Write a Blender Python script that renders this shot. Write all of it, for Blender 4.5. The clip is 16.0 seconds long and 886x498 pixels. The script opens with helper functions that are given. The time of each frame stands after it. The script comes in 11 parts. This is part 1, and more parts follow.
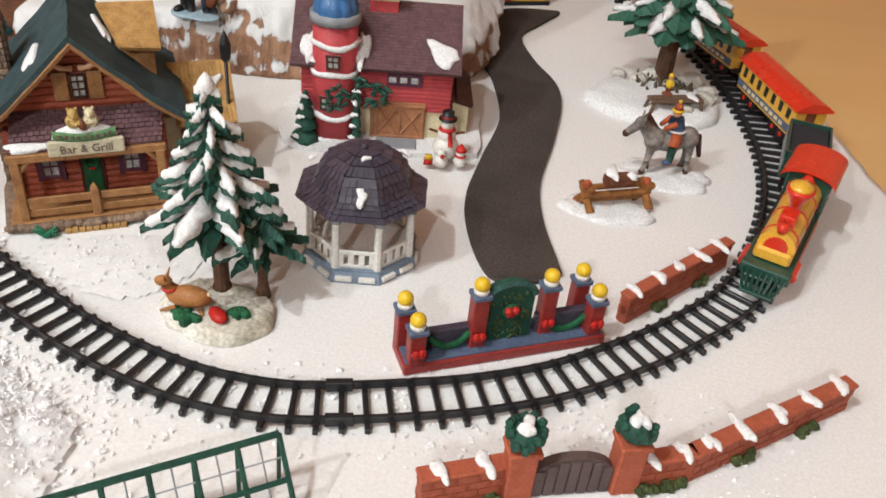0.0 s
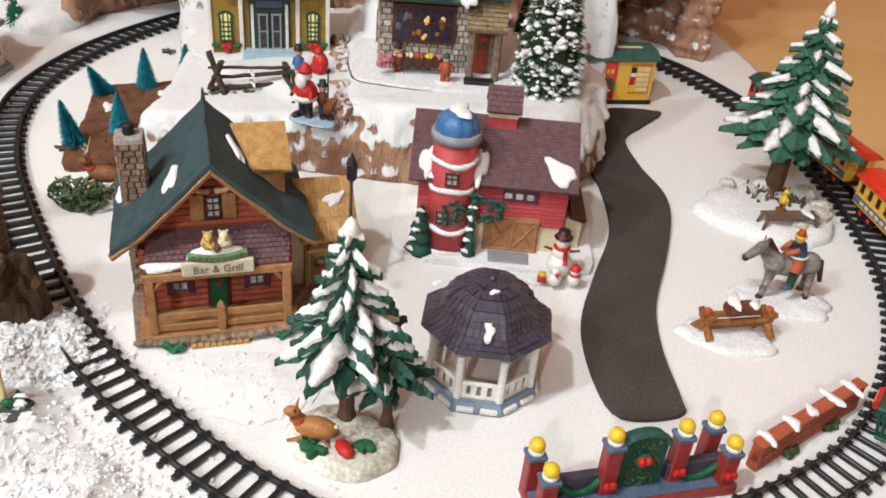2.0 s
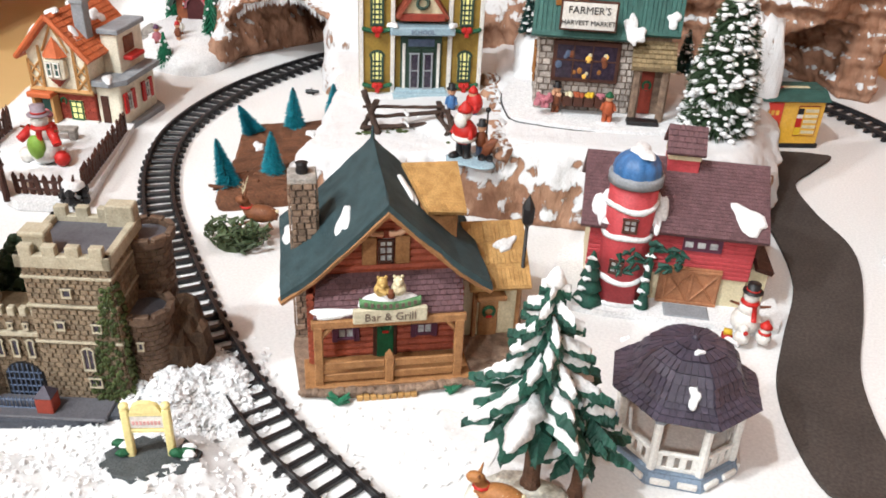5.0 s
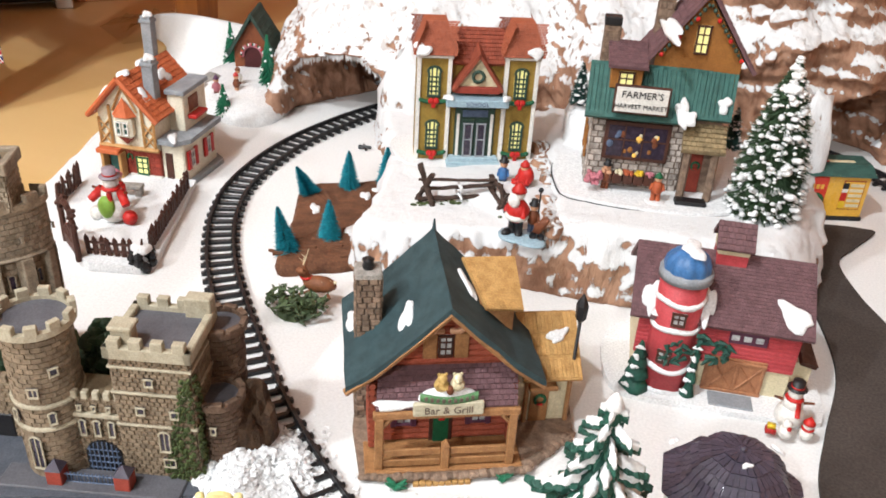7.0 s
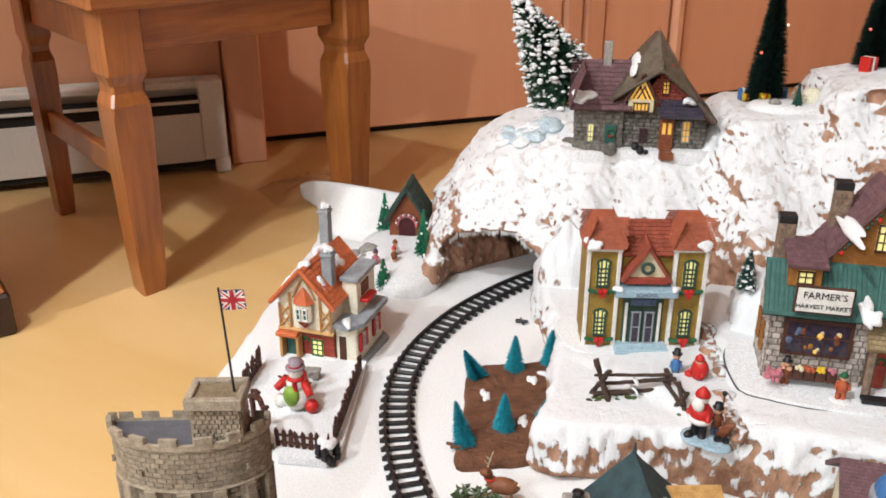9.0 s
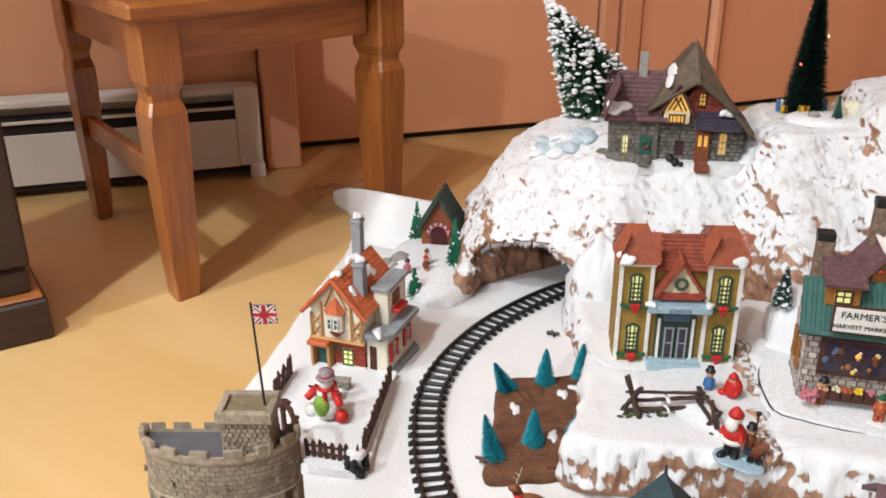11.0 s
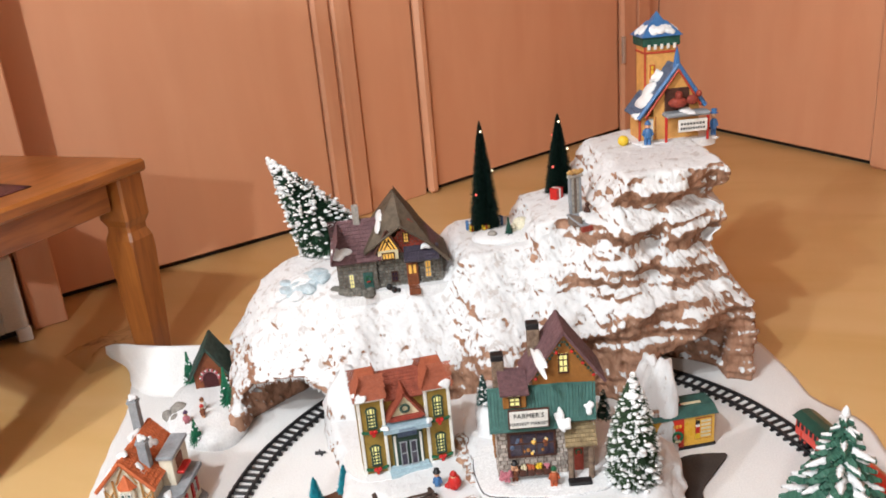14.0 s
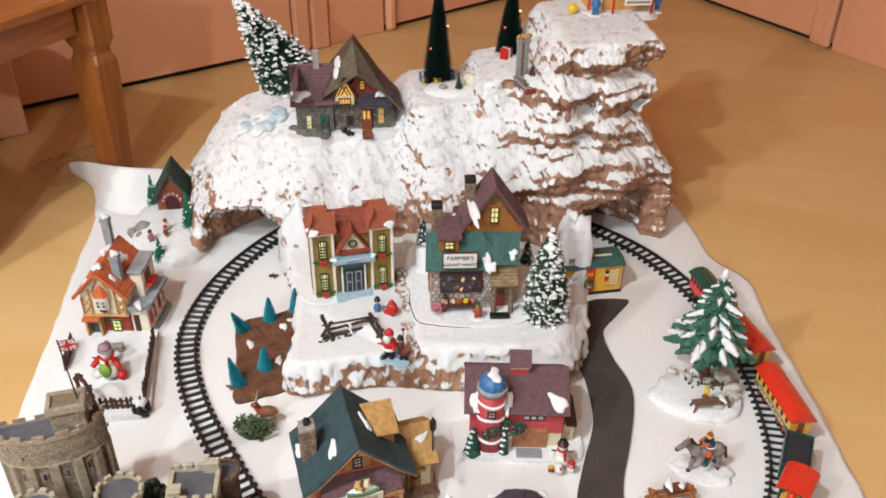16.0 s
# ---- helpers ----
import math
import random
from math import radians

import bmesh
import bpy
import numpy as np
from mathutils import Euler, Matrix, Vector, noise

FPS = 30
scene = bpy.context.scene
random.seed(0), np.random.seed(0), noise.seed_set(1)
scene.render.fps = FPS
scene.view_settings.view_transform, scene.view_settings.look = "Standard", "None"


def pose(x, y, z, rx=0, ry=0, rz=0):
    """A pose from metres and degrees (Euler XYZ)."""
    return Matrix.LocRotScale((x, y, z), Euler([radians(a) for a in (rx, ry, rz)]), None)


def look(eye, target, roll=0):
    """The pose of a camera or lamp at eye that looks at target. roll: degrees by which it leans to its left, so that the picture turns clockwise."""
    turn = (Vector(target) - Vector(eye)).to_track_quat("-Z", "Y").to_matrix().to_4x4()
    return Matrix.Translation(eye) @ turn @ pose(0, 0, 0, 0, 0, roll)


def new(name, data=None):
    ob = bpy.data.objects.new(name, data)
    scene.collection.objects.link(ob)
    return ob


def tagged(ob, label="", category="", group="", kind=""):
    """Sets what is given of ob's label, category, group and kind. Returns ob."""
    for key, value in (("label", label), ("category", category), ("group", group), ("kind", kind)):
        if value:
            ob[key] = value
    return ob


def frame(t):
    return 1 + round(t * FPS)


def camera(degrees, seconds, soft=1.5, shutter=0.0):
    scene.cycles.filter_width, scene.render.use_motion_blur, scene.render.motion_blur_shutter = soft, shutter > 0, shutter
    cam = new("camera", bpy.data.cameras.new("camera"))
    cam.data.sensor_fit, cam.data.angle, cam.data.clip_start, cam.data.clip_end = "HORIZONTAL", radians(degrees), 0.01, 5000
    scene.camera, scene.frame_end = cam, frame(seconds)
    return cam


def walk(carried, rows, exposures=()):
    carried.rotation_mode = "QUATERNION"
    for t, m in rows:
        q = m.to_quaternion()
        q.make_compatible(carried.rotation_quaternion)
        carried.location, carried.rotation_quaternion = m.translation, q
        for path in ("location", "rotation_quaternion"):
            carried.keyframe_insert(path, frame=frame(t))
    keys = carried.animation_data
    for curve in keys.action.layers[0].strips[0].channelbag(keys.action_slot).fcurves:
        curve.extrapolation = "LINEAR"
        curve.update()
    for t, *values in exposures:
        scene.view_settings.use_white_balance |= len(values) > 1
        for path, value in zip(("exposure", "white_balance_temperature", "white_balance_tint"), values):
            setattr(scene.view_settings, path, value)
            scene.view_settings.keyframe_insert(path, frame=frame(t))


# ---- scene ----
cam = camera(55.5, 16.0, soft=1.75)
PATH = [
    (0, (0.316, 0.315, 0.379), (0.067, 1.925, -0.781), 6.1),
    (0.5, (0.296, 0.323, 0.391), (0.001, 1.945, -0.742), 5.6),
    (1, (0.291, 0.329, 0.404), (-0.035, 1.96, -0.705), 5.5),
    (1.5, (0.274, 0.332, 0.415), (-0.089, 1.97, -0.674), 5.4),
    (2, (0.256, 0.336, 0.42), (-0.147, 1.976, -0.651), 5.4),
    (2.5, (0.238, 0.341, 0.434), (-0.211, 1.985, -0.614), 5.0),
    (3, (0.221, 0.344, 0.434), (-0.272, 1.986, -0.595), 3.8),
    (3.5, (0.211, 0.348, 0.434), (-0.336, 1.995, -0.559), 2.8),
    (4, (0.2, 0.355, 0.395), (-0.406, 1.994, -0.577), 2.2),
    (4.2, (0.189, 0.365, 0.386), (-0.431, 2.002, -0.582), 2.0),
    (6.3, (0.18, 0.335, 0.431), (-0.479, 1.901, -0.625), 4.1),
    (6.5, (0.175, 0.337, 0.438), (-0.495, 1.908, -0.604), 4.0),
    (7, (0.158, 0.351, 0.464), (-0.544, 1.945, -0.52), 3.5),
    (7.5, (0.14, 0.341, 0.482), (-0.603, 1.94, -0.462), 2.8),
    (8, (0.106, 0.334, 0.525), (-0.759, 1.934, -0.306), 0.8),
    (8.5, (0.09, 0.332, 0.542), (-0.838, 1.921, -0.24), 0.0),
    (9, (0.073, 0.329, 0.558), (-0.89, 1.906, -0.207), -0.0),
    (9.2, (0.072, 0.331, 0.564), (-0.916, 1.903, -0.181), 0.0),
    (11.3, (0.07, 0.334, 0.568), (-0.968, 1.86, -0.204), 0.1),
    (11.5, (0.067, 0.332, 0.56), (-0.965, 1.85, -0.233), 0.5),
    (12, (0.075, 0.321, 0.582), (-0.951, 1.836, -0.225), 0.4),
    (12.5, (0.091, 0.268, 0.635), (-0.826, 1.856, -0.164), -2.1),
    (13, (0.115, 0.244, 0.704), (-0.68, 1.902, -0.083), -5.9),
    (13.5, (0.174, 0.219, 0.76), (-0.505, 1.946, 0.013), -5.9),
    (14, (0.22, 0.211, 0.809), (-0.366, 1.991, 0.11), -5.0),
    (14.5, (0.236, 0.197, 0.841), (-0.285, 1.992, 0.129), -4.5),
    (15, (0.254, 0.154, 0.876), (-0.187, 1.88, -0.032), -1.2),
    (15.5, (0.253, 0.119, 0.895), (-0.178, 1.786, -0.123), 0.6),
    (16, (0.256, 0.103, 0.902), (-0.173, 1.74, -0.164), 0.9),
]
walk(cam, [(t, look(eye, target, roll)) for t, eye, target, roll in PATH], [(0.0, -0.17, 6200, 6), (1.0, -0.04, 6150, 6), (2.5, 0.09, 6050, 6), (4.0, 0.30, 6000, 6), (6.5, 0.33, 6000, 6), (7.5, 0.24, 6000, 6), (8.8, 0.15, 6000, 6), (11.5, 0.08, 5950, 6), (13.0, 0.17, 6000, 6), (14.5, 0.25, 6000, 6), (16.0, 0.05, 6050, 6)])

# ---------- world and lamps ----------
world = bpy.data.worlds.new("room_air")
scene.world = world
world.use_nodes = True
world.node_tree.nodes["Background"].inputs["Color"].default_value = (1.0, 0.97, 0.94, 1)
world.node_tree.nodes["Background"].inputs["Strength"].default_value = 0.02


def bulb(name, x, y, z, radius, watts, color):
    data = bpy.data.lights.new(name, "POINT")
    data.shadow_soft_size, data.energy, data.color = radius, watts, color
    ob = new(name, data)
    ob.matrix_world = pose(x, y, z)
    return ob


bulb("ceiling_lamp", -0.55, -0.20, 2.15, 0.045, 110, (1.0, 0.985, 0.97))
bulb("ceiling_lamp_far", -1.25, -0.95, 2.05, 0.045, 128, (1.0, 0.985, 0.97))
bulb("standing_lamp", 0.05, -1.75, 1.68, 0.045, 116, (1.0, 0.985, 0.97))

# ---------- building helpers ----------
rnd = random.Random(7)
V = Vector


def bm_new():
    return bmesh.new()


def part(name, bm, material, parent=None, label="", smooth=False, kind="", m=None):
    """One mesh object from a bmesh, under a thing or a part."""
    me = bpy.data.meshes.new(name)
    bm.normal_update()
    bm.to_mesh(me)
    bm.free()
    if smooth:
        me.polygons.foreach_set("use_smooth", [True] * len(me.polygons))
    for one in (material if isinstance(material, (list, tuple)) else (material,)):
        me.materials.append(one)
    ob = new(name, me)
    if parent:
        ob.parent = parent
    if m is not None:
        ob.matrix_basis = m
    return tagged(ob, label, kind=kind)


def thing(name, x, y, z, turn, label, category, group="", scale=1.0):
    ob = new(name)
    ob.empty_display_size = 0.01
    ob.matrix_basis = pose(x, y, z, 0, 0, turn) @ Matrix.Scale(scale, 4)
    return tagged(ob, label, category, group)


def box(bm, x0, x1, y0, y1, z0, z1, bevel=0.0, m=None):
    c = [bm.verts.new((x, y, z)) for z in (z0, z1) for y in (y0, y1) for x in (x0, x1)]
    fs = [bm.faces.new([c[i] for i in f]) for f in ((0, 2, 3, 1), (4, 5, 7, 6), (0, 1, 5, 4), (2, 6, 7, 3), (1, 3, 7, 5), (0, 4, 6, 2))]
    if bevel:
        edges = {e for f in fs for e in f.edges}
        r = bmesh.ops.bevel(bm, geom=list(edges), offset=bevel, segments=1, affect="EDGES", clamp_overlap=True)
        c = list({v for v in r["verts"]})
    if m is not None:
        for v in c:
            v.co = m @ v.co
    return c


def tube(bm, p, q, r0, r1=None, seg=10, caps=True):
    """A round bar from p to q."""
    p, q = V(p), V(q)
    r1 = r0 if r1 is None else r1
    w = (q - p).normalized()
    a = w.cross(V((0, 0, 1)) if abs(w.z) < 0.95 else V((1, 0, 0))).normalized()
    b = w.cross(a)
    rings = []
    for c, r in ((p, r0), (q, r1)):
        if r < 1e-6:
            rings.append([bm.verts.new(c)])
        else:
            rings.append([bm.verts.new(c + r * (math.cos(k * math.tau / seg) * a + math.sin(k * math.tau / seg) * b)) for k in range(seg)])
    bridge(bm, rings[0], rings[1])
    if caps:
        if len(rings[0]) > 2:
            bm.faces.new(rings[0])
        if len(rings[1]) > 2:
            bm.faces.new(rings[1][::-1])


def bridge(bm, a, b):
    if len(a) == 1 and len(b) == 1:
        return
    n = max(len(a), len(b))
    for k in range(n):
        j = (k + 1) % n
        if len(a) == 1:
            bm.faces.new((a[0], b[j], b[k]))
        elif len(b) == 1:
            bm.faces.new((a[k], a[j], b[0]))
        else:
            bm.faces.new((a[k], a[j], b[j], b[k]))


def lathe(bm, profile, seg=16, at=(0, 0, 0), turn=0.0, squash=1.0):
    """A turned form round z from (radius, height) pairs, from the bottom up."""
    at, rings = V(at), []
    for r, z in profile:
        if r < 1e-6:
            rings.append([bm.verts.new(at + V((0, 0, z)))])
        else:
            rings.append([bm.verts.new(at + V((r * math.cos(turn + k * math.tau / seg), squash * r * math.sin(turn + k * math.tau / seg), z))) for k in range(seg)])
    for a, b in zip(rings, rings[1:]):
        bridge(bm, a, b)
    if len(rings[0]) > 2:
        bm.faces.new(rings[0][::-1])
    if len(rings[-1]) > 2:
        bm.faces.new(rings[-1])


def ball(bm, c, r, seg=12, rows=8, squash=(1, 1, 1)):
    prof = [(r * math.sin(math.pi * k / rows), -r * math.cos(math.pi * k / rows)) for k in range(rows + 1)]
    n = len(bm.verts)
    lathe(bm, prof, seg)
    bm.verts.ensure_lookup_table()
    for v in bm.verts[n:]:
        v.co = V((v.co.x * squash[0], v.co.y * squash[1], v.co.z * squash[2])) + V(c)


def poly_prism(bm, pts, z0, z1):
    """A flat outline raised from z0 to z1."""
    lo, hi = [bm.verts.new((x, y, z0)) for x, y in pts], [bm.verts.new((x, y, z1)) for x, y in pts]
    bridge(bm, lo, hi)
    bm.faces.new(lo[::-1])
    bm.faces.new(hi)


def slab(bm, pts, thick, normal=None):
    """A plate on 3D outline pts, thickened along its normal to the back."""
    pts = [V(p) for p in pts]
    n = V(normal) if normal else (pts[1] - pts[0]).cross(pts[2] - pts[0]).normalized()
    hi, lo = [bm.verts.new(p) for p in pts], [bm.verts.new(p - thick * n) for p in pts]
    bm.faces.new(hi)
    bm.faces.new(lo[::-1])
    bridge(bm, lo, hi)


def gable(bm, x0, x1, y0, y1, z0, ze, zr):
    """A house body whose ridge runs along y: walls to ze, gable point at zr."""
    xm = (x0 + x1) / 2
    out = [(x0, z0), (x1, z0), (x1, ze), (xm, zr), (x0, ze)]
    a, b = [bm.verts.new((x, y0, z)) for x, z in out], [bm.verts.new((x, y1, z)) for x, z in out]
    bridge(bm, b, a)
    bm.faces.new(a)
    bm.faces.new(b[::-1])


def courses(bm, o, u, v, rows, cols, proud, gap=0.12, jitter=0.25, seed=1, lean=0.0, keep=None):
    """Pieces in running bond on the parallelogram o + s u + t v: one small raised block each."""
    g = random.Random(seed)
    o, u, v = V(o), V(u), V(v)
    n = u.cross(v).normalized()
    for r in range(rows):
        shift = 0.5 * (r % 2)
        edges = [0.0] + [min(1, max(0, (c + 1 - shift + g.uniform(-jitter, jitter) * 0.5) / cols)) for c in range(cols)] + [1.0]
        edges = sorted(set(round(e, 4) for e in edges))
        for a, b in zip(edges, edges[1:]):
            if b - a < 0.15 / cols:
                continue
            if keep and not keep((a + b) / 2, (r + 0.5) / rows):
                continue
            t0, t1 = (r + gap * 0.5) / rows, (r + 1 - gap * 0.5) / rows
            d = gap * 0.5 / cols
            h = proud * g.uniform(0.6, 1.25)
            q = [o + u * s + v * t for s, t in ((a + d, t0), (b - d, t0), (b - d, t1), (a + d, t1))]
            e = 0.12
            mid = sum(q, V()) / 4
            up = [p.lerp(mid, e) + n * (h * (1 + lean if k < 2 else 1 - lean)) for k, p in enumerate(q)]
            lo, hi = [bm.verts.new(p) for p in q], [bm.verts.new(p) for p in up]
            bridge(bm, lo, hi)
            bm.faces.new(hi)


def rough(bm, amount, scale, seed=0.0, verts=None):
    """Shift the points by smooth noise."""
    for w in verts or bm.verts:
        p = w.co * scale + V((seed, seed * 1.7, seed * 0.3))
        w.co += amount * V(noise.noise_vector(p))


def smooth_path(pts, n, closed=False):
    """Points evenly along a Catmull-Rom curve."""
    P = [V(p) for p in pts]
    m = len(P)
    out = []
    for k in range(m if closed else m - 1):
        if closed:
            a, b, c, d = P[(k - 1) % m], P[k], P[(k + 1) % m], P[(k + 2) % m]
        else:
            a, b, c, d = P[max(k - 1, 0)], P[k], P[k + 1], P[min(k + 2, m - 1)]
        for j in range(24):
            t = j / 24
            out.append(0.5 * (2 * b + (c - a) * t + (2 * a - 5 * b + 4 * c - d) * t * t + (3 * b - a - 3 * c + d) * t ** 3))
    out.append(P[0] if closed else P[-1])
    run = [0.0]
    for a, b in zip(out, out[1:]):
        run.append(run[-1] + (b - a).length)
    res, k = [], 0
    for i in range(n):
        want = run[-1] * i / (n if closed else n - 1)
        while k < len(run) - 2 and run[k + 1] < want:
            k += 1
        f = (want - run[k]) / max(run[k + 1] - run[k], 1e-9)
        res.append(out[k].lerp(out[k + 1], f))
    return res, run[-1]


def ribbon_wire(bm, pts, r, seg=5):
    for a, b in zip(pts, pts[1:]):
        tube(bm, a, b, r, seg=seg)

# ---------- materials ----------


def rgb(h):
    """A base colour from a hex code in sRGB."""
    c = [int(h[i:i + 2], 16) / 255 for i in (0, 2, 4)]
    return tuple(x / 12.92 if x <= 0.04045 else ((x + 0.055) / 1.055) ** 2.4 for x in c) + (1.0,)


def mat(name, color, second=None, rough_=0.6, scale=60.0, fine=400.0, amount=0.35, bump=0.15, spec=0.35, metal=0.0, random_=0.0, coat=0.0):
    """Paint or resin: two colours mixed by noise at two scales, with a fine relief."""
    m = bpy.data.materials.new(name)
    m.use_nodes = True
    t = m.node_tree
    n, l = t.nodes, t.links
    b = n["Principled BSDF"]
    col = rgb(color) if isinstance(color, str) else color
    sec = rgb(second) if isinstance(second, str) else (second or tuple(c * 0.62 for c in col[:3]) + (1,))
    tc = n.new("ShaderNodeTexCoord")
    big, small = n.new("ShaderNodeTexNoise"), n.new("ShaderNodeTexNoise")
    big.inputs["Scale"].default_value, small.inputs["Scale"].default_value = scale, fine
    big.inputs["Detail"].default_value, small.inputs["Detail"].default_value = 4, 3
    l.new(tc.outputs["Object"], big.inputs["Vector"])
    l.new(tc.outputs["Object"], small.inputs["Vector"])
    ramp = n.new("ShaderNodeMapRange")
    ramp.inputs["From Min"].default_value, ramp.inputs["From Max"].default_value = 0.38, 0.72
    l.new(big.outputs["Fac"], ramp.inputs["Value"])
    mul = n.new("ShaderNodeMath")
    mul.operation = "MULTIPLY"
    mul.inputs[1].default_value = amount
    l.new(ramp.outputs["Result"], mul.inputs[0])
    mix = n.new("ShaderNodeMix")
    mix.data_type = "RGBA"
    mix.inputs["A"].default_value, mix.inputs["B"].default_value = col, sec
    l.new(mul.outputs["Value"], mix.inputs["Factor"])
    out = mix.outputs["Result"]
    # fine grain
    hsv = n.new("ShaderNodeHueSaturation")
    g = n.new("ShaderNodeMapRange")
    g.inputs["From Min"].default_value, g.inputs["From Max"].default_value = 0.3, 0.7
    g.inputs["To Min"].default_value, g.inputs["To Max"].default_value = 1 - 0.35 * amount, 1 + 0.3 * amount
    l.new(small.outputs["Fac"], g.inputs["Value"])
    l.new(out, hsv.inputs["Color"])
    if random_:
        geo = n.new("ShaderNodeNewGeometry")
        r2 = n.new("ShaderNodeMapRange")
        r2.inputs["To Min"].default_value, r2.inputs["To Max"].default_value = 1 - random_, 1 + random_
        l.new(geo.outputs["Random Per Island"], r2.inputs["Value"])
        mm = n.new("ShaderNodeMath")
        mm.operation = "MULTIPLY"
        l.new(g.outputs["Result"], mm.inputs[0])
        l.new(r2.outputs["Result"], mm.inputs[1])
        l.new(mm.outputs["Value"], hsv.inputs["Value"])
    else:
        l.new(g.outputs["Result"], hsv.inputs["Value"])
    l.new(hsv.outputs["Color"], b.inputs["Base Color"])
    if bump:
        bp = n.new("ShaderNodeBump")
        bp.inputs["Strength"].default_value, bp.inputs["Distance"].default_value = bump, 0.002
        l.new(small.outputs["Fac"], bp.inputs["Height"])
        l.new(bp.outputs["Normal"], b.inputs["Normal"])
    rr = n.new("ShaderNodeMapRange")
    rr.inputs["To Min"].default_value, rr.inputs["To Max"].default_value = max(0.05, rough_ - 0.12), min(1, rough_ + 0.12)
    l.new(big.outputs["Fac"], rr.inputs["Value"])
    l.new(rr.outputs["Result"], b.inputs["Roughness"])
    b.inputs["Specular IOR Level"].default_value, b.inputs["Metallic"].default_value = spec, metal
    b.inputs["Coat Weight"].default_value = coat
    return m


def glow(name, color, strength):
    m = mat(name, color, amount=0.1)
    b = m.node_tree.nodes["Principled BSDF"]
    b.inputs["Emission Color"].default_value = rgb(color)
    b.inputs["Emission Strength"].default_value = strength
    return m


def wood(name, color, second, along="X", scale=3.0, stretch=14.0, rough_=0.42, bump=0.08, coat=0.15, blotch=0.3):
    """Grain drawn out along one axis, with broad blotches."""
    m = bpy.data.materials.new(name)
    m.use_nodes = True
    n, l = m.node_tree.nodes, m.node_tree.links
    b = n["Principled BSDF"]
    tc, mp = n.new("ShaderNodeTexCoord"), n.new("ShaderNodeMapping")
    mp.inputs["Scale"].default_value = [1.0 if a == along else stretch for a in "XYZ"]
    l.new(tc.outputs["Object"], mp.inputs["Vector"])
    grain, broad = n.new("ShaderNodeTexNoise"), n.new("ShaderNodeTexNoise")
    grain.inputs["Scale"].default_value, grain.inputs["Detail"].default_value, grain.inputs["Distortion"].default_value = scale, 8, 0.6
    broad.inputs["Scale"].default_value, broad.inputs["Detail"].default_value = scale * 0.9, 3
    l.new(mp.outputs["Vector"], grain.inputs["Vector"])
    l.new(tc.outputs["Object"], broad.inputs["Vector"])
    mix, mix2 = n.new("ShaderNodeMix"), n.new("ShaderNodeMix")
    mix.data_type = mix2.data_type = "RGBA"
    mix.inputs["A"].default_value, mix.inputs["B"].default_value = rgb(color), rgb(second)
    r = n.new("ShaderNodeMapRange")
    r.inputs["From Min"].default_value, r.inputs["From Max"].default_value = 0.35, 0.7
    l.new(grain.outputs["Fac"], r.inputs["Value"])
    l.new(r.outputs["Result"], mix.inputs["Factor"])
    mix2.inputs["B"].default_value = tuple(0.75 * x for x in rgb(second)[:3]) + (1,)
    l.new(mix.outputs["Result"], mix2.inputs["A"])
    r2 = n.new("ShaderNodeMapRange")
    r2.inputs["From Min"].default_value, r2.inputs["From Max"].default_value, r2.inputs["To Max"].default_value = 0.45, 0.75, blotch
    l.new(broad.outputs["Fac"], r2.inputs["Value"])
    l.new(r2.outputs["Result"], mix2.inputs["Factor"])
    l.new(mix2.outputs["Result"], b.inputs["Base Color"])
    rr = n.new("ShaderNodeMapRange")
    rr.inputs["To Min"].default_value, rr.inputs["To Max"].default_value = rough_ - 0.1, rough_ + 0.15
    l.new(broad.outputs["Fac"], rr.inputs["Value"])
    l.new(rr.outputs["Result"], b.inputs["Roughness"])
    bp = n.new("ShaderNodeBump")
    bp.inputs["Strength"].default_value, bp.inputs["Distance"].default_value = bump, 0.002
    l.new(grain.outputs["Fac"], bp.inputs["Height"])
    l.new(bp.outputs["Normal"], b.inputs["Normal"])
    b.inputs["Coat Weight"].default_value, b.inputs["Coat Roughness"].default_value = coat, 0.35
    return m


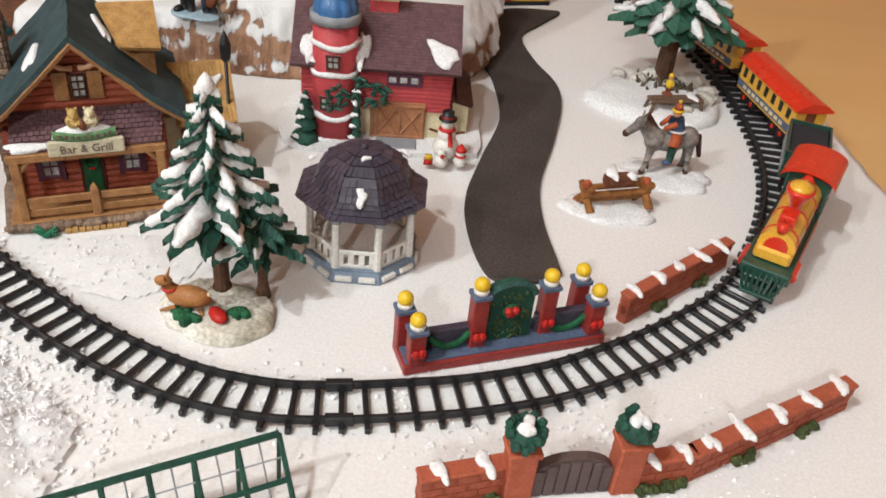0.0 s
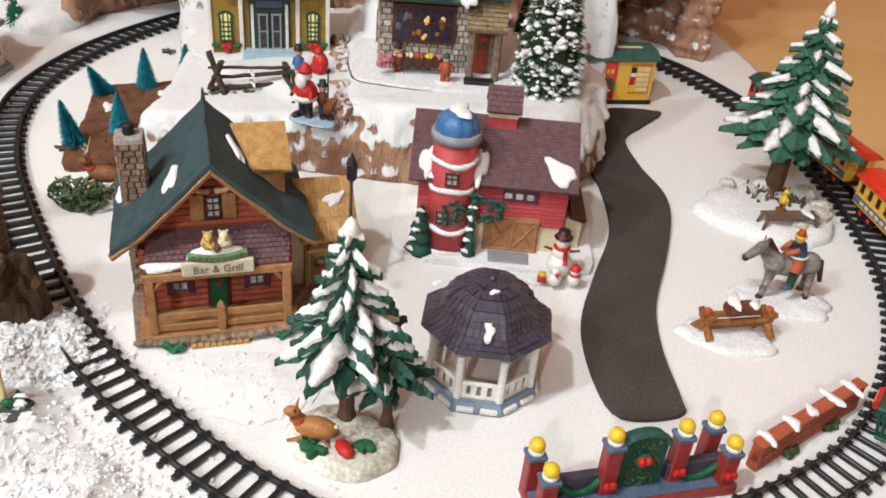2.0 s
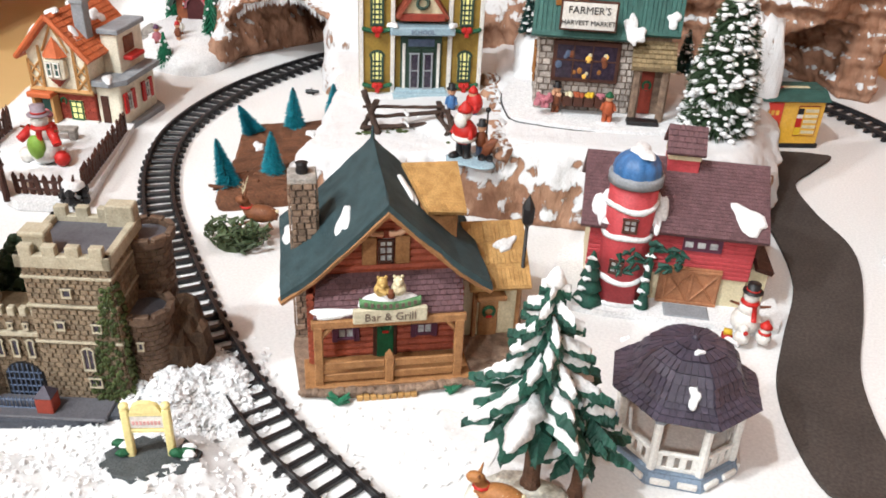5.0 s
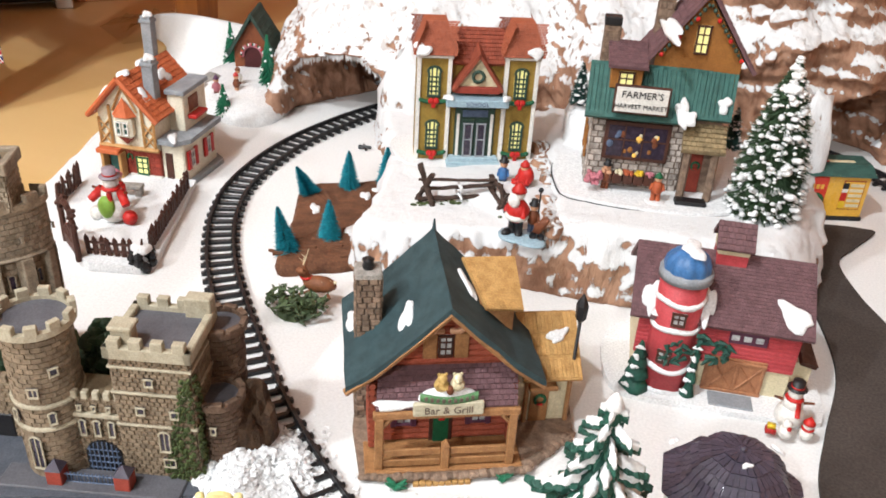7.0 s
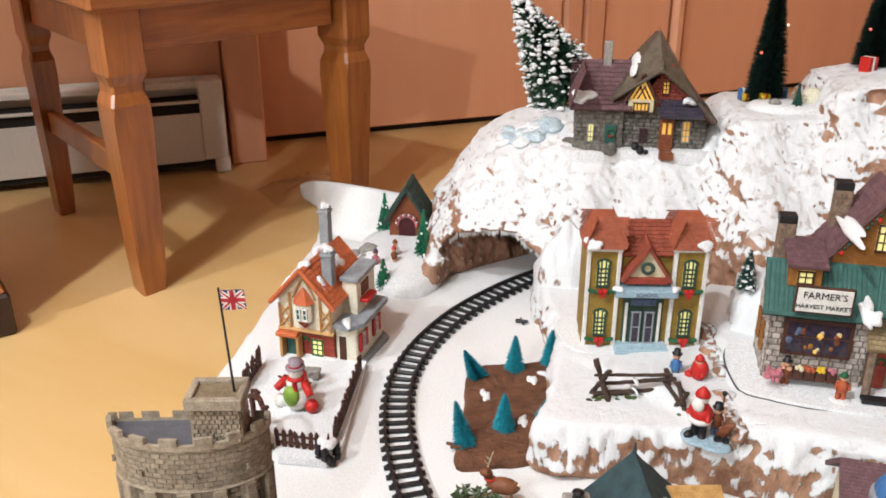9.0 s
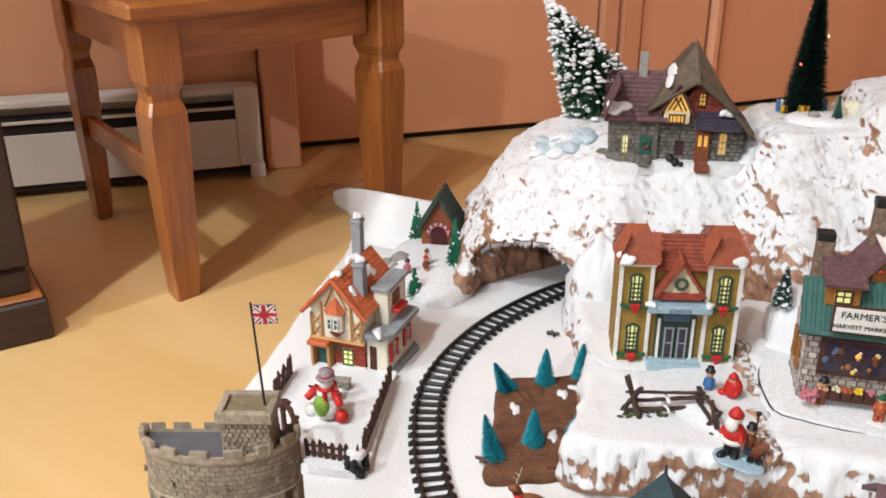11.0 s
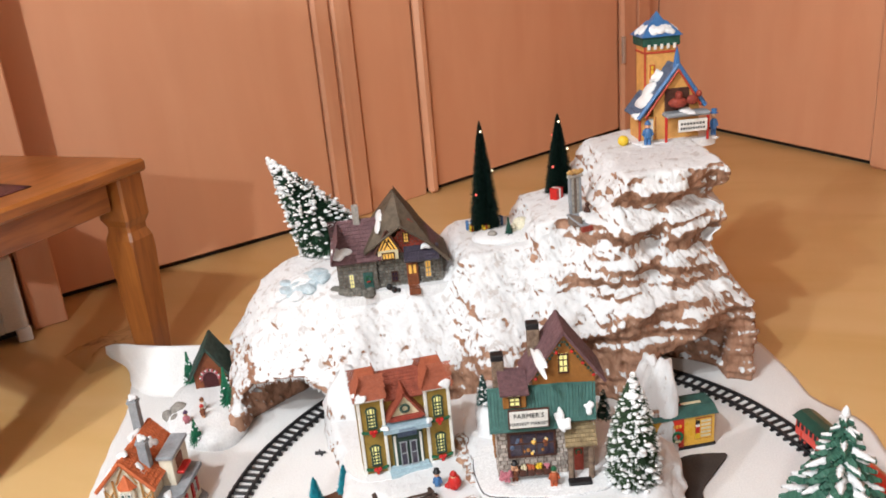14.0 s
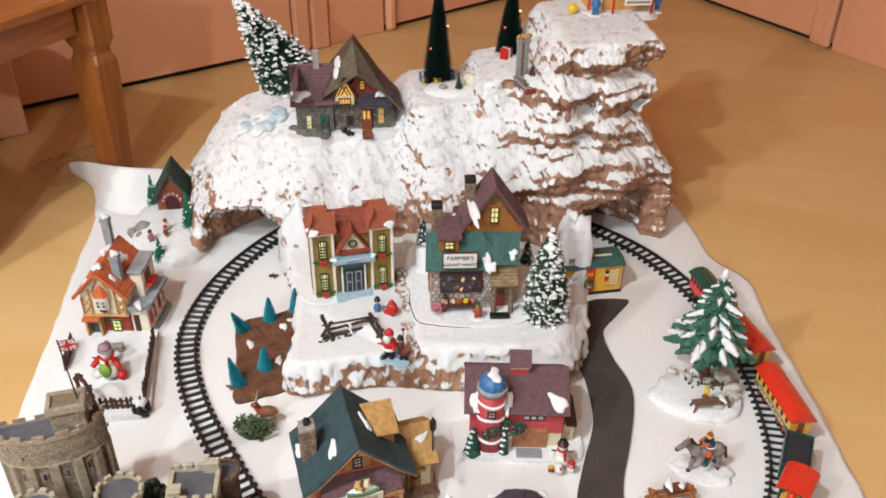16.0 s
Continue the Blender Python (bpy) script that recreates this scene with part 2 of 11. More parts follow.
def rock_snow(name, bare, bare2, bias=0.0, scale=22.0, climb=1.4, fleck=0.85):
    """Carved foam painted brown, with white dragged over it by a dry brush: streaks run down the slope."""
    m = bpy.data.materials.new(name)
    m.use_nodes = True
    n, l = m.node_tree.nodes, m.node_tree.links
    b = n["Principled BSDF"]
    tc, geo = n.new("ShaderNodeTexCoord"), n.new("ShaderNodeNewGeometry")
    sep = n.new("ShaderNodeSeparateXYZ")
    l.new(geo.outputs["Normal"], sep.inputs["Vector"])

    def tex(sc, det, squash, turn=0.0, distort=0.0):
        mp, t = n.new("ShaderNodeMapping"), n.new("ShaderNodeTexNoise")
        mp.inputs["Scale"].default_value = squash
        mp.inputs["Rotation"].default_value = (0, turn, 0)
        l.new(tc.outputs["Object"], mp.inputs["Vector"])
        l.new(mp.outputs["Vector"], t.inputs["Vector"])
        t.inputs["Scale"].default_value, t.inputs["Detail"].default_value = sc, det
        t.inputs["Roughness"].default_value, t.inputs["Distortion"].default_value = 0.65, distort
        return t.outputs["Fac"]

    def math_(op, x, y):
        k = n.new("ShaderNodeMath")
        k.operation = op
        for i, w in enumerate((x, y)):
            if isinstance(w, (int, float)):
                k.inputs[i].default_value = w
            else:
                l.new(w, k.inputs[i])
        return k.outputs["Value"]

    patches = tex(scale * 1.25, 5, (1, 1, 1.3))
    strokes = tex(scale * 2.9, 7, (1, 0.8, 0.28), 0.6, 0.9)
    flecks = tex(scale * 3.6, 4, (1, 1, 0.30), -0.7, 0.5)
    tone = tex(scale * 2.2, 4, (1, 1, 0.6))
    fine = tex(scale * 18, 3, (1, 1, 1))
    s = math_("ADD", math_("MULTIPLY", sep.outputs["Z"], 1.55), math_("MULTIPLY", math_("MINIMUM", math_("ADD", sep.outputs["Z"], 0.10), 0.0), 2.0))
    s = math_("ADD", s, math_("MULTIPLY", math_("SUBTRACT", geo.outputs["Pointiness"], 0.5), 5.0))
    s = math_("ADD", s, math_("MULTIPLY", math_("SUBTRACT", patches, 0.5), 1.9))
    s = math_("ADD", s, math_("MULTIPLY", math_("SUBTRACT", strokes, 0.5), 2.8))
    s = math_("ADD", s, bias)
    pos = n.new("ShaderNodeSeparateXYZ")
    l.new(tc.outputs["Object"], pos.inputs["Vector"])
    s = math_("ADD", s, math_("MULTIPLY", math_("SUBTRACT", math_("MAXIMUM", math_("MINIMUM", pos.outputs["Z"], 0.205), 0.06), 0.155), climb))
    if climb:
        s = math_("ADD", s, math_("MULTIPLY", math_("SUBTRACT", 0.42, math_("MAXIMUM", math_("MINIMUM", pos.outputs["X"], 0.62), 0.10)), 0.40))
    step, fl = n.new("ShaderNodeMapRange"), n.new("ShaderNodeMapRange")
    step.inputs["From Min"].default_value, step.inputs["From Max"].default_value = -0.07, 0.09
    l.new(s, step.inputs["Value"])
    fl.inputs["From Min"].default_value, fl.inputs["From Max"].default_value, fl.inputs["To Max"].default_value = 0.56, 0.63, fleck * 0.9
    l.new(math_("ADD", flecks, math_("MULTIPLY", math_("SUBTRACT", patches, 0.5), -0.25)), fl.inputs["Value"])
    mixb, mixf, mix, grain = (n.new("ShaderNodeMix") for _ in range(4))
    for k in (mixb, mixf, mix, grain):
        k.data_type = "RGBA"
    mixb.inputs["A"].default_value, mixb.inputs["B"].default_value = rgb(bare), rgb(bare2)
    tr = n.new("ShaderNodeMapRange")
    tr.inputs["From Min"].default_value, tr.inputs["From Max"].default_value = 0.38, 0.62
    l.new(tone, tr.inputs["Value"])
    l.new(tr.outputs["Result"], mixb.inputs["Factor"])
    l.new(fine, grain.inputs["Factor"])
    grain.inputs["A"].default_value, grain.inputs["B"].default_value = (0.73, 0.73, 0.73, 1), (0.65, 0.655, 0.67, 1)
    l.new(grain.outputs["Result"], mixf.inputs["A"])
    mixf.inputs["B"].default_value = rgb("a08c7e")
    l.new(fl.outputs["Result"], mixf.inputs["Factor"])
    l.new(step.outputs["Result"], mix.inputs["Factor"])
    l.new(mixb.outputs["Result"], mix.inputs["A"])
    l.new(mixf.outputs["Result"], mix.inputs["B"])
    l.new(mix.outputs["Result"], b.inputs["Base Color"])
    bp = n.new("ShaderNodeBump")
    bp.inputs["Strength"].default_value, bp.inputs["Distance"].default_value = 0.9, 0.006
    height = math_("ADD", math_("MULTIPLY", strokes, math_("SUBTRACT", 1.0, math_("MULTIPLY", step.outputs["Result"], 0.6))), math_("MULTIPLY", step.outputs["Result"], 0.55))
    l.new(math_("SUBTRACT", math_("ADD", height, math_("MULTIPLY", fine, 0.15)), math_("MULTIPLY", fl.outputs["Result"], 0.3)), bp.inputs["Height"])
    l.new(bp.outputs["Normal"], b.inputs["Normal"])
    b.inputs["Roughness"].default_value = 0.8
    b.inputs["Specular IOR Level"].default_value = 0.25
    return m


M_FELT = mat("white_felt", (0.72, 0.71, 0.70, 1), (0.66, 0.65, 0.645, 1), 0.95, 7, 420, 0.22, 0.04, 0.1)
M_SNOW = mat("snow_paint", (0.72, 0.72, 0.72, 1), (0.65, 0.65, 0.67, 1), 0.75, 80, 500, 0.5, 0.2, 0.3)
M_FLAKE = mat("snow_flake", (0.95, 0.95, 0.955, 1), (0.92, 0.92, 0.93, 1), 0.6, 200, 900, 0.3, 0.1, 0.4)
_n, _l = M_FLAKE.node_tree.nodes, M_FLAKE.node_tree.links
_mix, _tl = _n.new("ShaderNodeMixShader"), _n.new("ShaderNodeBsdfTranslucent")
_tl.inputs["Color"].default_value = (0.97, 0.97, 0.97, 1)
_mix.inputs["Fac"].default_value = 0.42
_l.new(_n["Principled BSDF"].outputs["BSDF"], _mix.inputs[1])
_l.new(_tl.outputs["BSDF"], _mix.inputs[2])
_l.new(_mix.outputs["Shader"], _n["Material Output"].inputs["Surface"])
M_FLOOR = wood("floor_wood", "cfad77", "c5a064", "X", 1.6, 4, 0.38, 0.03, 0.25, 0.28)
M_DOOR = wood("orange_door", "d29a76", "cd936f", "Z", 1.6, 6, 0.5, 0.03, 0.1, 0.16)
M_TRIM = wood("orange_trim", "d39c79", "c68c69", "Z", 2.0, 8, 0.42, 0.05, 0.15, 0.3)
# unseen ceiling, kept dark so that less light bounces into the shadows
M_CEIL = mat("dim_ceiling", (0.28, 0.26, 0.24, 1), None, 0.9, 5, 80, 0.1, 0.1)
# near-black paint that stands in for shade in narrow gaps
M_GAP_SHADE = mat("gap_shade", (0.02, 0.015, 0.012, 1), None, 0.9, 20, 80, 0.2, 0.0)
M_ROAD = mat("road_felt", "4a433f", "3a3532", 0.95, 14, 420, 0.7, 0.3, 0.1)
M_TRACK = mat("black_plastic", "1b1a1c", "2b2a2c", 0.42, 90, 500, 0.5, 0.1, 0.45)
M_ROCK = rock_snow("carved_foam", "b08a72", "8c6650", -0.47, 20, 5.4, 0.45)
M_BORE = rock_snow("bare_foam", "a98068", "86604a", -0.95, 16, 0.0, 0.0)
M_ROCK_LOW = rock_snow("carved_foam_ledge", "b08a70", "8c6650", -0.09, 22, 0.0, 0.12)
M_ROCK_STEP = rock_snow("carved_foam_step", "b08a70", "8c6650", -1.45, 30, 0.0, 0.12)
M_CHAIR = wood("chair_oak", "9e5f28", "7e481b", "Z", 9, 9, 0.36, 0.06, 0.35, 0.3)
M_CHAIR_H = wood("chair_oak_rail", "9e5f28", "7e481b", "X", 9, 9, 0.36, 0.06, 0.35, 0.3)
M_DARKWOOD = wood("dark_wood", "2e1610", "1c0c08", "X", 6, 8, 0.45, 0.08, 0.2, 0.4)
M_HEATER = mat("heater_enamel", (0.66, 0.62, 0.56, 1), None, 0.4, 12, 200, 0.15, 0.05)
M_STEEL = mat("hinge_steel", (0.6, 0.58, 0.55, 1), None, 0.35, 60, 300, 0.2, 0.05, metal=0.9)

# ---------- room ----------
LEFT_END, BEND, CORNER, RIGHT_END = V((-3.7, -1.17, 0)), V((-0.80, 2.595, 0)), V((0.03, 3.867, 0)), V((3.6, 0.12, 0))
BACK = V((0.2, -3.2, 0))
ROOM_H = 2.42


def wall_board(name, a, b, z0, z1, t, material, label="", s0=None, s1=None, proud=0.0, parent=None, bevel=0.003):
    """A board along the wall line a-b between runs s0 and s1, standing proud of it into the room."""
    d = (b - a).normalized()
    n = V((d.y, -d.x, 0))
    s0 = 0 if s0 is None else s0
    s1 = (b - a).length if s1 is None else s1
    bm = bm_new()
    box(bm, s0, s1, -proud, t - proud, z0, z1, bevel)
    m = Matrix(((d.x, -n.x, 0, a.x), (d.y, -n.y, 0, a.y), (0, 0, 1, 0), (0, 0, 0, 1)))
    ob = part(name, bm, material, parent, label)
    ob.matrix_basis = m
    return tagged(ob, kind="structure")


bm = bm_new()
poly_prism(bm, [(p.x * 1.06, p.y * 1.06) for p in (LEFT_END, BACK, RIGHT_END, CORNER, BEND)], -0.06, -0.003)
tagged(part("floor", bm, M_FLOOR, label="smooth honey-coloured wooden floor with faint blotchy grain"), kind="structure")
bm = bm_new()
poly_prism(bm, [(p.x, p.y) for p in (LEFT_END, BACK, RIGHT_END, CORNER, BEND)], ROOM_H, ROOM_H + 0.06)
tagged(part("ceiling", bm, M_CEIL, label="unseen ceiling, darkened to hold down bounced light"), kind="structure")
# unseen walls behind the camera, their colour lowered to weaken the fill light
M_WALL = mat("dim_wall", (0.22, 0.20, 0.175, 1), None, 0.85, 3, 120, 0.12, 0.1)
wall_board("wall_south_west", LEFT_END, BACK, -0.003, ROOM_H, -0.08, M_WALL, "unseen wall closing the room, darkened to hold down bounced light")
wall_board("wall_south_east", BACK, RIGHT_END, -0.003, ROOM_H, -0.08, M_WALL, "unseen wall closing the room, darkened to hold down bounced light")
wall_board("wall_west", LEFT_END, BEND, 0.012, ROOM_H, 0.08, M_DOOR, "orange-brown wooden wall panels")
wall_board("wall_north", BEND, CORNER, 0.012, ROOM_H, 0.08, M_DOOR, "orange-brown wooden wall panels")
wall_board("wall_east", CORNER, RIGHT_END, 0.012, ROOM_H, 0.08, M_DOOR, "orange-brown wooden wall panels")
# near-black strips put in as the shade below the panels
for a, b in ((LEFT_END, BEND), (BEND, CORNER), (CORNER, RIGHT_END)):
    wall_board("shadow_gap", a, b, -0.003, 0.012, 0.05, M_GAP_SHADE, "near-black strip painted as the shade under the wooden panels", proud=-0.01, bevel=0)
LW = (BEND - LEFT_END).length
LN = (CORNER - BEND).length
wall_board("door_left", LEFT_END, BEND, 0.014, 2.05, 0.03, M_DOOR, "flat orange-brown closet door", LW - 0.955, LW - 0.128, 0.012)
wall_board("trim_left", LEFT_END, BEND, -0.003, 2.12, 0.03, M_TRIM, "orange-brown door trim board", LW - 0.062, LW - 0.002, 0.030, bevel=0.006)
wall_board("trim_left_bead", LEFT_END, BEND, -0.003, 2.12, 0.03, M_TRIM, "orange-brown moulded edge of the door trim", LW - 0.122, LW - 0.064, 0.022, bevel=0.009)
wall_board("wall_panel", BEND, CORNER, -0.003, 2.12, 0.03, M_DOOR, "flat orange-brown panel between the door trims", 0.004, 0.230, 0.012)
wall_board("trim_middle", BEND, CORNER, -0.003, 2.12, 0.03, M_TRIM, "narrow orange-brown rounded door trim", 0.232, 0.272, 0.035, bevel=0.012)
wall_board("door_middle", BEND, CORNER, 0.014, 2.05, 0.03, M_DOOR, "flat orange-brown closet door", 0.279, 1.236, 0.014)
wall_board("trim_corner", BEND, CORNER, -0.003, 2.12, 0.03, M_TRIM, "orange-brown door trim board", 1.250, 1.340, 0.030, bevel=0.01)
wall_board("trim_corner_edge", BEND, CORNER, -0.003, 2.12, 0.03, M_TRIM, "orange-brown corner trim board", 1.352, 1.44, 0.022, bevel=0.008)
h_ = wall_board("hinge", BEND, CORNER, 0.275, 0.378, 0.012, M_STEEL, "small steel door hinge", 1.240, 1.256, 0.040, bevel=0.002)
wall_board("door_right", CORNER, RIGHT_END, 0.014, 2.05, 0.03, M_DOOR, "flat orange-brown closet door", 0.10, 1.030, 0.014)
wall_board("trim_right", CORNER, RIGHT_END, -0.003, 2.12, 0.03, M_TRIM, "orange-brown door trim board", 1.040, 1.118, 0.035, bevel=0.01)
wall_board("wall_panel", CORNER, RIGHT_END, -0.003, 2.12, 0.03, M_DOOR, "flat orange-brown panel beside the door trim", 1.130, 2.1, 0.024)
# the wall steps forward behind the chair and carries the heater there
wall_board("wall_step", LEFT_END, BEND, -0.003, ROOM_H, 0.125, M_DOOR, "orange-brown wall stepping forward behind the heater", 0.0, LW - 1.046, 0.128)
wall_board("trim_step", LEFT_END, BEND, -0.003, ROOM_H, 0.165, M_TRIM, "orange-brown trim post at the wall's step", LW - 1.044, LW - 0.966, 0.165, bevel=0.004)

# ---------- white felt and road ----------
SHEET = [(-0.42, 0.30), (-0.50, 0.60), (-0.590, 0.82), (-0.643, 0.94), (-0.680, 1.03), (-0.718, 1.115), (-0.780, 1.25), (-0.830, 1.37), (-0.893, 1.50), (-0.80, 1.60), (-0.66, 1.72), (-0.3, 1.96),
         (0.2, 2.02), (0.318, 1.845), (0.385, 1.700), (0.416, 1.612), (0.485, 1.546), (0.510, 1.44), (0.545, 1.32), (0.578, 1.21), (0.605, 1.10), (0.625, 1.03), (0.67, 0.82), (0.72, 0.45), (0.3, 0.25), (-0.2, 0.25)]


def flat_cloth(name, outline, z, n, material, label, category, kind="", wave=0.0008, edge=0.003, thick=0.003):
    pts, _ = smooth_path([(x, y, 0) for x, y in outline], n, True)
    bm = bm_new()
    c = sum(pts, V()) / len(pts)
    rings = []
    for f in (1.0, 0.985, 0.93, 0.85, 0.75, 0.62, 0.48, 0.32, 0.16):
        ring = []
        for p in pts:
            q = c.lerp(p, f)
            if f > 0.97:
                q += 0.004 * V(noise.noise_vector(q * 40)) * (1 if f == 1 else 0.6)
            q.z = z + (wave * noise.noise(q * 9) if f < 0.98 else -edge * (f == 1) * 0.6)
            ring.append(bm.verts.new(q))
        rings.append(ring)
    for a, b in zip(rings, rings[1:]):
        bridge(bm, a, b)
    bm.faces.new(rings[-1])
    low = [bm.verts.new((v.co.x, v.co.y, z - thick)) for v in rings[0]]
    bridge(bm, low, rings[0])
    return tagged(part(name, bm, material, label=label, smooth=True), label, category, kind=kind)


flat_cloth("snow_sheet", SHEET, 0.0, 300, M_FELT, "white felt sheet laid on the floor as snow", "sheet", "structure", wave=0.001)
ROAD = [(0.268, 1.406), (0.248, 1.352), (0.232, 1.300), (0.255, 1.235), (0.287, 1.178), (0.298, 1.125), (0.299, 1.045), (0.296, 0.960), (0.306, 0.900), (0.324, 0.846), (0.325, 0.829), (0.290, 0.811),
        (0.270, 0.821), (0.248, 0.870), (0.237, 0.920), (0.238, 0.985), (0.241, 1.075), (0.220, 1.160), (0.195, 1.218), (0.176, 1.280), (0.177, 1.340), (0.198, 1.385), (0.230, 1.402), (0.258, 1.408)]


def road_sheet():
    pts, _ = smooth_path([(x, y, 0) for x, y in ROAD], 150, True)
    bm = bm_new()
    hi, lo = [bm.verts.new((p.x, p.y, 0.0045)) for p in pts], [bm.verts.new((p.x, p.y, 0.0008)) for p in pts]
    bridge(bm, lo, hi)
    bmesh.ops.triangle_fill(bm, edges=[e for e in bm.edges if all(abs(v.co.z - 0.0045) < 1e-6 for v in e.verts)], use_beauty=True)
    return tagged(part("road_strip", bm, M_ROAD, label="winding dark grey felt road strip on the snow"), category="road", kind="structure")


road_sheet()

# ---------- railway ----------
LOOP = [(-0.054, 0.703), (-0.016, 0.686), (0.030, 0.667), (0.078, 0.653), (0.125, 0.645), (0.172, 0.647), (0.210, 0.657), (0.248, 0.671), (0.290, 0.689), (0.335, 0.715), (0.375, 0.748),
        (0.413, 0.786), (0.455, 0.840), (0.484, 0.905), (0.502, 0.975), (0.510, 1.050), (0.506, 1.125), (0.489, 1.215), (0.460, 1.310), (0.420, 1.400), (0.375, 1.472), (0.333, 1.526), (0.285, 1.575),
        (0.228, 1.616), (0.160, 1.652), (0.075, 1.682), (-0.03, 1.695), (-0.15, 1.685), (-0.26, 1.648), (-0.345, 1.588), (-0.402, 1.52), (-0.441, 1.44), (-0.463, 1.36), (-0.475, 1.27), (-0.471, 1.18),
        (-0.453, 1.10), (-0.423, 1.037), (-0.387, 0.984), (-0.344, 0.933), (-0.294, 0.885), (-0.244, 0.840), (-0.194, 0.797), (-0.148, 0.762), (-0.098, 0.728)]
TRACK, TRACK_LEN = smooth_path([(x, y, 0) for x, y in LOOP], 720, True)


def track_at(s):
    """Place and heading at run s (metres) along the loop."""
    k = s / TRACK_LEN * len(TRACK)
    i = int(math.floor(k)) % len(TRACK)
    a, b = TRACK[i], TRACK[(i + 1) % len(TRACK)]
    f = k - math.floor(k)
    w = (TRACK[(i + 3) % len(TRACK)] - TRACK[i - 3]).normalized()
    return a.lerp(b, f), w


def slender(p):
    """The front sections have thin rails and closer, thinner sleepers."""
    return p.x > -0.12 and p.y < 1.25


def railway():
    track = thing("railway_track", 0.1, 1.1, 0, 0, "black plastic toy railway track laid in a loop on the snow", "railway track")
    inv = Matrix.Translation((-0.1, -1.1, 0))
    for side in (-1, 1):
        bm = bm_new()
        prev = first = None
        for i in range(len(TRACK)):
            p, w = track_at(i * TRACK_LEN / len(TRACK))
            n = V((w.y, -w.x, 0))
            c = inv @ p + side * 0.0142 * n
            k = 0.52 if slender(p) else 0.8
            ring = [bm.verts.new(c + n * dx * k + V((0, 0, dz))) for dx, dz in ((-0.002, 0.004), (0.002, 0.004), (0.0012, 0.0075), (0.0018, 0.0098), (-0.0018, 0.0098), (-0.0012, 0.0075))]
            if prev:
                bridge(bm, prev, ring)
            else:
                first = ring
            prev = ring
        bridge(bm, prev, first)
        part("rail", bm, M_TRACK, track)
    kinds = {}
    for thin in (False, True):
        h = 0.0017 if thin else 0.0025
        bm = bm_new()
        box(bm, -0.0208, 0.0208, -h, h, 0.0005, 0.0048, 0.0006)
        for sx in (-1, 1):
            box(bm, sx * 0.0143 - 0.0035, sx * 0.0143 + 0.0035, -h * 0.96, h * 0.96, 0.0045, 0.0062)
        kinds[thin] = bm
    run = 0.0
    while run < TRACK_LEN - 0.008:
        p, w = track_at(run)
        thin = slender(p)
        m = inv @ Matrix.Translation(p) @ pose(0, 0, 0, 0, 0, math.degrees(math.atan2(w.y, w.x)) - 90)
        if isinstance(kinds[thin], bpy.types.Mesh):
            ob = new("sleeper", kinds[thin])
            ob.parent, ob.matrix_basis = track, m
        else:
            kinds[thin] = part("sleeper", kinds[thin], M_TRACK, track, m=m).data
        run += 0.0146 if thin else 0.0160
    # joint plates between two track sections
    for s in (0.276,):
        p, w = track_at(s)
        n = V((w.y, -w.x, 0))
        for side in (-1, 1):
            c = inv @ p + side * 0.0142 * n
            bm = bm_new()
            box(bm, -0.0085, 0.0085, -0.0026, 0.0026, 0.003, 0.0106, 0.0006)
            part("joint_plate", bm, M_TRACK, track, m=Matrix.Translation(c) @ pose(0, 0, 0, 0, 0, math.degrees(math.atan2(w.y, w.x))))


railway()

# ---------- mountain ----------
MO, MA = V((-0.541, 1.317, 0)), 21.8
MM = pose(MO.x, MO.y, 0, 0, 0, MA)


def curve1(pts, x):
    xs, ys = zip(*pts)
    return float(np.interp(x, xs, ys))


TOP = [(-0.044, 0.055), (-0.034, 0.10), (-0.020, 0.126), (0.0, 0.148), (0.03, 0.186), (0.08, 0.220), (0.14, 0.236), (0.20, 0.240), (0.398, 0.242), (0.418, 0.264), (0.540, 0.268), (0.558, 0.308), (0.60, 0.320), (0.650, 0.328), (0.672, 0.385), (0.69, 0.412), (0.875, 0.418), (0.897, 0.37), (0.905, 0.20), (0.912, 0.05)]


# how far the tower's right side stands back, by height
WAIST = [(0.0, -0.008), (0.10, -0.016), (0.155, -0.006), (0.197, 0.015), (0.243, 0.048), (0.272, 0.060), (0.285, 0.056), (0.297, 0.037), (0.338, 0.030), (0.352, 0.056), (0.366, 0.050), (0.383, 0.025), (0.43, 0.016)]


def solid_from(sections, closed_ends=True):
    bm = bm_new()
    rings = [[bm.verts.new(p) for p in s] for s in sections]
    for a, b in zip(rings, rings[1:]):
        bridge(bm, a, b)
    bm.faces.new(rings[0][::-1])
    bm.faces.new(rings[-1])
    bmesh.ops.recalc_face_normals(bm, faces=bm.faces)
    return bm


def remeshed(bm, voxel, cutter=None):
    """The union of closed forms as one even skin, less a cutter."""
    me = bpy.data.meshes.new("raw")
    bm.to_mesh(me)
    bm.free()
    ob = new("raw", me)
    extra = None
    if cutter is not None:
        cm = bpy.data.meshes.new("cut")
        cutter.to_mesh(cm)
        cutter.free()
        extra = new("cut", cm)
        mod = ob.modifiers.new("cut", "BOOLEAN")
        mod.operation, mod.solver, mod.object = "DIFFERENCE", "EXACT", extra
    mod = ob.modifiers.new("skin", "REMESH")
    mod.mode, mod.voxel_size = "VOXEL", voxel
    done = bpy.data.meshes.new_from_object(ob.evaluated_get(bpy.context.evaluated_depsgraph_get()))
    for o in (ob, extra):
        if o:
            bpy.data.objects.remove(o)
    out = bm_new()
    out.from_mesh(done)
    return out


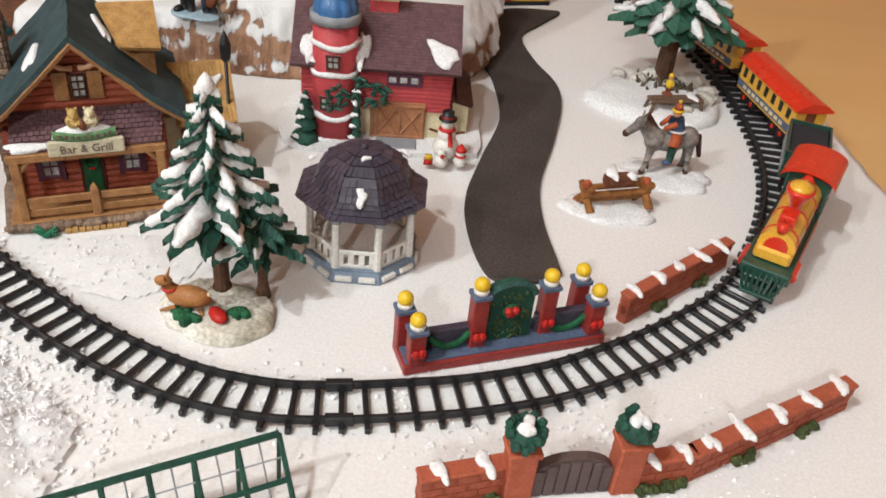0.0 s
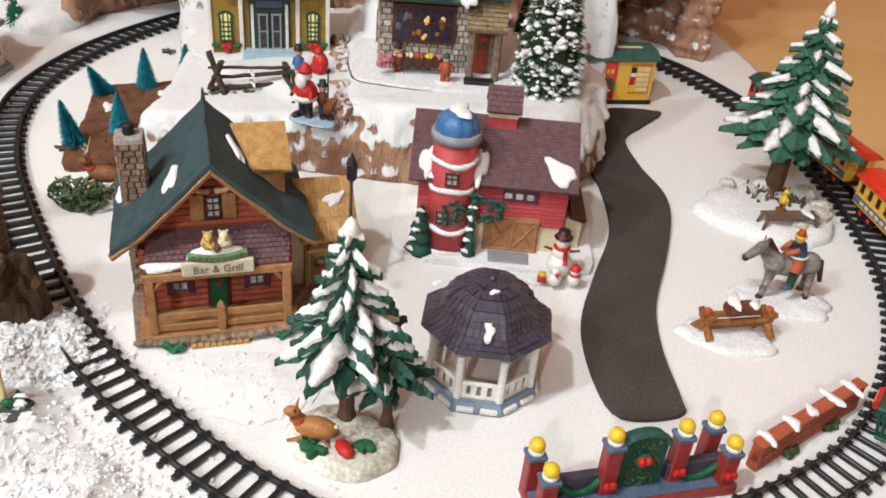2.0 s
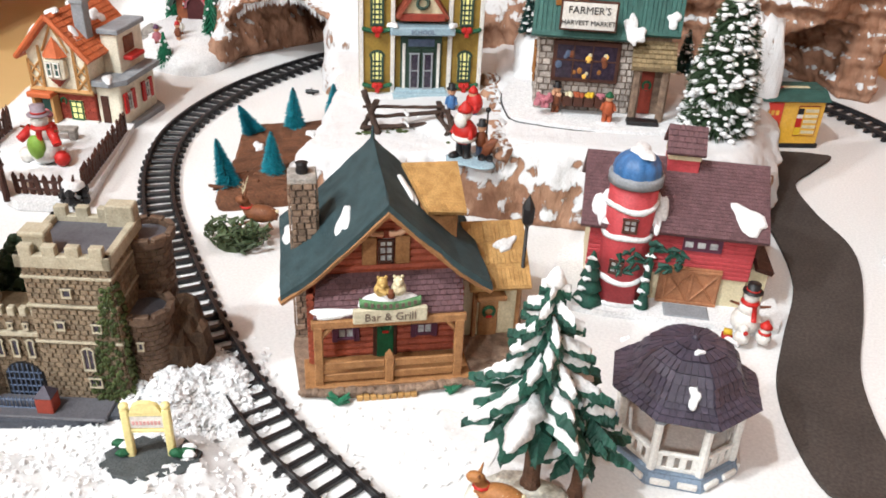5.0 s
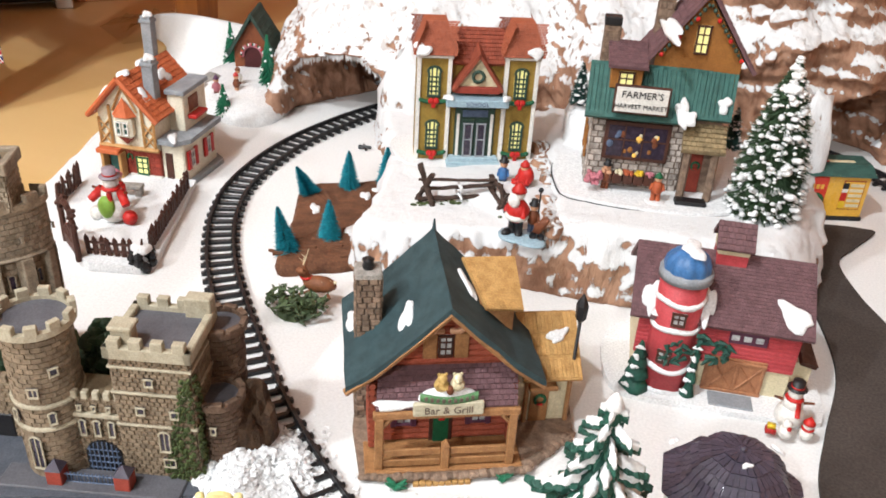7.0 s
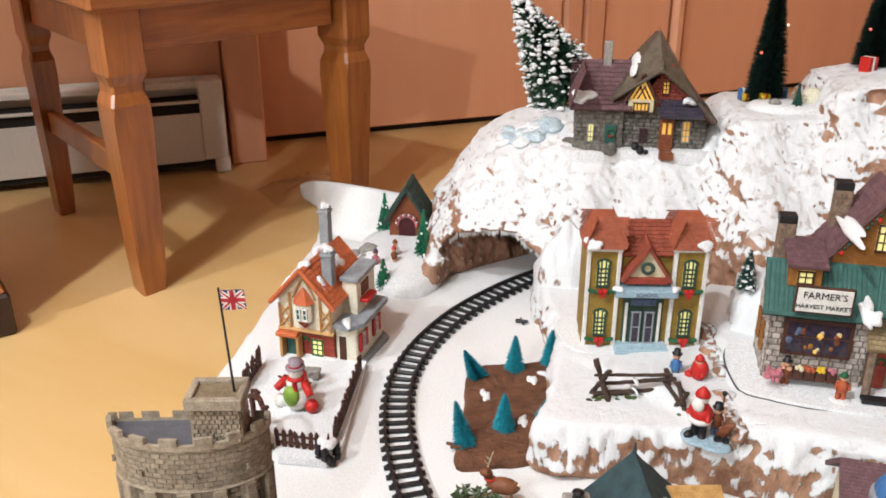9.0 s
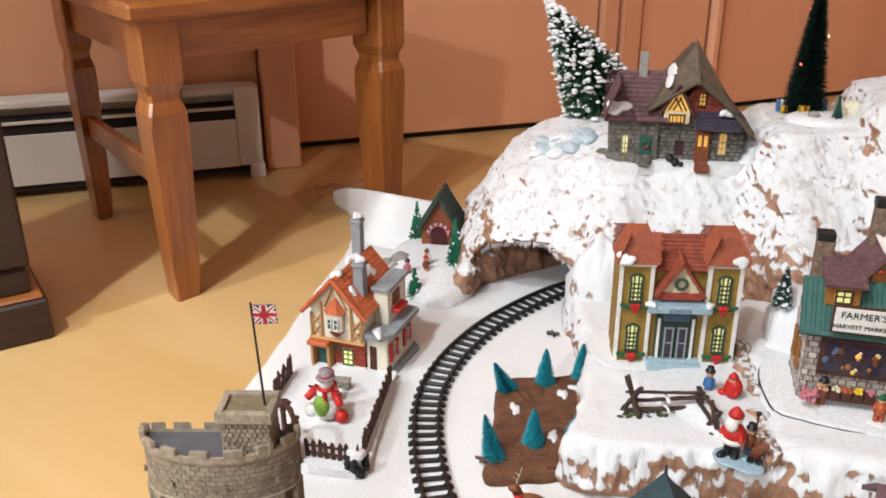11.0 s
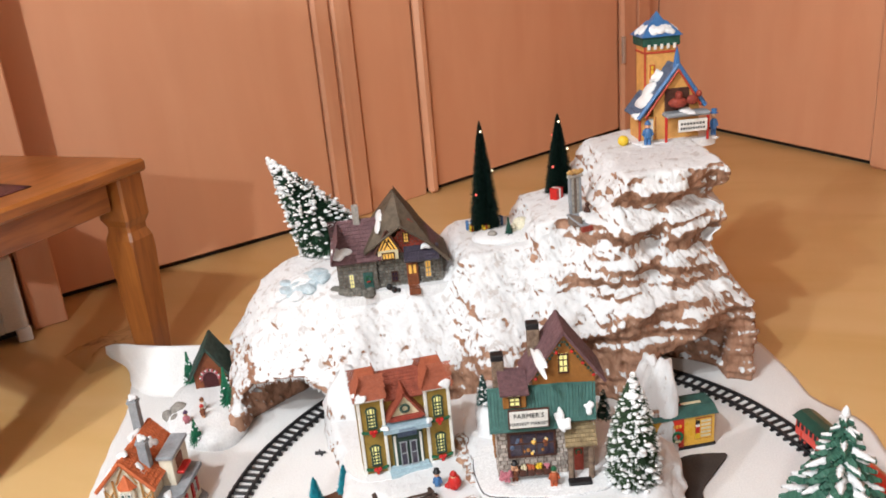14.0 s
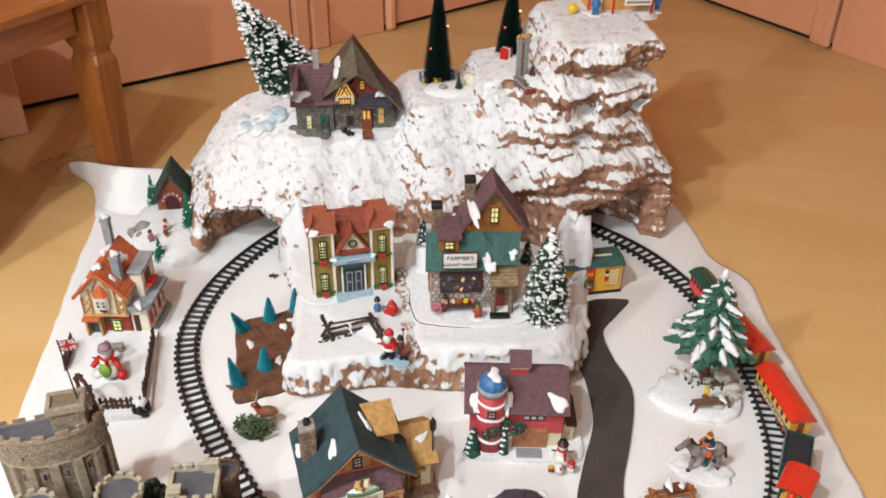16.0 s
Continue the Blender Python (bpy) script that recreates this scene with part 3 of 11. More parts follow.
def mountain():
    def ledge(u, z):
        k = min(1, max(0, (u - 0.55) / 0.08))
        w = 0
        for zc, d in ((0.40, -0.022), (0.355, 0.020), (0.325, -0.014), (0.285, 0.022), (0.235, -0.004), (0.215, 0.018), (0.16, -0.022)):
            zc += 0.022 * noise.noise(V((u * 9, zc * 7, 2))) + 0.008 * noise.noise(V((u * 26, zc * 17, 5))) + 0.01 * (u - 0.75)
            w += 1.25 * d * (0.75 + 0.9 * noise.noise(V((u * 14, zc * 31, 0)))) * math.exp(-((z - zc) / 0.015) ** 2)
        return k * w

    secs = []
    N = 90
    for i in range(N + 1):
        u = -0.044 + 0.956 * i / N
        top = curve1(TOP, u)
        steep = min(1, max(0, (u - 0.60) / 0.07))
        bulge = 0.02 * math.sin(u * 23) + 0.012 * math.sin(u * 51 + 1)
        fore = 0.034 * math.exp(-((u - 0.635) / 0.05) ** 2)  # shelf that carries the ramp
        back = 0.33 + 0.02 * math.sin(u * 17)
        end = 0.14 * max(0, 1 - (u + 0.044) / 0.060) ** 2
        rise = 0.030 * min(1, max(0, (0.43 - u) / 0.05))  # the chalet's shelf falls towards the front
        sec = []
        for k in range(15):
            f = k / 14
            z = (top - rise) * f
            slope = (0.02 * f + 0.11 * max(0, f - 0.45) / 0.55) * (1 - steep) + steep * 0.03 * f
            sec.append((u, -0.02 + slope + bulge * (1 - 0.6 * f) + end - fore * f + ledge(u, z), z))
        # rounded front lip and back
        sec.append((u, sec[-1][1] + 0.03, top - rise * 0.75 + 0.004))
        sec.append((u, sec[-1][1] + 0.05, top - rise * 0.25 + 0.004))
        sec.append((u, back - 0.05, top + 0.002))
        sec.append((u, back, top - 0.03 if top > 0.06 else top * 0.5))
        sec.append((u, back + 0.01, 0.0))
        secs.append(sec)
    bm = solid_from(secs)
    # tunnel cut along the track
    inv = MM.inverted()
    ring_pts = []
    for i in range(0, len(TRACK), 4):
        p = inv @ TRACK[i]
        if p.y > -0.10:
            ring_pts.append((i, p))
    secs, bore = [], []
    n = len(ring_pts)
    for k, (i, p) in enumerate(ring_pts):
        w = (inv.to_3x3() @ (TRACK[(i + 4) % len(TRACK)] - TRACK[i - 4])).normalized()
        side = V((w.y, -w.x, 0))
        f = k / (n - 1)
        wide = min(1, max(0, (f - 0.72) / 0.2))
        p = p + V((-0.008 * wide, 0, 0))
        half = 0.075 + 0.012 * math.sin(f * 20) * (1 - wide) + 0.030 * wide
        high = 0.116 - 0.014 * wide + 0.006 * math.sin(f * 31) * (1 - wide)
        bore.append((p.x, p.y, half + 0.007, high + 0.007))
        sec = []
        for j in range(13):
            a = math.pi * j / 12
            sec.append(p + side * half * math.cos(a) + V((0, 0, high * math.sin(a) ** 0.5)))
        sec.append(p - side * half + V((0, 0, -0.03)))
        sec.append(p + side * half + V((0, 0, -0.03)))
        for q in sec:  # the outer pillars stay whole
            if p.y > -0.09:
                q.x = min(max(q.x, -0.012 + 0.25 * max(0, q.y)), 0.874)
        secs.append(sec)
    cut = solid_from(secs)
    bm = remeshed(bm, 0.0033, cut)
    # the bore stays bare brown foam
    for f in bm.faces:
        c = f.calc_center_median()
        if c.z < 0.125 and c.y > 0.01 and c.x > 0.006 and any((c.x - bx) ** 2 + (c.y - by) ** 2 < w * w and c.z < h for bx, by, w, h in bore):
            f.material_index = 1
    # carved relief
    for v in bm.verts:
        c = v.co
        fade = min(1, c.z / 0.012)
        k = 0.35 + 0.65 * min(1, max(0, (1 - v.normal.z)))
        p = V((c.x * 13, c.y * 13, c.z * 26))
        q = V((c.x * 46 + c.z * 16, c.y * 34, c.z * 13))
        d = 0.010 * noise.noise(p) + 0.006 * (0.5 - abs(noise.noise(p * 2.3 + V((3, 1, 2))))) + 0.0085 * noise.noise(q) + 0.0075 * (0.4 - abs(noise.noise(q * 1.9 + V((5, 2, 1))))) + 0.003 * noise.noise(q * 4)
        wall = min(1, max(0, (0.62 - c.x) / 0.1)) * min(1, max(0, (0.235 - c.z) / 0.05))
        d += wall * (0.014 * noise.noise(V((c.x * 24 + c.z * 14, c.y * 20, c.z * 11 + 4))) - 0.012 * max(0, noise.noise(V((c.x * 38 + c.z * 30, 3, c.z * 20))) - 0.05))
        d += 0.004 * (0.35 - abs(noise.noise(V((c.x * 80 + c.z * 30, c.y * 60, c.z * 38)))))
        layer = min(1, max(0, (c.x - 0.50) / 0.12))
        d += layer * 0.010 * noise.noise(V((c.x * 9, c.y * 9, c.z * 62)))
        side = V((v.normal.x, v.normal.y, v.normal.z * 0.35))
        v.co = c + side * d * k * fade
        if c.x > 0.68:
            v.co.x -= curve1(WAIST, c.z) * (c.x - 0.68) / 0.22
        if v.co.z < 0.003 and c.y < 0.3:
            v.co.z = 0.0005
    # lower edge of the left arch, for the icicles
    lip = {}
    for v in bm.verts:
        c = v.co
        if 0.0 < c.x < 0.19 and 0.045 < c.z < 0.13 and c.y < 0.075:
            k = int(c.x / 0.0035)
            q = lip.get(k)
            if q is None or c.y < q.y:
                lip[k] = c.copy()
    ice = bm_new()
    for k, q in sorted(lip.items()):
        low = min((v.co for v in bm.verts if int(v.co.x / 0.0035) == k and 0.045 < v.co.z < 0.13 and v.co.y < q.y + 0.018), key=lambda c: c.z)
        for e in range(2):
            g = 0.5 + 0.5 * noise.noise(V((k * 1.7 + e * 5.3, 2.2, 1)))
            p = low + V((0.0017 * e, -0.001, 0.004))
            tube(ice, p, p + V((0.001 * (g - 0.5), 0.001, -0.006 - 0.012 * g)), 0.0019, 0.0004, 6)
    ob = part("mountain", bm, [M_ROCK, M_BORE], label="carved foam mountain painted brown with white snow, two tunnel arches", smooth=True)
    ob.matrix_basis = MM
    tagged(ob, category="model mountain")
    part("icicle_fringe", ice, M_SNOW, ob, "white icicles along the tunnel arch", kind="stuff")


mountain()

# low foam ledge that carries the school and the market
LEDGE = [(-0.226, 1.004), (-0.16, 1.03), (-0.09, 1.062), (0.008, 1.081), (0.095, 1.103), (0.158, 1.126), (0.194, 1.155), (0.205, 1.25), (0.172, 1.335), (0.10, 1.40), (0.0, 1.42), (-0.2, 1.40), (-0.33, 1.375), (-0.372, 1.33), (-0.335, 1.262), (-0.292, 1.20), (-0.262, 1.12), (-0.24, 1.05)]


def step_up(q):
    """Height of the market's shelf over the school's."""
    d = (q.x + 0.038) * 0.934 + (q.y - 1.06) * 0.356 + 0.007 * noise.noise(q * 45)
    return 0.0175 * min(1, max(0, (d + 0.006) / 0.014))


def ledge():
    pts, _ = smooth_path([(x, y, 0) for x, y in LEDGE], 120, True)
    c = sum(pts, V()) / len(pts)
    bm = bm_new()
    rings = []
    for f, z in ((1.0, -0.001), (1.0, 0.02), (1.01, 0.045), (0.995, 0.058), (0.96, 0.064)):
        rings.append([bm.verts.new(V((0, 0, z)) + c.lerp(p, f - (0.07 * min(1, max(0, (p.x + 0.05) / 0.05)) if z > 0.05 and p.y < 1.25 else 0)) + V((0, 0, step_up(p) if z > 0.05 else 0))) for p in pts])
    for a, b in zip(rings, rings[1:]):
        bridge(bm, a, b)
    bm.faces.new(rings[0][::-1])
    bm.faces.new(rings[-1])
    bmesh.ops.recalc_face_normals(bm, faces=bm.faces)
    bm = remeshed(bm, 0.0042)
    for v in bm.verts:
        q = v.co
        fade = min(1, max(0, q.z / 0.01))
        p = q * 16
        k = 0.15 + 0.85 * min(1, max(0, 1 - v.normal.z))
        g = V((q.x * 52, q.y * 52, q.z * 18))
        d = 0.011 * noise.noise(p) + 0.007 * (0.5 - abs(noise.noise(p * 2.6))) + 0.006 * noise.noise(g) + 0.004 * noise.noise(g * 2.6)
        v.co = q + V((v.normal.x, v.normal.y, v.normal.z * 0.2)) * d * k * fade
    cap = bm_new()
    rings = []
    for k, (f, z) in enumerate([(0.992, 0.0570), (0.985, 0.0605), (0.955, 0.0625)] + [(0.925 - 0.03 * k, 0.0630) for k in range(30)]):
        ring = []
        for p in pts:
            e = 0.030 * noise.noise(p * 22) + 0.022 * noise.noise(p * 70 + V((3, 1, 0))) - 0.018 - (0.05 * min(1, max(0, (p.x + 0.05) / 0.05)) if p.y < 1.25 else 0)
            q = c.lerp(p, f + (e if k < 3 else 0.6 * e if k == 3 else 0.3 * e if k == 4 else 0))
            lift = step_up(q)
            steep = 1 if 0.001 < lift < 0.017 else 0.25
            ring.append(cap.verts.new(V((q.x, q.y, z + lift + steep * 0.0030 * noise.noise(q * 60 + V((0, 0, 4)))))))
        rings.append(ring)
    for a, b in zip(rings, rings[1:]):
        bridge(cap, a, b)
    cap.faces.new(rings[-1])
    bmesh.ops.recalc_face_normals(cap, faces=cap.faces)
    ob = part("foam_ledge", bm, M_ROCK_LOW, label="low carved foam ledge, brown sides and snowy white top", smooth=True)
    tagged(ob, category="model ledge")
    g = random.Random(17)
    for k in range(22):
        f = 0.06 + 0.94 * k / 21
        r = g.uniform(0.008, 0.013)
        rock = bm_new()
        ball(rock, (0, 0, 0), r, 12, 9, (0.9, 1.3, 0.85))
        rough(rock, r * 0.45, 70, k)
        part("step_rock", rock, M_ROCK_STEP, ob, smooth=True, m=Matrix.Translation((-0.038 - 0.094 * f + g.uniform(-0.004, 0.004), 1.062 + 0.225 * f, 0.0685 + g.uniform(-0.004, 0.004))) @ pose(0, 0, 0, 0, 0, 20 + g.uniform(-25, 25)))
    part("snow_top", cap, M_ROCK_LOW, ob, "smooth white snow on the ledge's top", smooth=True)


ledge()

# ---------- kit for the models ----------


def pbox(parent, name, material, x0, x1, y0, y1, z0, z1, bevel=0.0005, label="", m=None):
    bm = bm_new()
    box(bm, x0, x1, y0, y1, z0, z1, bevel)
    return part(name, bm, material, parent, label, m=m)


def ptube(parent, name, material, p, q, r0, r1=None, seg=10, label=""):
    bm = bm_new()
    tube(bm, p, q, r0, r1, seg)
    return part(name, bm, material, parent, label, smooth=False)


def plathe(parent, name, material, profile, at=(0, 0, 0), seg=16, label="", smooth=True, turn=0.0):
    bm = bm_new()
    lathe(bm, profile, seg, at, turn)
    return part(name, bm, material, parent, label, smooth)


def pitched(parent, name, material, a, b, c, d, rows, cols, thick=0.003, proud=0.0008, lean=0.3, seed=1, label="", jitter=0.25, gap=0.1):
    """A roof plane a b (eave) c d (ridge), counterclockwise from outside, with courses of shingles."""
    bm = bm_new()
    slab(bm, (a, b, c, d), thick)
    a, b, c, d = V(a), V(b), V(c), V(d)
    n = (b - a).cross(d - a).normalized()
    roof = part(name, bm, material, parent, label)
    if rows:
        bm = bm_new()
        courses(bm, a + n * 0.0002, b - a, d - a, rows, cols, proud, gap, jitter, seed, lean)
        part("shingle_cover" if rows > 1 else "roof_ribbing", bm, material, roof, kind="stuff")
    return roof


def window(parent, x, y, z, w, h, frame_m, pane_m, cols=2, rows=2, arch=False, t=0.0022, bar=0.0011, m=None, label=""):
    """A small casement in a wall that faces -y, centred at x, sill at z."""
    bm = bm_new()
    b = bar * 1.6
    box(bm, x - w / 2, x - w / 2 + b, y - t, y, z, z + h, 0.0003)
    box(bm, x + w / 2 - b, x + w / 2, y - t, y, z, z + h, 0.0003)
    box(bm, x - w / 2, x + w / 2, y - t * 1.2, y, z - b * 0.6, z + b * 0.5, 0.0003)
    if arch:
        k = 7
        pts = [(x + w / 2 * math.cos(math.pi * i / k), z + h + w * 0.42 * math.sin(math.pi * i / k)) for i in range(k + 1)]
        for (x0, z0), (x1, z1) in zip(pts, pts[1:]):
            tube(bm, (x0, y - t * 0.5, z0), (x1, y - t * 0.5, z1), b * 0.6, seg=5)
    else:
        box(bm, x - w / 2 - b * 0.3, x + w / 2 + b * 0.3, y - t * 1.1, y, z + h - b, z + h, 0.0003)
    for i in range(1, cols):
        u = x - w / 2 + w * i / cols
        box(bm, u - bar / 2, u + bar / 2, y - t * 0.8, y - 0.0003, z, z + h + (w * 0.38 if arch else 0))
    for j in range(1, rows):
        u = z + h * j / rows
        box(bm, x - w / 2, x + w / 2, y - t * 0.8, y - 0.0003, u - bar / 2, u + bar / 2)
    win = part("window", bm, frame_m, parent, label, m=m)
    bm = bm_new()
    if arch:
        out = [(x - w / 2, z), (x + w / 2, z)] + [(x + w / 2 * math.cos(math.pi * i / 7), z + h + w * 0.42 * math.sin(math.pi * i / 7)) for i in range(8)]
        fr, bk = [bm.verts.new((px, y - 0.0007, pz)) for px, pz in out], [bm.verts.new((px, y + 0.0002, pz)) for px, pz in out]
        bm.faces.new(fr)
        bridge(bm, bk, fr)
    else:
        box(bm, x - w / 2, x + w / 2, y - 0.0007, y + 0.0002, z, z + h)
    part("pane", bm, pane_m, win)
    return win


def wreath(parent, x, y, z, r, green, red, name="wreath"):
    bm = bm_new()
    for k in range(14):
        a = math.tau * k / 14
        ball(bm, (x + r * math.cos(a), y, z + r * math.sin(a)), r * 0.36, 5, 4)
    w = part(name, bm, green, parent, "green wreath with a red bow")
    bm = bm_new()
    for dx in (-0.45, 0.45):
        ball(bm, (x + dx * r * 0.6, y - r * 0.3, z - r * 0.8), r * 0.34, 6, 4, (1.2, 0.7, 0.8))
    part("bow", bm, red, w)
    return w


def patch(parent, c, n, rx, ry, turn=0.0, thick=0.0015, name="snow_patch", material=None, seed=0):
    """A blob of white paint or snow lying on a face with normal n."""
    g = random.Random(seed + 5)
    n = V(n).normalized()
    a = n.cross(V((0, 0, 1)) if abs(n.z) < 0.95 else V((1, 0, 0))).normalized()
    b = n.cross(a)
    bm = bm_new()
    N = 24
    p2, p3, p5 = (g.uniform(0, math.tau) for _ in range(3))
    wob = [0.95 + 0.20 * math.sin(2 * math.tau * k / N + p2) + 0.20 * math.sin(3 * math.tau * k / N + p3) + 0.10 * math.sin(5 * math.tau * k / N + p5) + g.uniform(-0.05, 0.05) for k in range(N)]
    rings = []
    for f, hh in ((1.0, -0.0004), (0.92, 0.7), (0.7, 1.0)):
        ring = []
        for k in range(N):
            t = math.tau * k / N
            u, v = rx * f * wob[k] * math.cos(t), ry * f * wob[k] * math.sin(t)
            ct, st = math.cos(math.radians(turn)), math.sin(math.radians(turn))
            u, v = u * ct - v * st, u * st + v * ct
            ring.append(bm.verts.new(V(c) + a * u + b * v + n * (thick * hh if hh > 0 else hh)))
        rings.append(ring)
    for p, q in zip(rings, rings[1:]):
        bridge(bm, p, q)
    bm.faces.new(rings[-1])
    return part(name, bm, material or M_SNOW, parent, "", True)


def paint(bm, start, index):
    bm.faces.ensure_lookup_table()
    for f in bm.faces[start:]:
        f.material_index = index


def lettering(parent, text, size, m, material, name="lettering", depth=0.0004):
    """Raised letters in the built-in font as a mesh."""
    cu = bpy.data.curves.new(name, "FONT")
    cu.body, cu.size, cu.extrude, cu.align_x, cu.align_y = text, size, depth, "CENTER", "CENTER"
    cu.resolution_u = 2
    tmp = new("tmp_text", cu)
    me = bpy.data.meshes.new_from_object(tmp.evaluated_get(bpy.context.evaluated_depsgraph_get()))
    bpy.data.objects.remove(tmp)
    me.materials.clear()
    me.materials.append(material)
    ob = new(name, me)
    ob.parent, ob.matrix_basis = parent, m
    return ob


def figure(name, x, y, z, h, turn, label, category, coats, hat="cone", arms=True, wide=1.0, group="", extra=None):
    """A plain moulded figure in one mesh: base, body, head, arms, hat. coats: legs, body, head, hat, base."""
    bm = bm_new()
    def add(i, fn, *a, **k):
        s = len(bm.faces)
        fn(bm, *a, **k)
        paint(bm, s, i)
    w = h * wide
    add(4, lathe, [(0.30 * w, 0), (0.31 * w, 0.03 * h), (0.26 * w, 0.05 * h)], 12)
    for sx in (-1, 1):
        add(0, tube, (sx * 0.08 * w, 0, 0.04 * h), (sx * 0.07 * w, 0, 0.36 * h), 0.075 * w, 0.08 * w, 8)
    add(1, lathe, [(0.13 * w, 0.30 * h), (0.18 * w, 0.36 * h), (0.17 * w, 0.5 * h), (0.14 * w, 0.64 * h), (0.06 * w, 0.70 * h)], 12)
    if arms:
        for sx in (-1, 1):
            add(1, tube, (sx * 0.14 * w, 0, 0.62 * h), (sx * 0.21 * w, -0.08 * w, 0.42 * h), 0.055 * w, 0.045 * w, 7)
    add(2, ball, (0, 0, 0.78 * h), 0.115 * h, 10, 7)
    if hat == "cone":
        add(3, lathe, [(0.13 * h, 0.82 * h), (0.12 * h, 0.87 * h), (0.05 * h, 0.96 * h), (0.0, 1.0 * h)], 10)
    elif hat == "top":
        add(3, lathe, [(0.15 * h, 0.85 * h), (0.15 * h, 0.87 * h), (0.09 * h, 0.875 * h), (0.095 * h, 1.0 * h)], 10)
    if extra:
        for i, fn, a in extra:
            add(i, fn, *a)
    ob = part(name, bm, coats, label=label, smooth=True)
    ob.matrix_basis = pose(x, y, z, 0, 0, turn)
    return tagged(ob, label, category, group)


# painted resin and porcelain colours
M_PLUM = mat("plum_paint", "5b3346", "3d2130", 0.5, 110, 700, 0.5, 0.2)
M_LOG = mat("log_resin", "a4523b", "702f22", 0.6, 90, 600, 0.6, 0.25, random_=0.14)
M_BEAM = mat("tan_beam", "9f7349", "6f4a2a", 0.6, 120, 700, 0.6, 0.25, random_=0.1)
M_GREENROOF = mat("dark_green_roof", "33474b", "1f2e33", 0.75, 70, 800, 0.7, 0.5)
M_SHAKE = mat("yellow_shakes", "b48d55", "865e30", 0.65, 120, 700, 0.6, 0.3, random_=0.15)
M_PURPLE = mat("mauve_shingle", "6a4d50", "4f373b", 0.7, 140, 900, 0.5, 0.4, random_=0.16)
M_STONE = mat("field_stone", "8a7462", "57463b", 0.75, 160, 700, 0.7, 0.4, random_=0.28)
M_GREYSTONE = mat("grey_stone", "9b958e", "67625c", 0.75, 160, 700, 0.7, 0.4, random_=0.25)
M_MORTAR = mat("mortar", "6f6055", "4d4139", 0.85, 120, 700, 0.5, 0.3)
M_GREENP = mat("pine_green", "1f4a3c", "12302a", 0.6, 90, 600, 0.7, 0.3, random_=0.18)
M_HOLLY = mat("wreath_green", "1f5a38", "123a24", 0.6, 150, 700, 0.6, 0.3, random_=0.2)
M_REDP = mat("red_paint", "b3221c", "8a1a18", 0.5, 100, 700, 0.4, 0.15)
M_BARNRED = mat("barn_red", "b24348", "8f3034", 0.6, 90, 600, 0.5, 0.25)
M_BROWNP = mat("brown_paint", "7a4428", "4e2a18", 0.6, 120, 700, 0.6, 0.3, random_=0.15)
M_DKBROWN = mat("dark_brown_paint", "4a2a1e", "2e1a14", 0.65, 140, 700, 0.6, 0.3, random_=0.15)
M_CREAM = mat("cream_paint", "cfc4a4", "b3a57f", 0.6, 90, 600, 0.5, 0.2)
M_WHITEP = mat("white_glaze", "d9d6d0", "bfbab2", 0.35, 70, 500, 0.4, 0.1, coat=0.3)
M_BLACKP = mat("black_paint", "19181a", "2a2829", 0.45, 90, 600, 0.5, 0.15)
M_BLUEP = mat("blue_paint", "3f6a9c", "2f527c", 0.4, 80, 600, 0.5, 0.15, coat=0.2)
M_YELLOWP = mat("yellow_paint", "d8b428", "b58e14", 0.4, 100, 600, 0.4, 0.1, coat=0.3)
M_GREYP = mat("grey_paint", "8d9094", "6c7076", 0.6, 90, 600, 0.5, 0.2)
M_BLUEGREY = mat("slate_blue_paint", "55627a", "3a4558", 0.6, 90, 600, 0.6, 0.3)
M_SLATE = mat("dark_slate", "433d4a", "2c2833", 0.42, 110, 700, 0.6, 0.3, random_=0.2, coat=0.3)
M_FLESH = mat("warm_tan_paint", "c99a78", "a87a5c", 0.5, 90, 600, 0.3, 0.1)
M_ORANGEROOF = mat("terracotta_paint", "a8532f", "7c3a20", 0.6, 120, 700, 0.5, 0.3, random_=0.14)
M_OCHRE = mat("ochre_paint", "8f7430", "6c5420", 0.65, 100, 600, 0.5, 0.25)
M_MUSTARD = mat("mustard_paint", "95622c", "6f451c", 0.65, 110, 600, 0.5, 0.25)
M_TEALROOF = mat("teal_roof", "33564f", "213c39", 0.65, 100, 600, 0.6, 0.3, random_=0.1)
M_BRICKP = mat("brick_red_paint", "8f3b2c", "6b2a20", 0.65, 140, 700, 0.5, 0.3, random_=0.18)
M_CASTLE = mat("castle_stone", "867560", "5f5040", 0.75, 150, 800, 0.7, 0.4, random_=0.16)
M_CASTLE2 = mat("keep_stone", "948775", "685c4d", 0.75, 150, 800, 0.7, 0.4, random_=0.16)
M_CASTLE_J = mat("castle_joint", "75664f", "5a4c39", 0.85, 140, 700, 0.6, 0.3)
M_BROWNSTONE = mat("brown_stone", "655040", "3d2b22", 0.75, 120, 700, 0.7, 0.3, random_=0.08)
M_BUFF = mat("buff_coping", "a89f8a", "7f7661", 0.7, 120, 700, 0.5, 0.3)
M_LEAD = mat("lead_roof", "56555a", "3d3c42", 0.6, 60, 600, 0.5, 0.2)
M_IVY = mat("ivy_green", "46502a", "2c3519", 0.8, 160, 800, 0.7, 0.4, random_=0.3)
M_LIT = glow("lit_window", "e0d68c", 0.42)
M_AMBER = glow("amber_window", "d2a24a", 0.42)
M_DARKPANE = mat("dark_pane", "2a2430", "4a3d4e", 0.2, 200, 800, 0.6, 0.0, spec=0.6)
M_PALEPANE = mat("pale_pane", "c9ccca", "6e6a72", 0.3, 260, 800, 0.8, 0.0, spec=0.6)
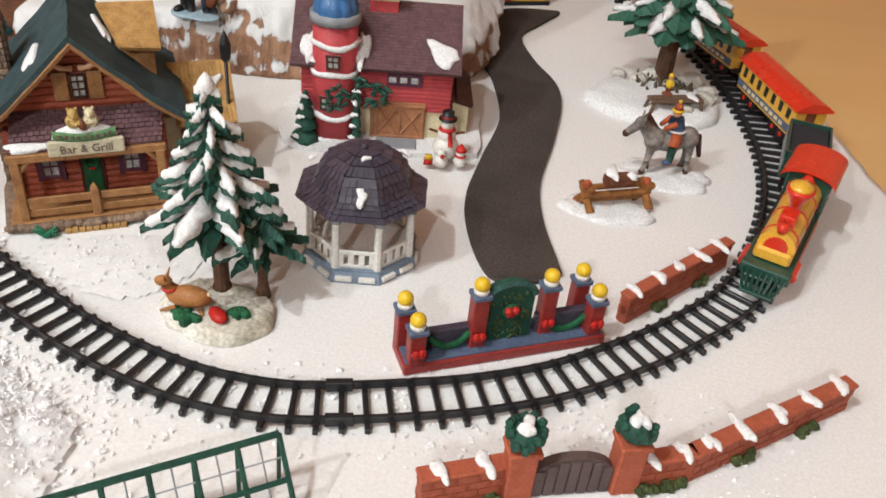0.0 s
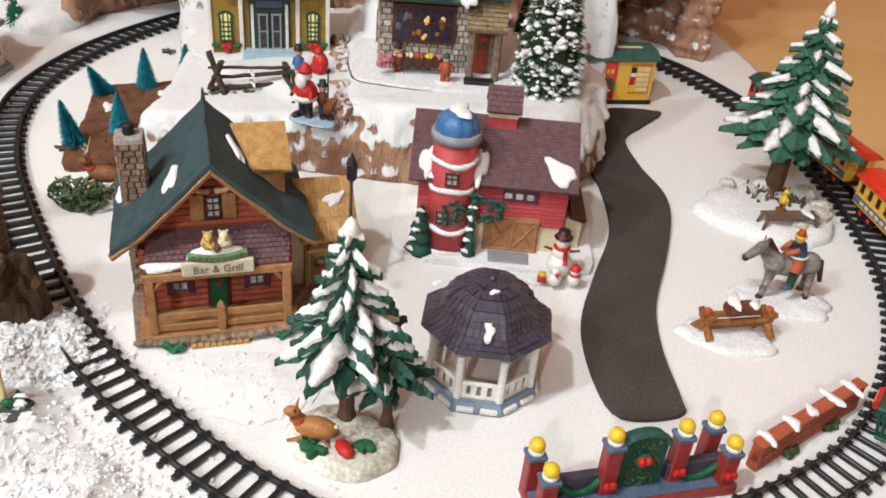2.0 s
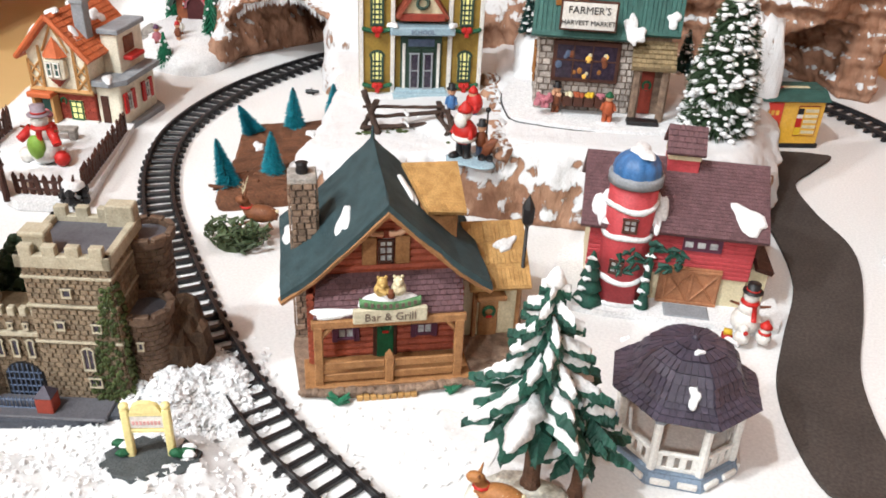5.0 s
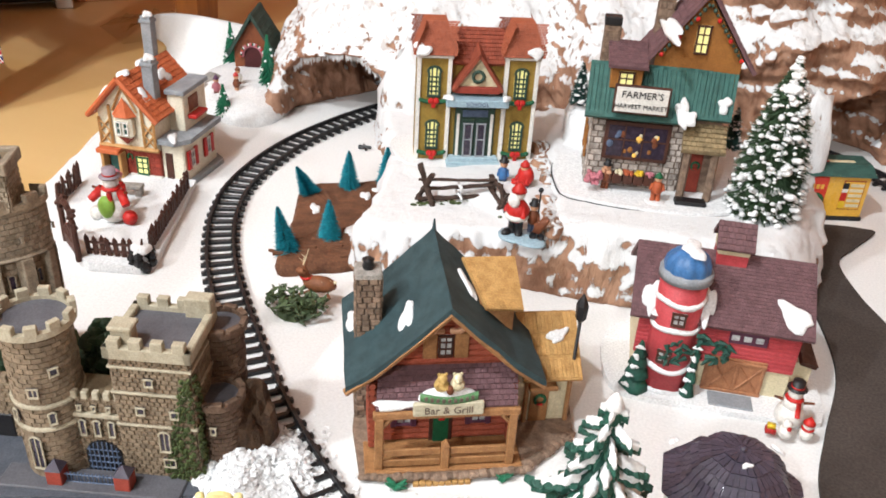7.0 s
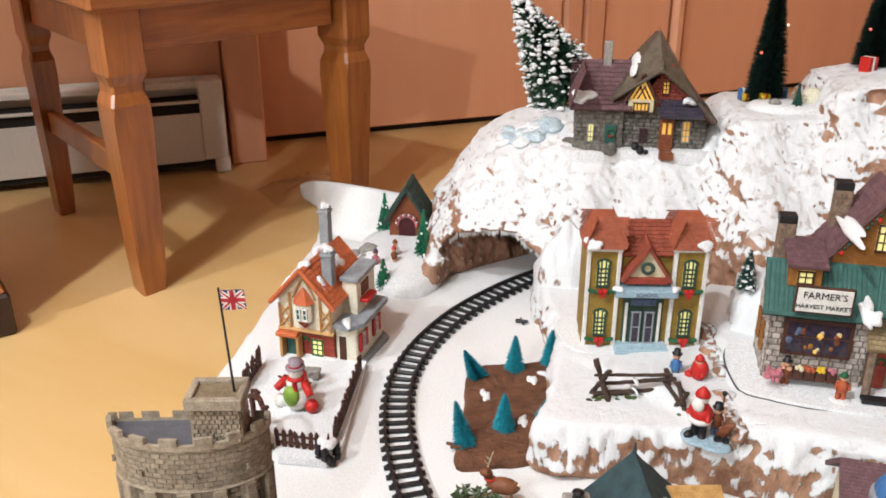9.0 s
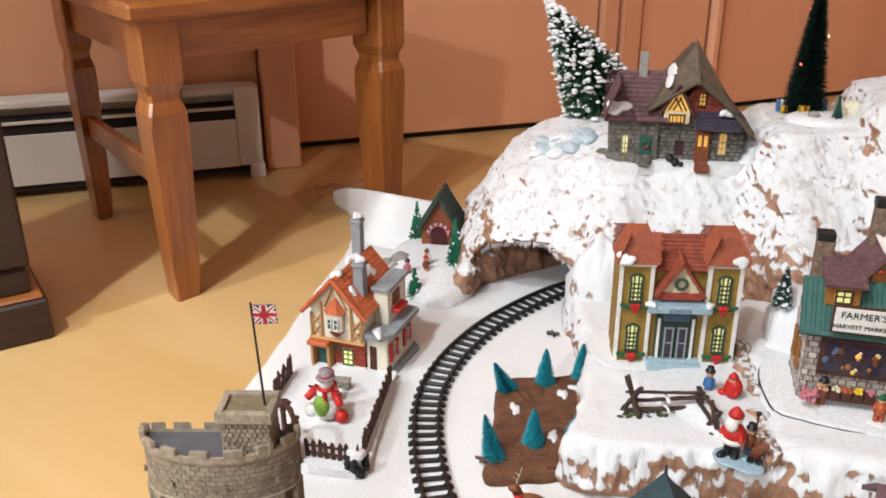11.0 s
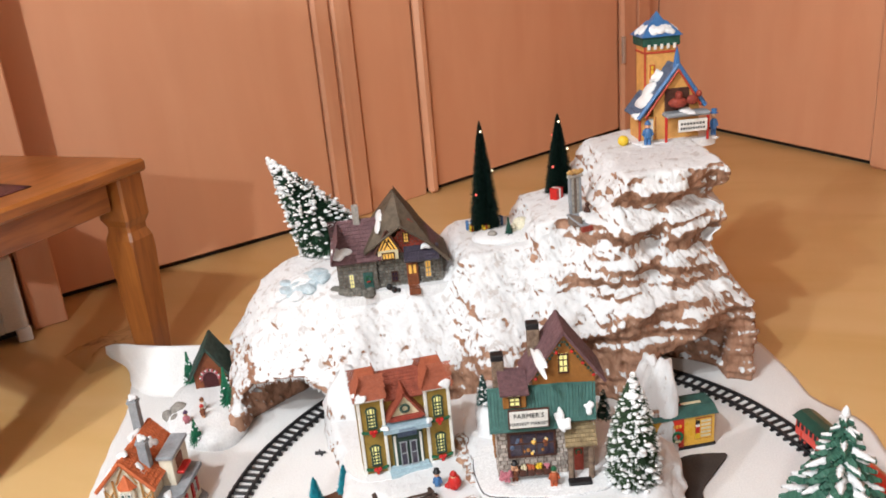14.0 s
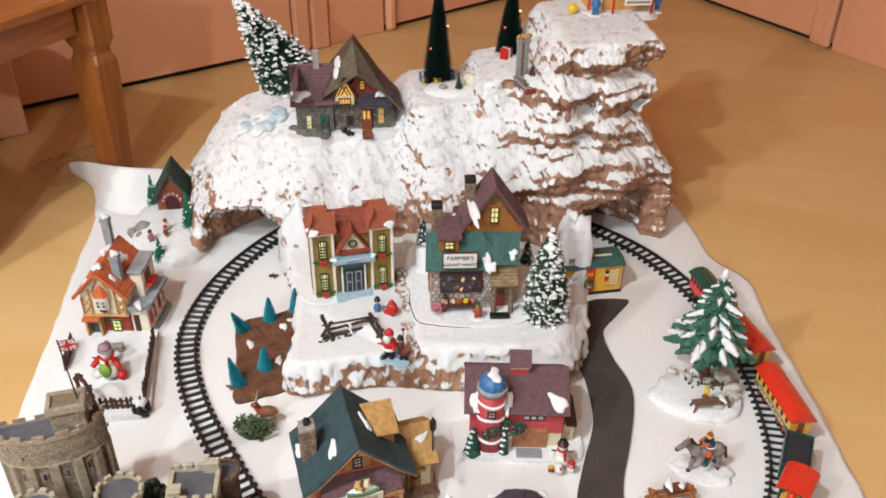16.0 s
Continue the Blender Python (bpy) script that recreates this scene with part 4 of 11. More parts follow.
M_PINK = mat("pink_paint", "b5707a", "8a4a58", 0.5, 200, 600, 0.5, 0.1)
M_PINKSIGN = mat("faded_red_ink", "d3a09c", None, 0.6)
M_TEAL = mat("teal_bristle", "2f93a2", "1b6b7a", 0.7, 120, 800, 0.6, 0.2, random_=0.3)
M_BRISTLE = mat("green_bristle", "3d5138", "24361f", 0.7, 120, 800, 0.6, 0.2, random_=0.3)
M_DKBRISTLE = mat("dark_green_bristle", "0d241c", "08170f", 0.6, 120, 800, 0.6, 0.2, random_=0.3)
M_BARK = mat("bark_paint", "5d4130", "3b281c", 0.8, 120, 700, 0.7, 0.5)
M_SOIL = mat("brown_slab", "6b4630", "452c1d", 0.85, 60, 500, 0.8, 0.6)
M_ICE = mat("pale_ice", "9fb4bf", "7d97a4", 0.2, 40, 500, 0.6, 0.1, coat=0.4)
M_INK = mat("ink", "1c1c1e", None, 0.6)
M_REINDEER = mat("deer_brown", "7c4c2e", "4c2d1c", 0.6, 140, 700, 0.6, 0.2)
M_FAWN = mat("fawn_tan", "a5703f", "70431f", 0.55, 140, 700, 0.5, 0.2)

# ---------- log cabin ----------


M_TANFUR = mat("tan_fur", "b99a5c", "94753c", 0.6, 120, 600, 0.5, 0.2)


def log_cabin():
    t = thing("log_cabin", -0.0257, 0.793, 0, 32.5, "brown log cabin model with dark green roof and snowy porch", "model house")
    t.scale = (0.935, 0.935, 1.0)
    # stone base
    bm = bm_new()
    poly_prism(bm, [(-0.068, -0.008), (-0.03, -0.014), (0.03, -0.012), (0.068, -0.006), (0.118, 0.036), (0.128, 0.10), (0.08, 0.135), (-0.062, 0.135), (-0.072, 0.05)], 0, 0.007)
    for k in range(30):
        u = k / 29
        x = -0.066 + 0.134 * u
        ball(bm, (x, -0.010 - 0.004 * math.sin(u * 3.1), 0.005 + rnd.uniform(0, 0.002)), rnd.uniform(0.003, 0.0048), 7, 5, (1.3, 1, 0.8))
    for k in range(16):
        u = k / 15
        ball(bm, (0.07 + 0.045 * u, -0.004 + 0.035 * u, 0.004), rnd.uniform(0.004, 0.006), 7, 5, (1.2, 1, 0.7))
    part("stone_base", bm, M_STONE, t, "mottled field stone base")
    # body behind the logs
    bm = bm_new()
    gable(bm, -0.056, 0.056, 0.030, 0.128, 0.006, 0.080, 0.134)
    part("body", bm, M_LOG, t)
    # front logs, narrowing into the gable
    z = 0.012
    k = 0
    while z < 0.128:
        half = 0.060 if z < 0.083 else 0.060 * max(0.05, (0.137 - z) / 0.054)
        bm = bm_new()
        tube(bm, (-half, 0.029, z), (half, 0.029, z), 0.0031, seg=8)
        rough(bm, 0.0006, 160, k)
        part("log", bm, M_LOG, t)
        z += 0.0056
        k += 1
    # corner log ends and side wall logs
    for sx in (-1, 1):
        for j in range(11):
            z = 0.013 + j * 0.0056
            bm = bm_new()
            tube(bm, (sx * 0.0575, 0.018, z), (sx * 0.0575, 0.130, z), 0.003, seg=7)
            part("log", bm, M_LOG, t)
    # main roof: two planes with flared eaves, ridge along y
    zr, ze = 0.1445, 0.0785
    for sx in (-1, 1):
        bm = bm_new()
        prof = [(0.0, zr), (0.028, 0.1185), (0.055, 0.0945), (0.079, ze)]
        rings = []
        for y in (0.005, 0.05, 0.09, 0.131):
            ring = []
            for (x, z) in prof:
                yy = y
                ring.append(V((sx * x, yy, z)))
            rings.append(ring)
        for off in (0.0, -0.005):
            vs = [[bm.verts.new(p + V((0, 0, off))) for p in r] for r in rings]
            if off == 0:
                top = vs
            for a, b in zip(vs, vs[1:]):
                for i in range(3):
                    bm.faces.new((a[i], b[i], b[i + 1], a[i + 1]))
        low = vs
        border = lambda g: [g[0][i] for i in range(4)] + [g[j][3] for j in range(1, 4)] + [g[3][i] for i in (2, 1, 0)] + [g[j][0] for j in (2, 1)]
        bridge(bm, border(low), border(top))
        bmesh.ops.recalc_face_normals(bm, faces=bm.faces)
        bmesh.ops.subdivide_edges(bm, edges=bm.edges[:], cuts=2, use_grid_fill=True)
        rough(bm, 0.0012, 90, 3 + sx)
        part("roof", bm, M_GREENROOF, t, smooth=False)
        # barge board
        bm = bm_new()
        for (x0, z0), (x1, z1) in zip(prof, prof[1:]):
            y0 = y1 = 0.0048
            tube(bm, (sx * x0, y0 + 0.003, z0 - 0.006), (sx * x1, y1 + 0.003, z1 - 0.006), 0.0032, seg=6)
        part("barge_board", bm, M_BEAM, t)
    ptube(t, "finial", M_GREENROOF, (0, 0.128, 0.142), (0, 0.128, 0.154), 0.0022, 0.0008, 8)
    patch(t, (-0.030, 0.040, 0.1175), (-0.68, 0.0, 0.73), 0.006, 0.019, 70, 0.002, seed=3)
    patch(t, (0.022, 0.070, 0.1250), (0.68, 0, 0.73), 0.005, 0.018, 110, 0.002, seed=4)
    patch(t, (-0.070, 0.085, 0.0855), (-0.62, 0, 0.78), 0.012, 0.008, 30, 0.003, seed=5)
    # antlers over the gable window
    for sx in (-1, 1):
        bm = bm_new()
        pts = [(sx * 0.003, 0.024, 0.1135), (sx * 0.009, 0.021, 0.1150), (sx * 0.015, 0.020, 0.1185), (sx * 0.018, 0.020, 0.1225)]
        for a, b in zip(pts, pts[1:]):
            tube(bm, a, b, 0.0024, 0.0016, 6)
        for q in ((sx * 0.012, 0.019, 0.1225), (sx * 0.021, 0.020, 0.1165)):
            tube(bm, pts[2], q, 0.0016, 0.0008, 5)
        part("antler", bm, M_FLESH, t, "pale antler")
    # gable window with shutters
    window(t, 0.0, 0.0255, 0.091, 0.012, 0.018, M_DKBROWN, M_PALEPANE, 2, 3)
    for sx in (-1, 1):
        pbox(t, "shutter", M_BEAM, sx * 0.0125 - 0.0055, sx * 0.0125 + 0.0055, 0.0235, 0.0262, 0.089, 0.111)
    # porch roof of small shingles
    pitched(t, "porch_roof", M_PURPLE, (-0.056, -0.004, 0.0635), (0.056, -0.004, 0.0635), (0.052, 0.027, 0.0815), (-0.052, 0.027, 0.0815), 8, 22, 0.003, 0.0007, 0.3, 7)
    patch(t, (-0.040, -0.001, 0.0655), (0, -0.5, 0.86), 0.017, 0.005, 0, 0.0025, seed=8)
    # porch frame
    pbox(t, "beam", M_BEAM, -0.058, 0.058, -0.0065, -0.0015, 0.056, 0.0625, 0.0008)
    for x in (-0.053, 0.053):
        pbox(t, "porch_post", M_BEAM, x - 0.0034, x + 0.0034, -0.007, -0.001, 0.006, 0.058, 0.0008)
        sx = -1 if x > 0 else 1
        ptube(t, "brace", M_BEAM, (x, -0.004, 0.046), (x + sx * 0.010, -0.004, 0.057), 0.002, seg=6)
    pbox(t, "gate_post", M_BEAM, -0.0035, 0.0035, -0.0085, -0.0025, 0.006, 0.030, 0.001)
    bm = bm_new()
    lathe(bm, [(0.0045, 0), (0.0, 0.006)], 4, (0, -0.0055, 0.030), math.pi / 4)
    part("post_cap", bm, M_BEAM, t)
    for x0, x1 in ((-0.050, -0.0035), (0.0035, 0.050)):
        for z in (0.0105, 0.0205):
            pbox(t, "rail", M_BEAM, x0, x1, -0.0058, -0.0032, z, z + 0.0062, 0.0006)
    pbox(t, "porch_floor", M_BEAM, -0.064, 0.064, -0.0095, 0.028, 0.005, 0.0085, 0.0006)
    for i in range(9):
        pbox(t, "step_plank", M_SHAKE, -0.026 + i * 0.0052, -0.0213 + i * 0.0052, -0.0185, -0.0105, 0.0, 0.0042, 0.0006)
    # door and lower windows
    pbox(t, "door", M_HOLLY, -0.0065, 0.0065, 0.0235, 0.0265, 0.0085, 0.050)
    pbox(t, "door_frame", M_DKBROWN, -0.0095, 0.0095, 0.0248, 0.0272, 0.0085, 0.0535)
    wreath(t, 0.0, 0.0225, 0.036, 0.0042, M_HOLLY, M_REDP)
    for x in (-0.031, 0.031):
        window(t, x, 0.0245, 0.028, 0.014, 0.017, M_PLUM, M_PALEPANE, 2, 2)
        for dx in (-0.0085, 0.0085):
            pbox(t, "shutter", M_PLUM, x + dx - 0.0022, x + dx + 0.0022, 0.0238, 0.0262, 0.024, 0.046)
    # sign board with a small animal group above
    M_WORN = mat("worn_sign", "c3bba2", "a39b82", 0.6, 90, 500, 0.5, 0.2)
    M_MOSS = mat("faded_moss", "5f8a5c", "44683f", 0.7, 120, 600, 0.6, 0.3)
    sign = pbox(t, "sign", M_WORN, -0.0275, 0.0275, -0.0095, -0.0055, 0.0605, 0.0725, 0.001, "worn cream sign board with thin dark lettering")
    lettering(sign, "Bar & Grill", 0.0088, Matrix.Translation((0, -0.0096, 0.0658)) @ pose(0, 0, 0, 90, 0, 0), M_MORTAR)
    # snowy mound with a green scroll and two carved bears above the board
    bm = bm_new()
    rings = []
    for f, z in ((1.0, 0.0722), (0.97, 0.0755), (0.80, 0.0790), (0.50, 0.0815), (0.15, 0.0825)):
        rings.append([bm.verts.new((0.0235 * f * math.cos(math.tau * k / 28), -0.003 + 0.0062 * f * math.sin(math.tau * k / 28), z)) for k in range(28)])
    for a, b in zip(rings, rings[1:]):
        bridge(bm, a, b)
    bm.faces.new(rings[-1])
    part("snow_mound", bm, M_SNOW, sign, smooth=True)
    bm = bm_new()
    N = 14
    lo, hi = [], []
    for k in range(N + 1):
        u = -1 + 2 * k / N
        x, y = 0.0225 * u, -0.0098 + 0.0022 * u * u
        lo.append((x, y, 0.0715 + 0.0022 * u * u))
        hi.append((x, y + 0.0008, 0.0775 + 0.0022 * u * u))
    f4 = [[bm.verts.new(p) for p in row] for row in (lo, hi, [(x, y + 0.0016, z) for x, y, z in hi], [(x, y + 0.0016, z) for x, y, z in lo])]
    for a, b in zip(f4, f4[1:] + f4[:1]):
        for k in range(N):
            bm.faces.new((a[k], a[k + 1], b[k + 1], b[k]))
    bmesh.ops.recalc_face_normals(bm, faces=bm.faces)
    scroll = part("green_scroll", bm, M_MOSS, sign, "faded green scroll with small dark writing", smooth=True)
    for k in range(9):
        u = -0.8 + 1.6 * k / 8
        pbox(scroll, "small_lettering_bar", M_MORTAR, 0.0225 * u - 0.0011, 0.0225 * u + 0.0011, -0.0106 + 0.0022 * u * u, -0.0092 + 0.0022 * u * u, 0.0733 + 0.0022 * u * u, 0.0762 + 0.0022 * u * u, 0)
    for sx, c in ((-1, M_TANFUR), (1, M_CREAM)):
        bm = bm_new()
        x = sx * 0.0062
        ball(bm, (x, -0.0035, 0.0850), 0.0056, 10, 7, (1.05, 0.9, 1.0))
        ball(bm, (x * 0.95, -0.0050, 0.0915), 0.0040, 9, 7)
        for e in (-1, 1):
            ball(bm, (x * 0.95 + e * 0.0028, -0.0042, 0.0950), 0.0013, 6, 5)
            tube(bm, (x + e * 0.0035, -0.0065, 0.0865), (x * 0.4 + e * 0.001, -0.0095, 0.0845), 0.0018, 0.0014, 6)
        ball(bm, (x * 0.92, -0.0086, 0.0906), 0.0017, 6, 5)
        part("carved_bear", bm, c, t, "small carved bear on the sign", smooth=True)
    bm = bm_new()
    ball(bm, (0.000, -0.0088, 0.0838), 0.0034, 8, 6, (0.9, 0.8, 1.2))
    part("carved_mug", bm, M_BROWNP, t)
    # chimney of stones
    bm = bm_new()
    x0, x1, y0, y1 = -0.069, -0.049, 0.060, 0.080
    box(bm, x0 + 0.0008, x1 - 0.0008, y0 + 0.0008, y1 - 0.0008, 0.004, 0.138)
    ch = part("chimney", bm, M_MORTAR, t, "brown stone chimney")
    bm = bm_new()
    for (o, u, v) in (((x0, y0, 0.004), (x1 - x0, 0, 0), (0, 0, 0.134)), ((x1, y0, 0.004), (0, y1 - y0, 0), (0, 0, 0.134)), ((x1, y1, 0.004), (x0 - x1, 0, 0), (0, 0, 0.134)), ((x0, y1, 0.004), (0, y0 - y1, 0), (0, 0, 0.134))):
        courses(bm, V(o), V(u), V(v), 26, 3, 0.0013, 0.16, 0.6, 11)
    part("chimney_stonework", bm, M_STONE, ch, kind="stuff")
    pbox(ch, "chimney_cap", M_GREYSTONE, x0 - 0.001, x1 + 0.001, y0 - 0.001, y1 + 0.001, 0.137, 0.142, 0.001)
    plathe(ch, "chimney_pot", M_BLACKP, [(0.0045, 0), (0.005, 0.002), (0.004, 0.006), (0.0052, 0.0075)], (-0.059, 0.070, 0.142), 10)
    # side annex with shake roofs
    ann = pbox(t, "annex", M_CREAM, 0.056, 0.115, 0.048, 0.112, 0.006, 0.058, 0.001, "cream plastered side annex")
    pitched(ann, "annex_roof", M_SHAKE, (0.070, 0.038, 0.054), (0.121, 0.038, 0.054), (0.123, 0.089, 0.087), (0.070, 0.089, 0.087), 3, 15, 0.003, 0.0005, 0.25, 14)
    pitched(ann, "annex_roof", M_SHAKE, (0.123, 0.124, 0.064), (0.070, 0.124, 0.064), (0.070, 0.089, 0.087), (0.123, 0.089, 0.087), 3, 15, 0.003, 0.0005, 0.25, 15)
    patch(ann, (0.104, 0.070, 0.0755), (0, -0.54, 0.84), 0.010, 0.006, 40, 0.0025, seed=12)
    pbox(ann, "annex_door", M_BEAM, 0.080, 0.096, 0.0455, 0.0485, 0.007, 0.040)
    pbox(ann, "door_hood", M_BEAM, 0.076, 0.101, 0.037, 0.049, 0.043, 0.047, 0.001)
    wreath(ann, 0.088, 0.044, 0.030, 0.0045, M_HOLLY, M_REDP)
    for x in (0.076, 0.113):
        ptube(ann, "corner_post", M_BEAM, (x, 0.0465, 0.006), (x, 0.0465, 0.056), 0.0022, seg=7)
    # dormer with shake roof on the right slope
    pbox(t, "dormer", M_BEAM, 0.030, 0.060, 0.056, 0.090, 0.080, 0.117, 0.001)
    pitched(t, "dormer_roof", M_SHAKE, (0.034, 0.044, 0.1195), (0.065, 0.046, 0.1165), (0.065, 0.094, 0.137), (0.020, 0.094, 0.137), 3, 13, 0.003, 0.0005, 0.25, 21)
    # shrubs at the base
    for i, (x, y, r) in enumerate(((-0.040, -0.020, 0.009), (0.048, -0.016, 0.007))):
        bm = bm_new()
        for k in range(12):
            a = rnd.uniform(0, math.tau)
            tube(bm, (x, y, 0.002), (x + r * math.cos(a), y + 0.7 * r * math.sin(a), rnd.uniform(0.002, 0.010)), 0.0026, 0.0008, 5)
        part("shrub", bm, mat("shrub_green", "2a6a4c", "1b4a38", random_=0.2) if i == 0 else bpy.data.materials["shrub_green"], t, "small green shrub")
    lp = thing("street_lamp", 0.039, 0.893, 0, 0, "small black street lamp beside the cabin", "street lamp")
    plathe(lp, "post", M_BLACKP, [(0.005, 0), (0.005, 0.004), (0.0016, 0.008), (0.0014, 0.100)], seg=8)
    plathe(lp, "lantern", M_BLACKP, [(0.0022, 0.100), (0.0044, 0.103), (0.0050, 0.115), (0.0035, 0.119), (0.0, 0.126)], seg=6, smooth=False)


log_cabin()

# ---------- red barn with silo ----------


M_BARNDOOR = mat("faded_brown_door", "a4714f", "7e5239", 0.65, 110, 600, 0.6, 0.3)


def barn():
    t = thing("barn", 0.141, 0.992, 0, 14, "red barn model with mauve shingled roof and round silo", "model house", scale=0.985)
    bm = bm_new()
    out = [(-0.090, -0.016), (-0.03, -0.030), (0.04, -0.030), (0.088, -0.028), (0.095, 0.02), (0.082, 0.085), (-0.08, 0.085)]
    poly_prism(bm, [(p.x, p.y) for p in smooth_path([(x, y, 0) for x, y in out], 40, True)[0]], 0, 0.006)
    part("snowy_base", bm, M_SNOW, t)
    bm = bm_new()
    x0, x1, y0, y1, ze, zr = -0.072, 0.062, 0.0, 0.090, 0.082, 0.116
    ym = (y0 + y1) / 2
    out = [(y0, 0.004), (y1, 0.004), (y1, ze), (ym, zr), (y0, ze)]
    a, b = [bm.verts.new((x0, y, z)) for y, z in out], [bm.verts.new((x1, y, z)) for y, z in out]
    bridge(bm, a, b)
    bm.faces.new(a[::-1])
    bm.faces.new(b)
    part("body", bm, M_CREAM, t)
    for k in range(12):
        z = 0.033 + k * 0.0042
        pbox(t, "siding_board", M_BARNRED, x0 - 0.0012, x1 + 0.0012, -0.0022, 0.001, z, z + 0.0040, 0.0007)
    for k in range(10):
        z = 0.035 + k * 0.0045
        pbox(t, "siding_board", M_BARNRED, x1, x1 + 0.0022, 0.001, 0.089, z, z + 0.0042, 0.0007)
    for (p, q, r, s, seed) in ((((x0 - 0.010, -0.012, 0.0765)), (x1 + 0.008, -0.012, 0.0765), (x1 + 0.008, ym, zr + 0.004), (x0 - 0.010, ym, zr + 0.004), 31),
                               ((x1 + 0.008, 0.102, 0.0765), (x0 - 0.010, 0.102, 0.0765), (x0 - 0.010, ym, zr + 0.004), (x1 + 0.008, ym, zr + 0.004), 32)):
        pitched(t, "roof", M_PURPLE, p, q, r, s, 22, 46, 0.004, 0.00035, 0.3, seed)
    patch(t, (0.053, 0.002, 0.0895), (0, -0.6, 0.8), 0.018, 0.010, -25, 0.002, seed=33)
    patch(t, (-0.0665, 0.002, 0.0885), (0, -0.6, 0.8), 0.006, 0.019, 0, 0.003, seed=34)
    patch(t, (-0.0185, 0.002, 0.0885), (0, -0.6, 0.8), 0.006, 0.019, 0, 0.003, seed=38)
    # cupola
    cu = pbox(t, "cupola", M_BARNRED, -0.015, 0.011, 0.034, 0.058, 0.105, 0.1335, 0.0005, "small red and cream roof cupola")
    pbox(cu, "band", M_CREAM, -0.0155, 0.0115, 0.0332, 0.0588, 0.1225, 0.1305)
    pitched(cu, "cupola_roof", M_PURPLE, (-0.018, 0.028, 0.130), (0.014, 0.028, 0.130), (0.014, 0.046, 0.149), (-0.018, 0.046, 0.149), 5, 7, 0.003, 0.0006, 0.3, 35)
    pitched(cu, "cupola_roof", M_PURPLE, (0.014, 0.064, 0.130), (-0.018, 0.064, 0.130), (-0.018, 0.046, 0.149), (0.014, 0.046, 0.149), 5, 7, 0.003, 0.0006, 0.3, 36)
    # sliding door
    d = pbox(t, "barn_door", M_BARNDOOR, -0.010, 0.041, -0.0035, 0.0, 0.006, 0.042, 0.0005, "brown cross-braced barn door")
    for z in (0.0075, 0.0385):
        pbox(d, "brace", M_BARNDOOR, -0.010, 0.041, -0.005, -0.0033, z - 0.0015, z + 0.0015)
    for x in (-0.0045, 0.017, 0.0385):
        pbox(d, "brace", M_BARNDOOR, x - 0.0015, x + 0.0015, -0.0047, -0.0033, 0.009, 0.037)
    for a, b in (((-0.005, 0.008), (0.017, 0.038)), ((0.017, 0.008), (-0.005, 0.038)), ((0.017, 0.008), (0.039, 0.038)), ((0.039, 0.008), (0.017, 0.038))):
        ptube(d, "brace", M_BARNDOOR, (a[0], -0.0038, a[1]), (b[0], -0.0038, b[1]), 0.0011, seg=4)
    w = pbox(t, "loft_window", M_PLUM, 0.004, 0.036, -0.004, 0.0, 0.058, 0.0705, 0.0005)
    for x in (0.009, 0.019, 0.029):
        pbox(w, "pane", M_PALEPANE, x - 0.0033, x + 0.0033, -0.0046, -0.0035, 0.0615, 0.0670)
    # lean-to on the right side
    pitched(t, "lean_to_roof", M_DKBROWN, (0.070, 0.004, 0.045), (0.086, 0.010, 0.038), (0.086, 0.075, 0.038), (0.070, 0.075, 0.055), 0, 0, 0.004)
    pbox(t, "lean_to", M_CREAM, 0.066, 0.082, 0.012, 0.072, 0.004, 0.038)
    # silo
    sx, sy, r = -0.043, -0.002, 0.0198
    silo = plathe(t, "silo", M_BARNRED, [(r, 0.004), (r, 0.118)], (sx, sy, 0), 28, "round red silo with white bands")
    for z in (0.006, 0.030, 0.071, 0.097):
        bm = bm_new()
        rings = []
        for dr, dz in ((-0.001, 0.0030), (0.0016, 0.0022), (0.0022, 0.0002), (0.0014, -0.0020), (-0.001, -0.0026)):
            ring = []
            for k in range(56):
                a = math.tau * k / 56
                w = 1 + 0.35 * noise.noise(V((3 * math.cos(a), 3 * math.sin(a), z * 90)))
                ring.append(bm.verts.new((sx + (r + dr) * math.cos(a), sy + (r + dr) * math.sin(a), z + 0.0012 * math.sin(3 * a + z * 90) + dz * w)))
            rings.append(ring)
        for p, q in zip(rings, rings[1:]):
            bridge(bm, p, q)
        part("snow_band", bm, M_SNOW, silo, smooth=True)
    bm = bm_new()
    lathe(bm, [(r + 0.0025, 0.116), (r + 0.0025, 0.123), (r + 0.001, 0.124)], 28, (sx, sy, 0))
    part("silo_rim", bm, M_GREYP, silo, smooth=True)
    bm = bm_new()
    rings = []
    for rr, z in ((0.99, 0.1235), (1.0, 0.127), (0.95, 0.132), (0.80, 0.1365), (0.55, 0.1400), (0.28, 0.1420), (0.08, 0.1425)):
        rings.append([bm.verts.new((sx + r * rr * (1 - 0.07 * abs(math.cos(5 * math.tau * k / 60)) ** 6) * math.cos(math.tau * k / 60), sy + r * rr * (1 - 0.07 * abs(math.cos(5 * math.tau * k / 60)) ** 6) * math.sin(math.tau * k / 60), z)) for k in range(60)])
    for p, q in zip(rings, rings[1:]):
        bridge(bm, p, q)
    bm.faces.new(rings[-1])
    part("dome", bm, M_BLUEP, silo, "ribbed blue silo dome", smooth=True)
    patch(silo, (sx + 0.002, sy + 0.0, 0.1415), (0.1, 0.0, 1), 0.014, 0.010, 10, 0.003, seed=40)
